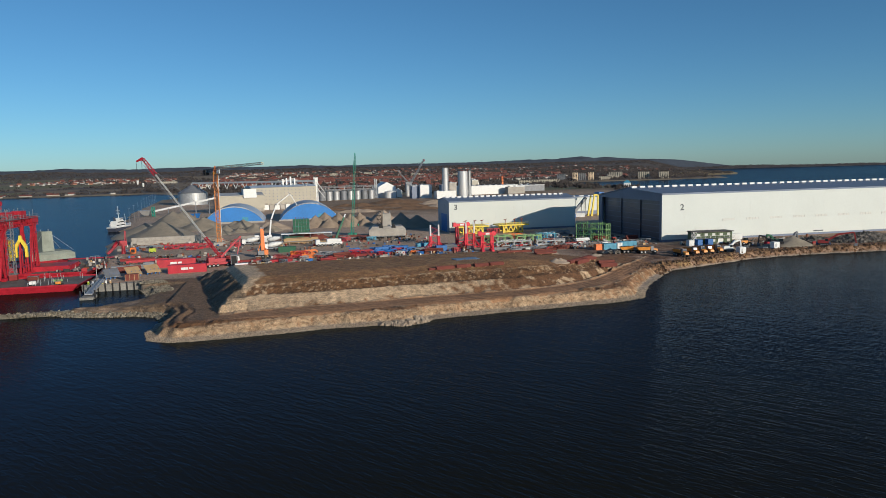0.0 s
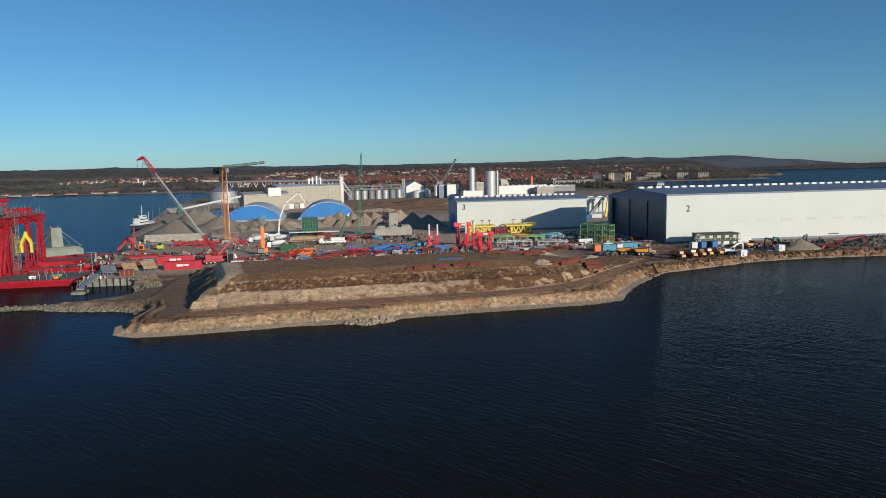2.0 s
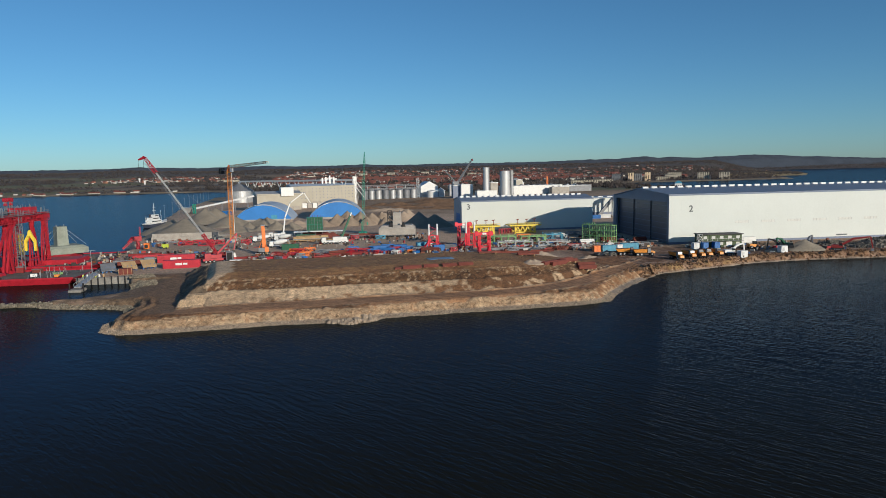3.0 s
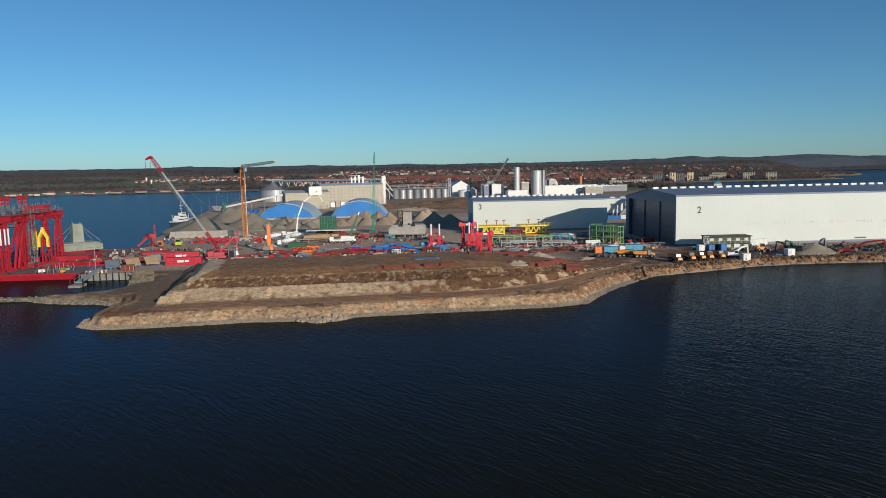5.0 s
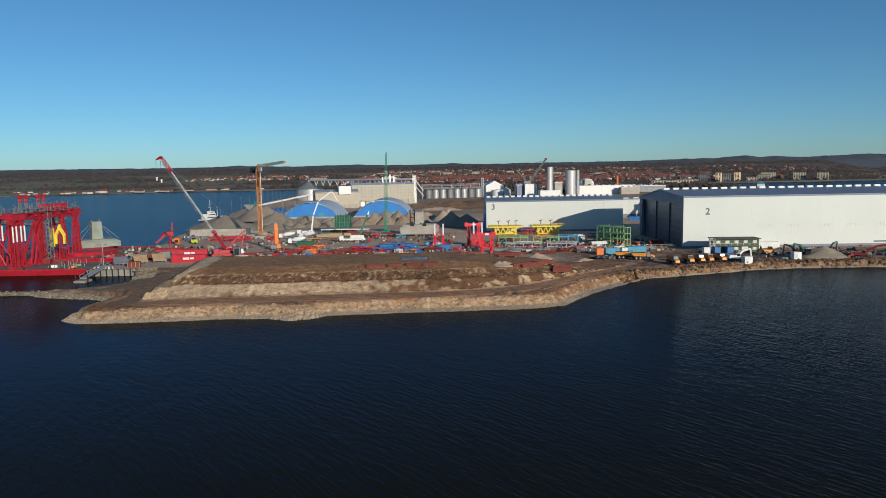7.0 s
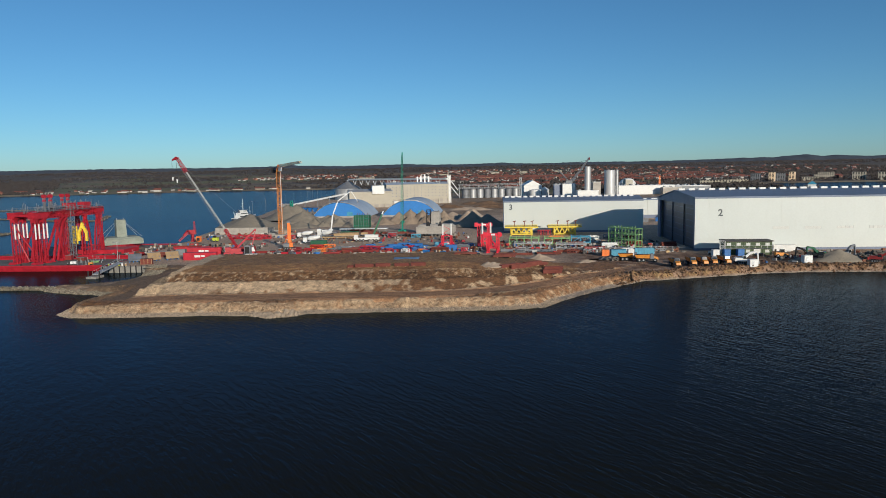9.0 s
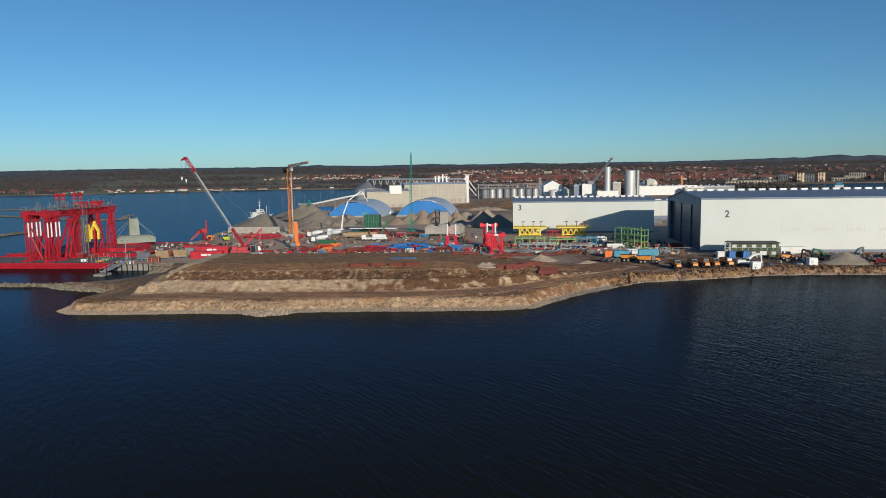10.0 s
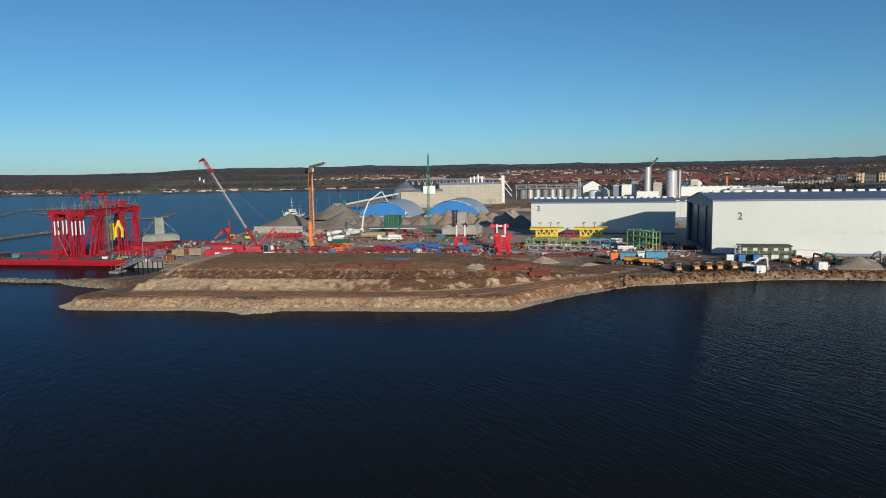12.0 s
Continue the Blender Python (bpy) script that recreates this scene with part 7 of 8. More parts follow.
def grain_store():
    t = thing("grain_store", pose(-48, 770, G, 0, 0, 15.6), "long beige concrete grain store with a roof gallery", "building")
    L, W, H = 71, 30, 22.2
    part("wall", bx(0, 0, 5.5, L, W, H), GABLETAN, t)
    part("lower_wall", bx(0.5, 0.5, -0.3, L - 0.5, W - 0.5, 5.5), CONC, t)
    for k in range(14):
        part("pier", bx(k * L / 13.2, -0.3, -0.3, k * L / 13.2 + 1.6, 0.49, 5.5), GABLETAN, t)
    one = None
    for r in range(4):
        for k in range(17):
            m = pose(2.4 + k * 4.1, -0.05, 8.6 + r * 3.4)
            if one is None:
                one = part("opening", bx(0, 0, 0, 0.9, 0.04, 0.9), NAVYMID, t, "small dark wall opening")
                one.matrix_local = m
            else:
                share(one, m, t)
    part("roof", hull(B(), [(-0.5, -0.5, H), (L + 0.5, -0.5, H), (L + 0.5, W + 0.5, H), (-0.5, W + 0.5, H)], [(-0.5, W * 0.35, H + 2.2), (L + 0.5, W * 0.35, H + 2.2), (L + 0.5, W * 0.65, H + 2.2), (-0.5, W * 0.65, H + 2.2)]), MEMBRANE, t)
    inv = t.matrix_world.inverted()
    ga, gb = inv @ Vector((-127, 942, 28.6)), inv @ Vector((20, 775, 29.2))
    part("gallery", rod(B(), ga + Vector((0, 0, 1)), gb + Vector((0, 0, 1)), 2.0), WHITE, t, "white conveyor gallery")
    for k in range(1, 13):
        q = ga.lerp(gb, k / 13)
        for s in (-1, 1):
            part("gallery_strut", rod(B(), q + Vector((0, 0, -6.5)), q + (gb - ga).normalized() * s * 4.5 + Vector((0, 0, 0.2)), 0.7), WHITE, t)
    for x, z in ((40, 3.4), (44.5, 5), (36, 2.4), (49, 3.0)):
        part("elevator_head", bx(x, 8, H + 2, x + 1.5, 10, H + 6 + z), STEEL, t)
        part("head_platform", lattice(B(), (x - 1.5, 9, H + 5 + z * 0.6), (x + 4, 9, H + 5 + z * 0.6), 1.4, None, 0.2, 0.12), STEEL, t)
    part("elevator_tower", lattice(B(), (L + 2, 6, 0), (L + 2, 6, H + 9.5), 3.4, None, 0.5, 0.3, 0.9), STEEL, t)
    part("elevator_shaft", bx(L + 1.2, 5, 0, L + 3.0, 7, H + 9), TANKST, t)
    for z0, z1 in ((14, 27), (8, 20)):
        part("spout", rod(B(), (L + 3, 6, z1), (L + 13, 8, z0), 0.9), STEEL, t)
    return t


grain_store()
gs = thing("storage_block", pose(-76, 702, G, 0, 0, 16), "plain beige storage block with a white lift housing", "building")
part("wall", bx(0, 0, 3.5, 44, 26, 16.5), GABLETAN, gs)
part("lower_wall", bx(0.4, 0.4, -0.3, 43.6, 25.6, 3.5), CONC, gs)
part("roof", hull(B(), [(-0.5, -0.5, 15.5), (44.5, -0.5, 15.5), (44.5, 26.5, 15.5), (-0.5, 26.5, 15.5)], [(-0.5, 11, 19), (44.5, 11, 19), (44.5, 15, 19), (-0.5, 15, 19)]), STEEL, gs)
part("lift_housing", bx(23.5, -2, 14, 36, 6, 22.6), WHITE, gs, "white lift housing")
for k in range(8):
    part("pier", bx(k * 6, -0.4, -0.3, k * 6 + 1.2, 0.39, 3.5), GABLETAN, gs)

fs = thing("field_shed", pose(-40, 735, G, 0, 0, 14), "row of pale loading bays under the grain store", "shed")
for k in range(6):
    part("bay", bx(k * 5.5, 0, 0, k * 5.5 + 4.8, 6, 5), WHITE if k % 2 else CONC, fs)

rs = thing("round_silo", pose(-128, 944, G), "wide round steel silo with a conical roof", "silo")
part("shell", rod(B(), (0, 0, 0), (0, 0, 15), 36, 36, 40), STEEL, rs)
part("cone_roof", rod(B(), (0, 0, 15), (0, 0, 25.2), 37, 3, 40), GREYST, rs, "dark grey conical roof")
part("roof_hatch", rod(B(), (0, 0, 25), (0, 0, 27), 3.5, 3.5, 12), WHITE, rs)

cv = thing("conveyor", pose(-137, 694, G), "long pale sloping conveyor gallery on trestles", "conveyor")
part("gallery", rod(B(), (0, 0, 4.0), (58, 12, 15), 1.7), STEEL, cv)
for k in range(5):
    x = 4 + k * 12
    for s in (-1.2, 1.2):
        part("trestle_leg", rod(B(), (x, x * 0.2 + s * 2, -0.2), (x, x * 0.2 + s * 0.5, 4 + x * 0.19), 0.4), GREYST, cv)
part("hopper", hull(B(), [(-5, -2, 1), (-1, -2, 1), (-1, 2, 1), (-5, 2, 1)], [(-9, -5, 6), (2, -5, 6), (2, 5, 6), (-9, 5, 6)]), STEEL, cv)
part("green_tower", lattice(B(), (4, -5, 0), (4, -5, 9), 2.2, None, 0.5, 0.3), TEAL, cv, "green hopper tower")
for i in range(3):
    bc = thing("blue_feed_bin", pose(-92 + i * 4.5, 590, G), "blue feed bin on legs", "bin", "feed bins")
    part("bin_body", hull(B(), [(-1, -1, 3), (1, -1, 3), (1, 1, 3), (-1, 1, 3)], [(-2, -2, 6.5), (2, -2, 6.5), (2, 2, 6.5), (-2, 2, 6.5)]), BLUE, bc)
    for sx in (-1, 1):
        for sy in (-1, 1):
            part("leg", rod(B(), (sx * 1.6, sy * 1.6, 0), (sx * 1.2, sy * 1.2, 4), 0.3), GREYST, bc)

lamp = None
for i in range(11):
    x, y = -128 - i * 7.2, 560 + i * 55
    if lamp is None:
        lamp = thing("street_lamp", pose(x, y, G - 0.2), "tall slim grey quay lamp mast", "street lamp", "quay lamp masts")
        part("pole", rod(B(), (0, 0, 0), (0, 0, 14), 0.26, 0.16, 6), GREYST, lamp)
        part("lamp_head", bx(-0.7, -0.25, 13.85, 0.7, 0.25, 14.1), GREYST, lamp)
    else:
        copy_thing(lamp, pose(x, y, G - 0.2))


def cyl_tank(name, x, y, r, h, mat, label, cone=0.0, group=""):
    t = thing(name, pose(x, y, G), label, name.split("_")[-1], group)
    part("shell", rod(B(), (0, 0, 0), (0, 0, h), 2 * r, 2 * r, 28), mat, t, "" if cone else "")
    part("cap", rod(B(), (0, 0, h), (0, 0, h + max(cone, 0.6)), 2 * r + 0.3, 0.8 if cone else 2 * r - 0.4, 28), mat, t)
    part("ladder", lattice(B(), (r + 0.3, -r * 0.3, 0), (r + 0.3, -r * 0.3, h), 0.7, None, 0.2, 0.14, 1.4), GREYST, t)
    for z in (h * 0.35, h * 0.7):
        part("hoop", rod(B(), (0, 0, z), (0, 0, z + 0.3), 2 * r + 0.25, 2 * r + 0.25, 28), mat, t)
    return t


for i in range(8):
    cyl_tank("steel_silo", 34 + i * 9.6, 928 + i * 3.0, 4.3, 11.5, STEEL if i % 3 else GREYST, "upright steel grain silo with a conical top", 2.0, "grain silos")
sg = thing("silo_gallery", pose(24, 922, G), "steel gallery bridge above the grain silos", "gallery")
part("bridge", lattice(B(), (0, 4, 17.5), (88, 32, 17.5), 2.2, None, 0.35, 0.2, 1.0), GREYST, sg)
part("bridge_floor", lattice(B(), (0, -1, 13.6), (84, 25, 13.6), 1.5, None, 0.35, 0.2, 1.0), GREYST, sg)
for k in range(7):
    part("support", rod(B(), (2 + k * 13, 4 + k * 4.2, 0), (2 + k * 13, 4 + k * 4.2, 17.5), 0.7), STEEL, sg)
part("elevator_tower", lattice(B(), (84, 28, 0), (84, 28, 26), 3.0, None, 0.5, 0.3), STEEL, sg)


def gable_house(name, x, y, rz, L, W, H, roof_h, wall, roof, label, category="house", group=""):
    t = thing(name, pose(x, y, max(G, z_at(x, y)) - 0.3, 0, 0, rz), label, category, group)
    part("wall", hull(B(), [(0, 0, 0), (L, 0, 0), (L, W, 0), (0, W, 0)], [(0, 0, H), (L, 0, H), (L, W, H), (0, W, H)]), wall, t)
    b = B()
    ring0 = [(-0.4, -0.5, H), (-0.4, W + 0.5, H), (-0.4, W / 2, H + roof_h)]
    hull(b, ring0, [(L + 0.4, p[1], p[2]) for p in ring0])
    part("roof", b, roof, t)
    return t


gable_house("white_silo_house", 138, 966, 97, 30, 25, 15.0, 7.0, WHITE, WHITE, "white gabled grain handling building", "building")
gable_house("small_white_shed", 92, 955, 80, 12, 12, 8.0, 4.0, WHITE, WHITE, "small white gabled shed", "shed")
gable_house("white_shed", 146, 960, 80, 16, 12, 8.5, 4.5, WHITE, WHITE, "white gabled shed behind the hall", "shed")
cyl_tank("white_tank", 128, 950, 8.0, 9.0, WHITE, "low white round tank", 1.2)
for i in range(5):
    cyl_tank("slim_silo", 158 + i * 6.5, 985 + (i % 2) * 5, 2.6, 15.5, STEEL, "slim steel silo behind the hall", 1.5, "slim silos")
cyl_tank("chimney_stack", 189, 880, 3.6, 38.5, TANKST, "tall pale steel chimney stack", 0)
cyl_tank("storage_silo", 222, 917, 6.6, 33.6, TANKST, "tall pale steel storage silo", 0)
cyl_tank("slim_tower", 231.5, 917, 1.6, 34.0, STEEL, "slim steel stair tower beside the silo", 0)
for x0, y0, L, W, H, mat, lab in ((176, 872, 26, 12, 9, WHITE, "white plant block at the foot of the stack"), (160, 900, 16, 12, 17, WHITE, "white tower block of the plant"), (150, 905, 9, 10, 16, NAVYMID, "dark blue block of the plant"), (197, 890, 10, 10, 19, CONC, "plain grey concrete plant block"),
                                  (233, 968, 88, 26, 12, WHITE, "long white flat-roofed plant hall"), (300, 958, 26, 10, 9.5, CONC, "low beige concrete plant annex"), (258, 1000, 10, 12, 20, GABLETAN, "tall beige concrete plant block"), (214, 1010, 8, 12, 14, NAVYMID, "dark blue clad plant annex"), (330, 1040, 60, 24, 9, GREYST, "low grey steel warehouse hall")):
    t = thing("plant_building", pose(x0, y0, G, 0, 0, 6), lab, "building", "plant buildings")
    part("wall", bx(0, 0, -0.3, L, W, H), mat, t)
    part("roof", bx(-0.3, -0.3, H, L + 0.3, W + 0.3, H + 0.6), STEEL if mat is not WHITE else WHITE, t)
    for k in range(max(1, int(L / 9))):
        part("roof_unit", bx(2 + k * 9, W * 0.3, H + 0.6, 4.5 + k * 9, W * 0.6, H + 2.0), GREYST, t)
dm = thing("white_dome", pose(268, 1040, G), "white domed storage building", "dome")
part("drum", rod(B(), (0, 0, 0), (0, 0, 13), 24, 24, 30), WHITE, dm)
b = B()
bmesh.ops.create_uvsphere(b, u_segments=30, v_segments=12, radius=12)
for vv in b.verts:
    vv.co.z = max(0, vv.co.z) * 0.75 + 13
part("dome_shell", b, WHITE, dm, smooth=True)
part("blue_panel", rod(B(), (-9, 4, 0), (-9, 4, 16), 18, 18, 20), NAVYMID, dm, "blue side drum")
for i in range(5):
    tt = thing("peaked_tent", pose(326 + i * 13.5, 1080 + i * 4, G), "white peaked canopy tent", "tent", "peaked tents")
    part("canopy", rod(B(), (0, 0, 7.5), (0, 0, 11), 13, 0.6, 4), WHITE, tt)
    part("tent_wall", rod(B(), (0, 0, 0), (0, 0, 7.5), 11, 12.6, 4), MEMBRANE, tt)

pv = thing("pavilion", pose(527, 1046, G, 0, 0, -25), "small white pavilion with a teal roof by the water", "building")
part("wall", bx(0, 0, -0.3, 11, 9, 8.5), WHITE, pv)
part("roof", hull(B(), [(-0.6, -0.6, 8.5), (11.6, -0.6, 8.5), (11.6, 9.6, 8.5), (-0.6, 9.6, 8.5)], [(4.0, 3.4, 12.6), (7.0, 3.4, 12.6), (7.0, 5.6, 12.6), (4.0, 5.6, 12.6)]), LIGHTBLUE, pv, "teal hipped roof")
for k in range(3):
    part("window", bx(1.2 + k * 3.3, -0.08, 2.0, 3.2 + k * 3.3, -0.003, 5.5), GLASS, pv)

hc = thing("harbour_crane", pose(202, 1218, G), "grey-red slewing harbour crane seen far off", "crane")
part("pedestal", rod(B(), (0, 0, 0), (0, 0, 10), 6, 5), GREYST, hc)
part("machine_house", bx(-6, -4, 10, 5, 4, 17), GREYST, hc)
part("boom", lattice(B(), (2, 0, 12), (44, 80, 55), 3.0, 1.6, 0.5, 0.3, 1.0), GREYST, hc)
part("mast", lattice(B(), (-2, 0, 17), (-20, -10, 36), 2.0, 1.0, 0.4, 0.25, 1.0), GREYST, hc)
part("boom_head", rod(B(), (44, 80, 55), (46, 83, 57), 4, 1), RED, hc)
part("tie_rope", rod(B(), (-20, -10, 40), (42, 76, 53), 0.35), BLACK, hc)
oc2 = thing("orange_harbour_mast", pose(305, 1000, G), "slim orange lattice mast far behind the hall", "mast")
part("mast", lattice(B(), (0, 0, 0), (0, 0, 25), 2.0, 1.4, 0.6, 0.35), ORANGE, oc2)
part("mast_base", bx(-2, -2, -0.2, 2, 2, 1), CONC, oc2)

# a small ship at the quay
sh = thing("cargo_ship", pose(-134.5, 556, 0, 0, 0, 74), "small white and dark blue coaster moored at the quay", "ship")
part("hull", hull(B(), [(-11, -2.4, -1), (10, -2.4, -1), (14, 0, -1), (10, 2.4, -1), (-11, 2.4, -1)], [(-12, -3.4, 2.6), (10.5, -3.4, 2.8), (17, 0, 4.2), (10.5, 3.4, 2.8), (-12, 3.4, 2.6)]), NAVY, sh)
part("bulwark", hull(B(), [(-12, -3.4, 2.6), (10.5, -3.4, 2.8), (17, 0, 4.2), (10.5, 3.4, 2.8), (-12, 3.4, 2.6)], [(-12.1, -3.45, 3.2), (10.6, -3.45, 3.5), (17.3, 0, 5.0), (10.6, 3.45, 3.5), (-12.1, 3.45, 3.2)]), WHITE, sh, "white bulwark")
for k, (xa, xb, w, za, zb) in enumerate(((-9, 4, 2.7, 3.2, 5.4), (-7, 3, 2.4, 5.4, 7.4), (-3, 2.4, 2.0, 7.4, 9.4))):
    deck = part("deckhouse", bx(xa, -w, za, xb, w, zb), WHITE, sh)
    part("window_band", bx(xa + 0.4, -w - 0.04, za + 0.9, xb - 0.4, -w - 0.003, za + 1.5), GLASS, deck)
part("funnel", rod(B(), (-6, 0, 7.4), (-6.4, 0, 10.2), 1.8, 1.4, 10), NAVY, sh)
part("mast", rod(B(), (-0.5, 0, 9.4), (-0.5, 0, 18.5), 0.45, 0.2, 6), WHITE, sh)
for z in (12.5, 15.0):
    part("crosstree", rod(B(), (-0.5, -1.6, z), (-0.5, 1.6, z), 0.16), WHITE, sh)
part("fore_mast", rod(B(), (9, 0, 3.4), (9, 0, 12), 0.4, 0.2, 6), WHITE, sh)
part("derrick", rod(B(), (8.6, 0, 4), (4.5, 0, 9), 0.35, 0.25, 6), GREYST, sh)
part("stern_crane", rod(B(), (-10.5, 0, 3.2), (-13, 0, 8.5), 0.5, 0.3, 6), WHITE, sh)


# ---- the town and the opposite shore ----
def apartments(x, y, rz, L, W, fl, label):
    t = thing("apartment_block", pose(x, y, max(2.0, z_at(x, y)), 0, 0, rz), label, "apartment block", "apartment blocks")
    H, lab_dark = fl * 3.0, label.startswith("dark")
    part("wall", bx(0, 0, -1, L, W, H), GREYST if lab_dark else CREAM if fl == 7 else GABLETAN, t)
    part("roof", bx(-0.4, -0.4, H, L + 0.4, W + 0.4, H + 0.8), ROOFDARK, t)
    n = max(1, int(L / 5))
    one = None
    for f in range(fl):
        for k in range(n):
            m = pose(1.2 + k * (L - 1) / n, -0.08, 0.8 + f * 3.0)
            if one is None:
                one = part("window", bx(0, 0, 0, L / n * 0.55, 0.06, 1.7), GLASS, t)
                one.matrix_local = m
            else:
                share(one, m, t)
    part("balcony_wall", bx(-0.9, W * 0.2, 0, -0.02, W * 0.8, H - 1), GREYST, t)
    return t


for x, y, rz, L, W, fl, lab in ((676, 1692, -24, 20, 30, 6, "dark-windowed apartment block by the water"), (708, 1668, -24, 13, 26, 7, "pale seven-storey apartment block by the water"), (730, 1700, -24, 26, 20, 6, "dark-windowed apartment block by the water"),
                                (762, 1690, -26, 13, 24, 7, "pale seven-storey apartment block by the water"), (792, 1690, -20, 34, 14, 3, "low white flat-roofed block by the water"), (900, 1850, -24, 36, 18, 5, "long white apartment block by the water"),
                                (916, 1712, -28, 28, 20, 6, "white six-storey apartment block by the water"), (952, 1668, -28, 24, 20, 6, "white six-storey apartment block by the water"), (850, 1760, -20, 30, 16, 4, "long white apartment block by the water")):
    apartments(x, y, rz, L, W, fl, lab)
for i in range(16):
    apartments(498 + i * 7.6, 1478 + i * 4, -16, 5.8, 12, 3, "narrow white terrace house by the harbour")

random.seed(77)
HOUSEWALL = M("weathered_white_render", (0.43, 0.42, 0.39), 0.8, 0, 0.15, 0.3)
kinds = []
for wall, roof, lab in ((HOUSEWALL, ROOFRED, "small white house with a red tiled roof"), (BRICK, ROOFRED, "small brick house with a red tiled roof"), (HOUSEWALL, ROOFDARK, "small white house with a dark roof"), (GABLETAN, ROOFRED, "small beige house with a red tiled roof")):
    kinds.append((wall, roof, lab))


def town(n, xr, yr, size, weights, group):
    made = {}
    for i in range(n):
        k = random.choices(range(4), weights)[0]
        for _ in range(30):
            x, y = random.uniform(*xr), random.uniform(*yr)
            if inside(SHORE, np.array([x]), np.array([y]))[0] > 12:
                break
        s = random.uniform(*size)
        m = pose(x, y, max(1.0, z_at(x, y)) - 0.5, 0, 0, random.uniform(-40, 40))
        if k not in made:
            w, r, lab = kinds[k]
            h = thing("house", m, lab, "house", group)
            part("wall", bx(-8, -5, 0, 8, 5, 5.0), w, h)
            b = B()
            hull(b, [(-8.5, -5.6, 5), (-8.5, 5.6, 5), (-8.5, 0, 9.5)], [(8.5, -5.6, 5), (8.5, 5.6, 5), (8.5, 0, 9.5)])
            part("roof", b, r, h)
            made[k] = h
        else:
            c = copy_thing(made[k], m @ Matrix.Diagonal((1, 1, 1, 1)))
            c.scale = (s, s, s)


town(75, (-1250, -330), (1470, 1720), (0.45, 0.75), (6, 1, 4, 1), "houses on the opposite shore")
town(70, (0, 420), (1350, 1850), (0.6, 1.0), (4, 4, 2, 2), "houses near the harbour")
town(170, (-250, 1000), (1850, 2700), (0.7, 1.0), (4, 5, 2, 2), "houses of the town")


def far_houses(n, areas, seed):
    """The more distant houses, too small to pick apart, as one mesh with walls and roofs."""
    rs_ = np.random.RandomState(seed)
    verts, faces, mats = [], [], []
    for (xa, xb, ya, yb), k in zip(areas, n):
        x, y = rs_.uniform(xa, xb, k), rs_.uniform(ya, yb, k)
        z, d = ground_heights(x, y)[:2]
        for px, py, pz, dd in zip(x, y, z, d):
            if dd < 30:
                continue
            s, a, w = rs_.uniform(0.55, 0.95), rs_.uniform(-0.8, 0.8), rs_.randint(3)
            ca, sa = math.cos(a) * s, math.sin(a) * s
            b = len(verts)
            for qx, qy, qz in ((-8, -5, -2), (8, -5, -2), (8, 5, -2), (-8, 5, -2), (-8, -5, 5), (8, -5, 5), (8, 5, 5), (-8, 5, 5), (-8, 0, 9), (8, 0, 9)):
                verts.append((px + qx * ca - qy * sa, py + qx * sa + qy * ca, pz + qz * s))
            for f in ((0, 1, 5, 4), (1, 2, 6, 9, 5), (2, 3, 7, 6), (3, 0, 4, 8, 7)):
                faces.append([b + i for i in f])
                mats.append(0 if w else 1)
            for f in ((4, 5, 9, 8), (6, 7, 8, 9)):
                faces.append([b + i for i in f])
                mats.append(2 if w != 1 or rs_.rand() < 0.5 else 3)
    me = bpy.data.meshes.new("far_houses")
    me.from_pydata(verts, [], faces)
    for m_ in (HOUSEWALL, BRICK, ROOFRED, ROOFDARK):
        me.materials.append(m_)
    me.polygons.foreach_set("material_index", mats)
    return tagged(new("far_houses", me), "distant small houses with red and dark roofs", "houses", kind="stuff")


far_houses((800, 420, 120, 60, 110), ((-250, 800, 1900, 2600), (-250, 1000, 2600, 3700), (-900, -380, 2500, 2900), (-1900, -1200, 1450, 1700), (900, 1700, 2300, 3600)), 6)
# long red-roofed rows and large pale blocks
for i in range(12):
    gable_house("terrace_row", 20 + (i % 6) * 62 + (i // 6) * 30, 2280 + (i // 6) * 70, 6, 40, 11, 6, 4.5, BRICK, ROOFRED, "long brick terrace with a red tiled roof", "house", "terraces of the town")
for i in range(4):
    gable_house("shore_terrace", -520 - i * 48, 1690 - i * 24, -12 - 2 * i, 24, 8, 2.8, 2.8, GABLETAN, ROOFRED, "long beige shore terrace with a red roof", "house", "shore terraces")
for x, y, L, H in ((60, 2900, 34, 12), (180, 2950, 30, 15), (-150, 2800, 40, 8), (330, 3000, 32, 12), (-30, 2700, 28, 9), (480, 2700, 34, 10), (600, 2500, 40, 9), (250, 2400, 26, 9), (-420, 2500, 60, 6)):
    t = thing("town_block", pose(x, y, max(2, z_at(x, y)), 0, 0, random.uniform(-15, 15)), "pale flat-roofed town building", "building", "town buildings")
    part("wall", bx(0, 0, -2, L, 16, H), GABLETAN, t)
    part("roof", bx(-0.5, -0.5, H, L + 0.5, 16.5, H + 0.8), ROOFDARK, t)
    one = None
    for f in range(int(H / 3)):
        for k in range(int(L / 5)):
            m = pose(1.5 + k * 5, -0.1, 1.0 + f * 3)
            if one is None:
                one = part("window", bx(0, 0, 0, 2.4, 0.08, 1.5), GLASS, t)
                one.matrix_local = m
            else:
                share(one, m, t)


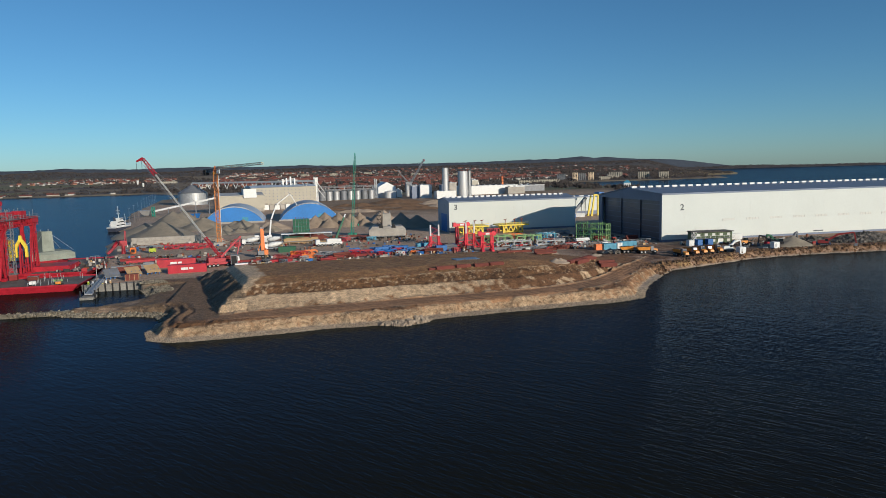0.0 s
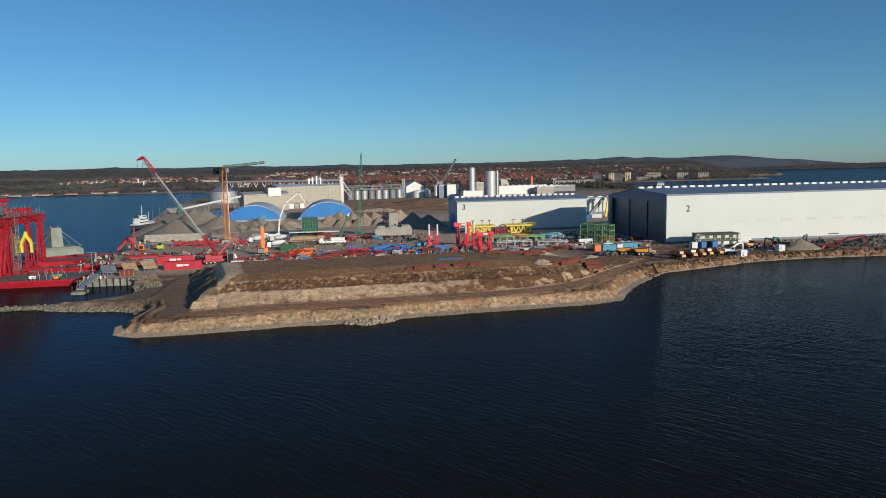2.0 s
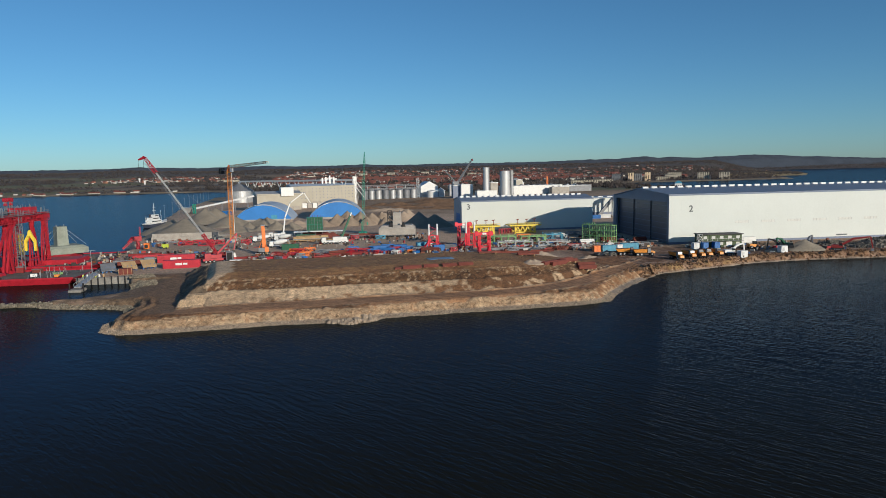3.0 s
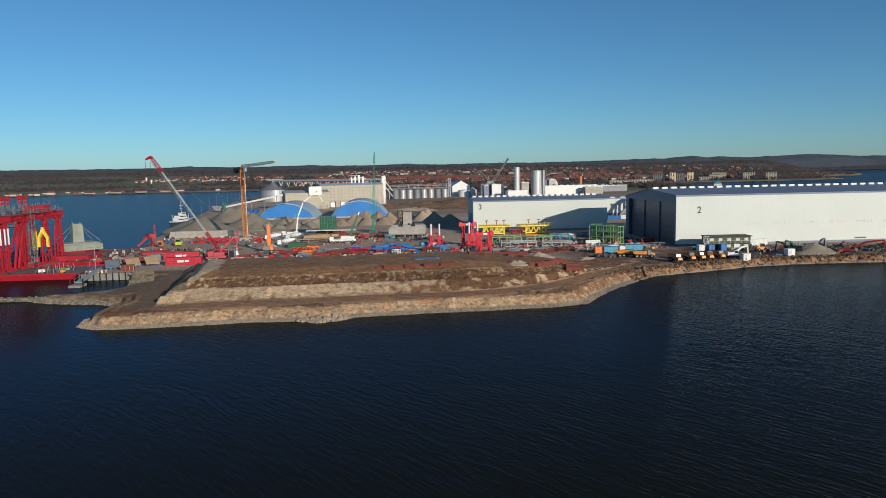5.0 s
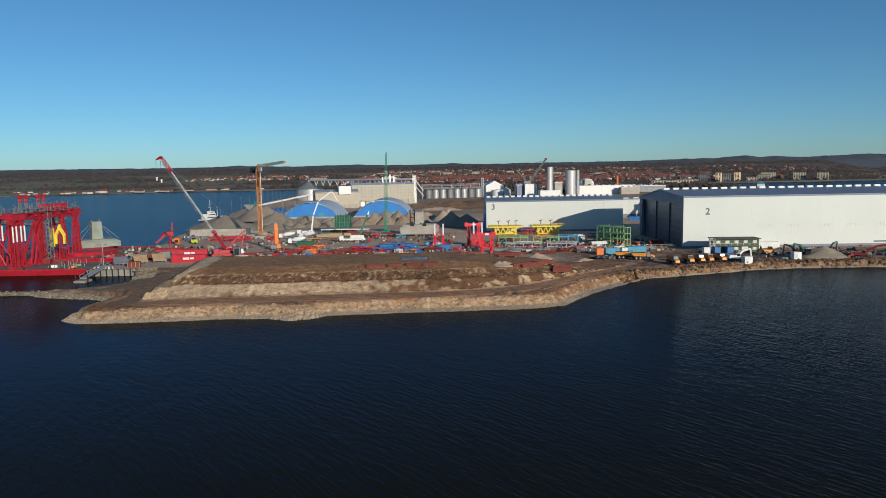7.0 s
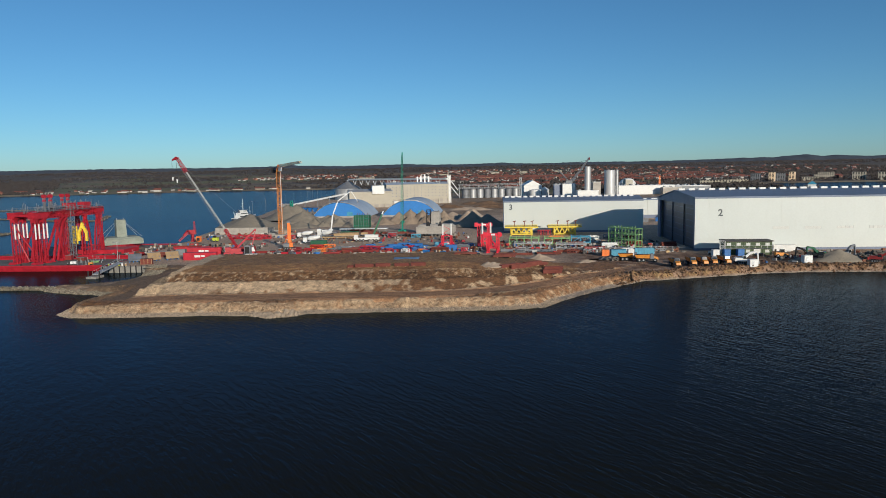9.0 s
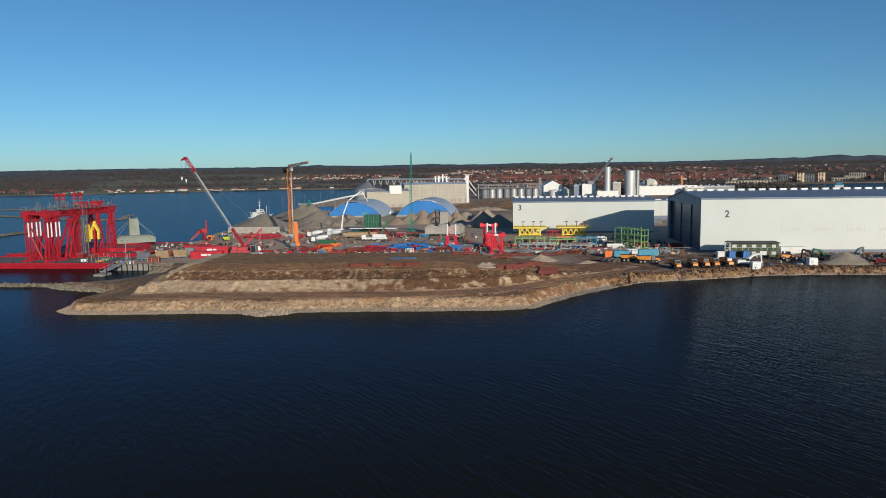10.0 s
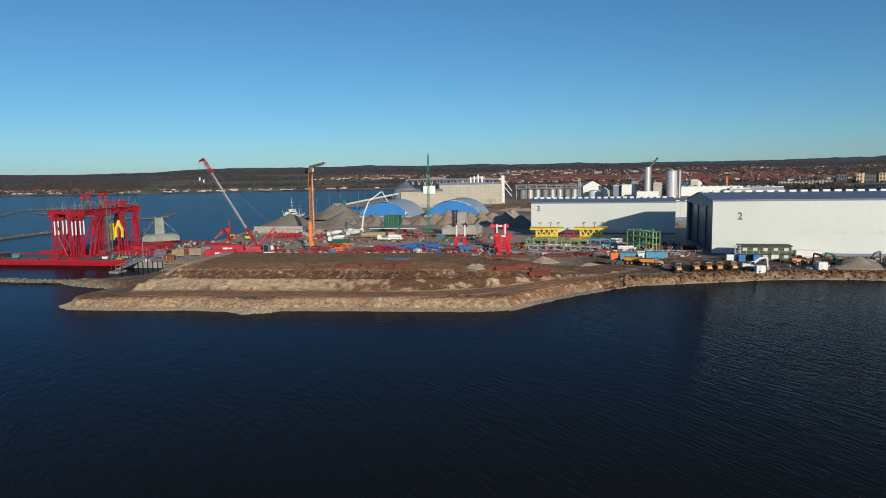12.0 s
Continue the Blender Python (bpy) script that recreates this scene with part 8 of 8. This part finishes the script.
# ---- woods: leafless crowns of many thin upright twigs, joined ----
def crowns(name, label, spots, seed, kind_word, twigs):
    rs_ = np.random.RandomState(seed)
    base = np.repeat(np.array(spots), twigs, axis=0)
    n = len(base)
    a, q = rs_.uniform(0, 6.283, n), np.sqrt(rs_.uniform(0, 1, n)) * base[:, 3] * 0.8
    lean = rs_.uniform(0.1, 0.5, n) * base[:, 3]
    h, w = base[:, 4], base[:, 4] * rs_.uniform(0.10, 0.26, n)
    foot = np.stack([base[:, 0] + np.cos(a) * q, base[:, 1] + np.sin(a) * q, base[:, 2] + h * rs_.uniform(-0.05, 0.35, n)], 1)
    tip = foot + np.stack([np.cos(a) * lean, np.sin(a) * lean, h * rs_.uniform(0.35, 0.75, n)], 1)
    turn = rs_.uniform(-0.7, 0.7, n)
    side = np.stack([np.cos(turn) * w, np.sin(turn) * w, rs_.uniform(-0.1, 0.1, n) * w], 1)
    mid = foot * 0.45 + tip * 0.55
    verts = np.stack([foot, mid + side, tip, mid - side], 1).reshape(-1, 3)
    me = bpy.data.meshes.new(name)
    me.from_pydata(verts.tolist(), [], np.arange(4 * n).reshape(-1, 4).tolist())
    me.materials.append(WOODS)
    return tagged(new(name, me), label, kind_word, kind="stuff")


def scatter(n, xr, yr, hr, test, seed):
    rs_ = np.random.RandomState(seed)
    x, y = rs_.uniform(*xr, n), rs_.uniform(*yr, n)
    zz, d, m, f, n1, n2, n3 = ground_heights(x, y)
    ok = test(x, y, d, n2, f)
    h = rs_.uniform(*hr, n)
    return [(float(a), float(b), float(c), float(hh) * 0.75, float(hh)) for a, b, c, hh, k in zip(x, y, zz, h, ok) if k]


crowns("far_woods", "dark leafless woods on the far hills", scatter(16000, (-2800, 3000), (2300, 4600), (5, 10), lambda x, y, d, n, f: (d > 30) & ((n > 0.15) | (y > 3700)), 1), 1, "woods", 7)
crowns("shore_woods", "dark leafless trees on the opposite shore", scatter(7000, (-1900, -150), (1480, 2600), (4, 8), lambda x, y, d, n, f: (d > 18) & ((x < -0.62 * y) | (n > 0.28) | ((d < 70) & (n > -0.15)) | (np.abs((y + 0.2 * x) % 210) < 9)), 2), 2, "woods", 8)
crowns("town_trees", "dark leafless trees between the houses", scatter(9000, (-200, 1700), (1300, 3300), (4, 9), lambda x, y, d, n, f: (d > 14), 3), 3, "trees", 8)
crowns("lake_woods", "dark leafless woods beyond the water", scatter(3000, (2100, 4700), (3950, 4560), (5, 9), lambda x, y, d, n, f: (f > 15), 4), 4, "woods", 7)
crowns("hall_trees", "leafless trees on the shore behind the hall", scatter(900, (150, 680), (600, 1480), (4, 9), lambda x, y, d, n, f: (d > 5) & ((d < 60) | (n > 0.02)) & ((x > 330) | (y > 900)), 5), 5, "trees", 22)


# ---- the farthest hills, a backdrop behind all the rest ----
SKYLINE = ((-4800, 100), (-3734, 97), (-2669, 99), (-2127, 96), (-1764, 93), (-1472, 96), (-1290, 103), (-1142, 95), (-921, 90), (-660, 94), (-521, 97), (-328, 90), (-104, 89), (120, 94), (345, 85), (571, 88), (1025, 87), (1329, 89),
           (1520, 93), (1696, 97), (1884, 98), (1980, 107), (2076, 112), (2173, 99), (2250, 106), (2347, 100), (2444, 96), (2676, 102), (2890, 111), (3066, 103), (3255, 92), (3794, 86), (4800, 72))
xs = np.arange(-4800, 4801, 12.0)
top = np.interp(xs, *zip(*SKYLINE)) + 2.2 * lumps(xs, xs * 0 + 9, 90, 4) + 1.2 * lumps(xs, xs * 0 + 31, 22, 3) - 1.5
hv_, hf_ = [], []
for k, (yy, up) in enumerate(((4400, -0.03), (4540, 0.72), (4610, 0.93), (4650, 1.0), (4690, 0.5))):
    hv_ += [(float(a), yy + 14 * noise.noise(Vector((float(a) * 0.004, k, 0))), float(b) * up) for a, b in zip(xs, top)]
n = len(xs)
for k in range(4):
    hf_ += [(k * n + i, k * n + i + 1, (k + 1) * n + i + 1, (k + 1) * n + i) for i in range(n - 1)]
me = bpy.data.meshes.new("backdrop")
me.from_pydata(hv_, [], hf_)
# the haze of distance is painted into the hills' blue-grey base colour
me.materials.append(M("far_hills_haze_tint", (0.055, 0.068, 0.092), 1.0, 0, 0.3, 0.012, 0, 0, 5))
tagged(new("backdrop", me), "low wooded hills along the horizon, blue-grey with painted haze", "hills", kind="structure")


# ---- stones ----
def stones(spots, seed, material=None):
    """Irregular stones as one mesh: squashed, jittered ico shapes."""
    random.seed(seed)
    t = (1 + 5 ** 0.5) / 2
    ico = [(-1, t, 0), (1, t, 0), (-1, -t, 0), (1, -t, 0), (0, -1, t), (0, 1, t), (0, -1, -t), (0, 1, -t), (t, 0, -1), (t, 0, 1), (-t, 0, -1), (-t, 0, 1)]
    tri = [(0, 11, 5), (0, 5, 1), (0, 1, 7), (0, 7, 10), (0, 10, 11), (1, 5, 9), (5, 11, 4), (11, 10, 2), (10, 7, 6), (7, 1, 8), (3, 9, 4), (3, 4, 2), (3, 2, 6), (3, 6, 8), (3, 8, 9), (4, 9, 5), (2, 4, 11), (6, 2, 10), (8, 6, 7), (9, 8, 1)]
    verts, faces = [], []
    for x, y, z, s in spots:
        b = len(verts)
        sx, sy, sz = (s * random.uniform(0.35, 0.65) for _ in range(3))
        a = random.uniform(0, 6.283)
        ca, sa = math.cos(a), math.sin(a)
        for px, py, pz in ico:
            k = random.uniform(0.36, 0.62)
            px, py, pz = px * sx * k, py * sy * k, pz * sz * k
            verts.append((x + px * ca - py * sa, y + px * sa + py * ca, z + pz))
        faces += [(b + i, b + j, b + k) for i, j, k in tri]
    me = bpy.data.meshes.new("stones")
    me.from_pydata(verts, [], faces)
    me.materials.append(material or STONE)
    return me


def along(poly, n, inset, size, rs_):
    """Random places along a polyline, set in from it by up to inset metres."""
    seg = [math.dist(a, b) for a, b in zip(poly, poly[1:])]
    tot = sum(seg)
    out = []
    for _ in range(n):
        u = rs_.uniform(0, tot)
        for (a, b), L in zip(zip(poly, poly[1:]), seg):
            if u <= L:
                break
            u -= L
        k = u / L
        nx, ny = -(b[1] - a[1]) / L, (b[0] - a[0]) / L
        w = rs_.uniform(*inset)
        out.append((a[0] + (b[0] - a[0]) * k + nx * w, a[1] + (b[1] - a[1]) * k + ny * w, rs_.uniform(*size)))
    return out


rs1 = np.random.RandomState(3)
front = [(-51, 186)] + SHORE[:14]
sp1 = along(front, 9000, (-0.4, 2.2), (0.14, 0.38), rs1)
sp1 += along(SHORE[13:22] + [(250, 246)], 420, (-0.4, 0.7), (0.2, 0.5), rs1)
sp2 = along([(-67, 262), (-62.5, 250), (-60, 240)], 1500, (-0.5, 8.0), (0.25, 0.8), rs1)
sp2 += along([(-80, 216.5), (-70, 211.5), (-58, 209), (-51.5, 206), (-49.5, 198)], 900, (-0.4, 2.4), (0.3, 0.95), rs1)
sp2 += along([(-60, 240), (-63, 232), (-72, 227), (-80, 224)], 300, (-0.3, 1.2), (0.2, 0.5), rs1)
zs = ground_heights(np.array([p[0] for p in sp1]), np.array([p[1] for p in sp1]))[0]
tagged(new("shore_stones", stones([(x, y, max(float(z), -0.2) + s * 0.12, s) for (x, y, s), z in zip(sp1, zs)], 4)), "grey-brown stones strewn along the water's edge", "stones", kind="stuff")

zs = ground_heights(np.array([p[0] for p in sp2]), np.array([p[1] for p in sp2]))[0]
tagged(new("causeway_stones", stones([(x, y, max(float(z), -0.2) + s * 0.12, s) for (x, y, s), z in zip(sp2, zs)], 14, ARMOUR)), "dark grey stones on the causeway bank", "stones", kind="stuff")

rs2 = np.random.RandomState(8)
sp3 = along(SHORE[15:22] + [(240, 247)], 1500, (0.5, 4.5), (0.25, 0.95), rs2) + along(SHORE[15:22] + [(240, 247)], 500, (4.0, 9.0), (0.2, 0.7), rs2)
zs = ground_heights(np.array([p[0] for p in sp3]), np.array([p[1] for p in sp3]))[0]
tagged(new("bank_clods", stones([(x, y, float(z) + s * 0.08, s) for (x, y, s), z in zip(sp3, zs)], 21, CLOD)), "dark brown clods of earth on the broken bank", "clods", kind="stuff")

# heavy boulders where the bank bulges
bh = thing("boulder_heap", pose(0, 0, 0), "heap of large pale boulders at the water's edge", "boulders")
protos = []
for i in range(6):
    o = new("boulder", stones([(0, 0, 0, 1.9)], 60 + i))
    o.parent = bh
    protos.append(o)
bo = along([(7, 174.8), (12.5, 172.6), (19, 175.4)], 110, (-0.6, 2.0), (0.3, 0.75), rs1)
for i, (x, y, s) in enumerate(bo):
    m = pose(x, y, max(-0.1, z_at(x, y)) + 0.15, rs1.uniform(0, 360), rs1.uniform(0, 360), rs1.uniform(0, 360)) @ Matrix.Diagonal((s, s, s, 1))
    if i < 6:
        protos[i].matrix_local = m
    else:
        share(protos[i % 6], m, bh)


def breakwater(pts, width, top, n, seed, label):
    bm_ = B()
    rows = []
    P = []
    for a, b in zip(pts, pts[1:]):
        k = max(2, int(math.dist(a, b) / 3))
        P += [(a[0] + (b[0] - a[0]) * i / k, a[1] + (b[1] - a[1]) * i / k) for i in range(k)]
    P.append(pts[-1])
    for i, (x, y) in enumerate(P):
        q = P[min(i + 1, len(P) - 1)]
        o = P[max(i - 1, 0)]
        dx, dy = q[0] - o[0], q[1] - o[1]
        L = math.hypot(dx, dy)
        nx, ny = -dy / L, dx / L
        row = []
        for s, z in ((-1, -1.5), (-0.55, 0.2), (-0.25, top), (0.25, top), (0.55, 0.2), (1, -1.5)):
            j = 0.5 * noise.noise(Vector((x * 0.35, y * 0.35, s * 3 + seed)))
            row.append(bm_.verts.new((x + nx * (s + j * 0.2) * width, y + ny * (s + j * 0.2) * width, z + j * 0.7)))
        rows.append(row)
    for r, s in zip(rows, rows[1:]):
        for k in range(5):
            bm_.faces.new((r[k], r[k + 1], s[k + 1], s[k]))
    bm_.faces.new(rows[0])
    bm_.faces.new(rows[-1][::-1])
    t = thing("breakwater", pose(0, 0, 0), label, "breakwater", "breakwaters")
    part("core", bm_, ARMOUR, t)
    rs_ = np.random.RandomState(seed)
    sp = along(pts, n, (-0.75 * width, 0.75 * width), (0.4, 1.1), rs_)
    st = new("armour_stone", stones([(x, y, rs_.uniform(0.0, top), s) for x, y, s in sp], seed, ARMOUR))
    st.parent = t
    st["kind"] = "stuff"
    return t


breakwater([(-76, 219), (-86, 219.5), (-100, 219.5), (-140, 221), (-190, 226)], 2.4, 0.95, 1100, 5, "low breakwater of grey stones running out from the spit")
breakwater([(-300, 330), (-255, 352), (-262, 400), (-264, 455)], 4, 1.0, 500, 6, "low stone breakwater far out in the water")
breakwater([(-470, 600), (-530, 690), (-560, 735), (-545, 780), (-470, 800)], 4, 0.9, 400, 7, "curved stone breakwater far out in the water")
breakwater([(-480, 670), (-400, 625), (-290, 572), (-275, 585), (-305, 650)], 4, 0.9, 500, 8, "curved stone breakwater far out in the water")

# clods and tufts on the mound
rs2 = np.random.RandomState(9)
x, y = rs2.uniform(-32, 100, 11000), rs2.uniform(180, 262, 11000)
zz, d, m, f, n1, n2, n3 = ground_heights(x, y)
keep = (m > 12) & (flank_of(x, y) > 19) & ((m < 23) | (rs2.uniform(0, 1, 11000) < 0.1)) & (rs2.uniform(0, 1, 11000) < 0.45)
me = stones([(float(a), float(b), float(c) + 0.05, float(s)) for a, b, c, s, k in zip(x, y, zz, rs2.uniform(0.15, 0.42, 11000), keep) if k], 12)
me.materials.clear()
me.materials.append(M("earth_clods", (0.17, 0.10, 0.05), 1.0, 0, 0.3, 0.6, 0.05, 0.5))
tagged(new("earth_clods", me), "brown clods and tufts on the earth mound", "soil", kind="stuff")
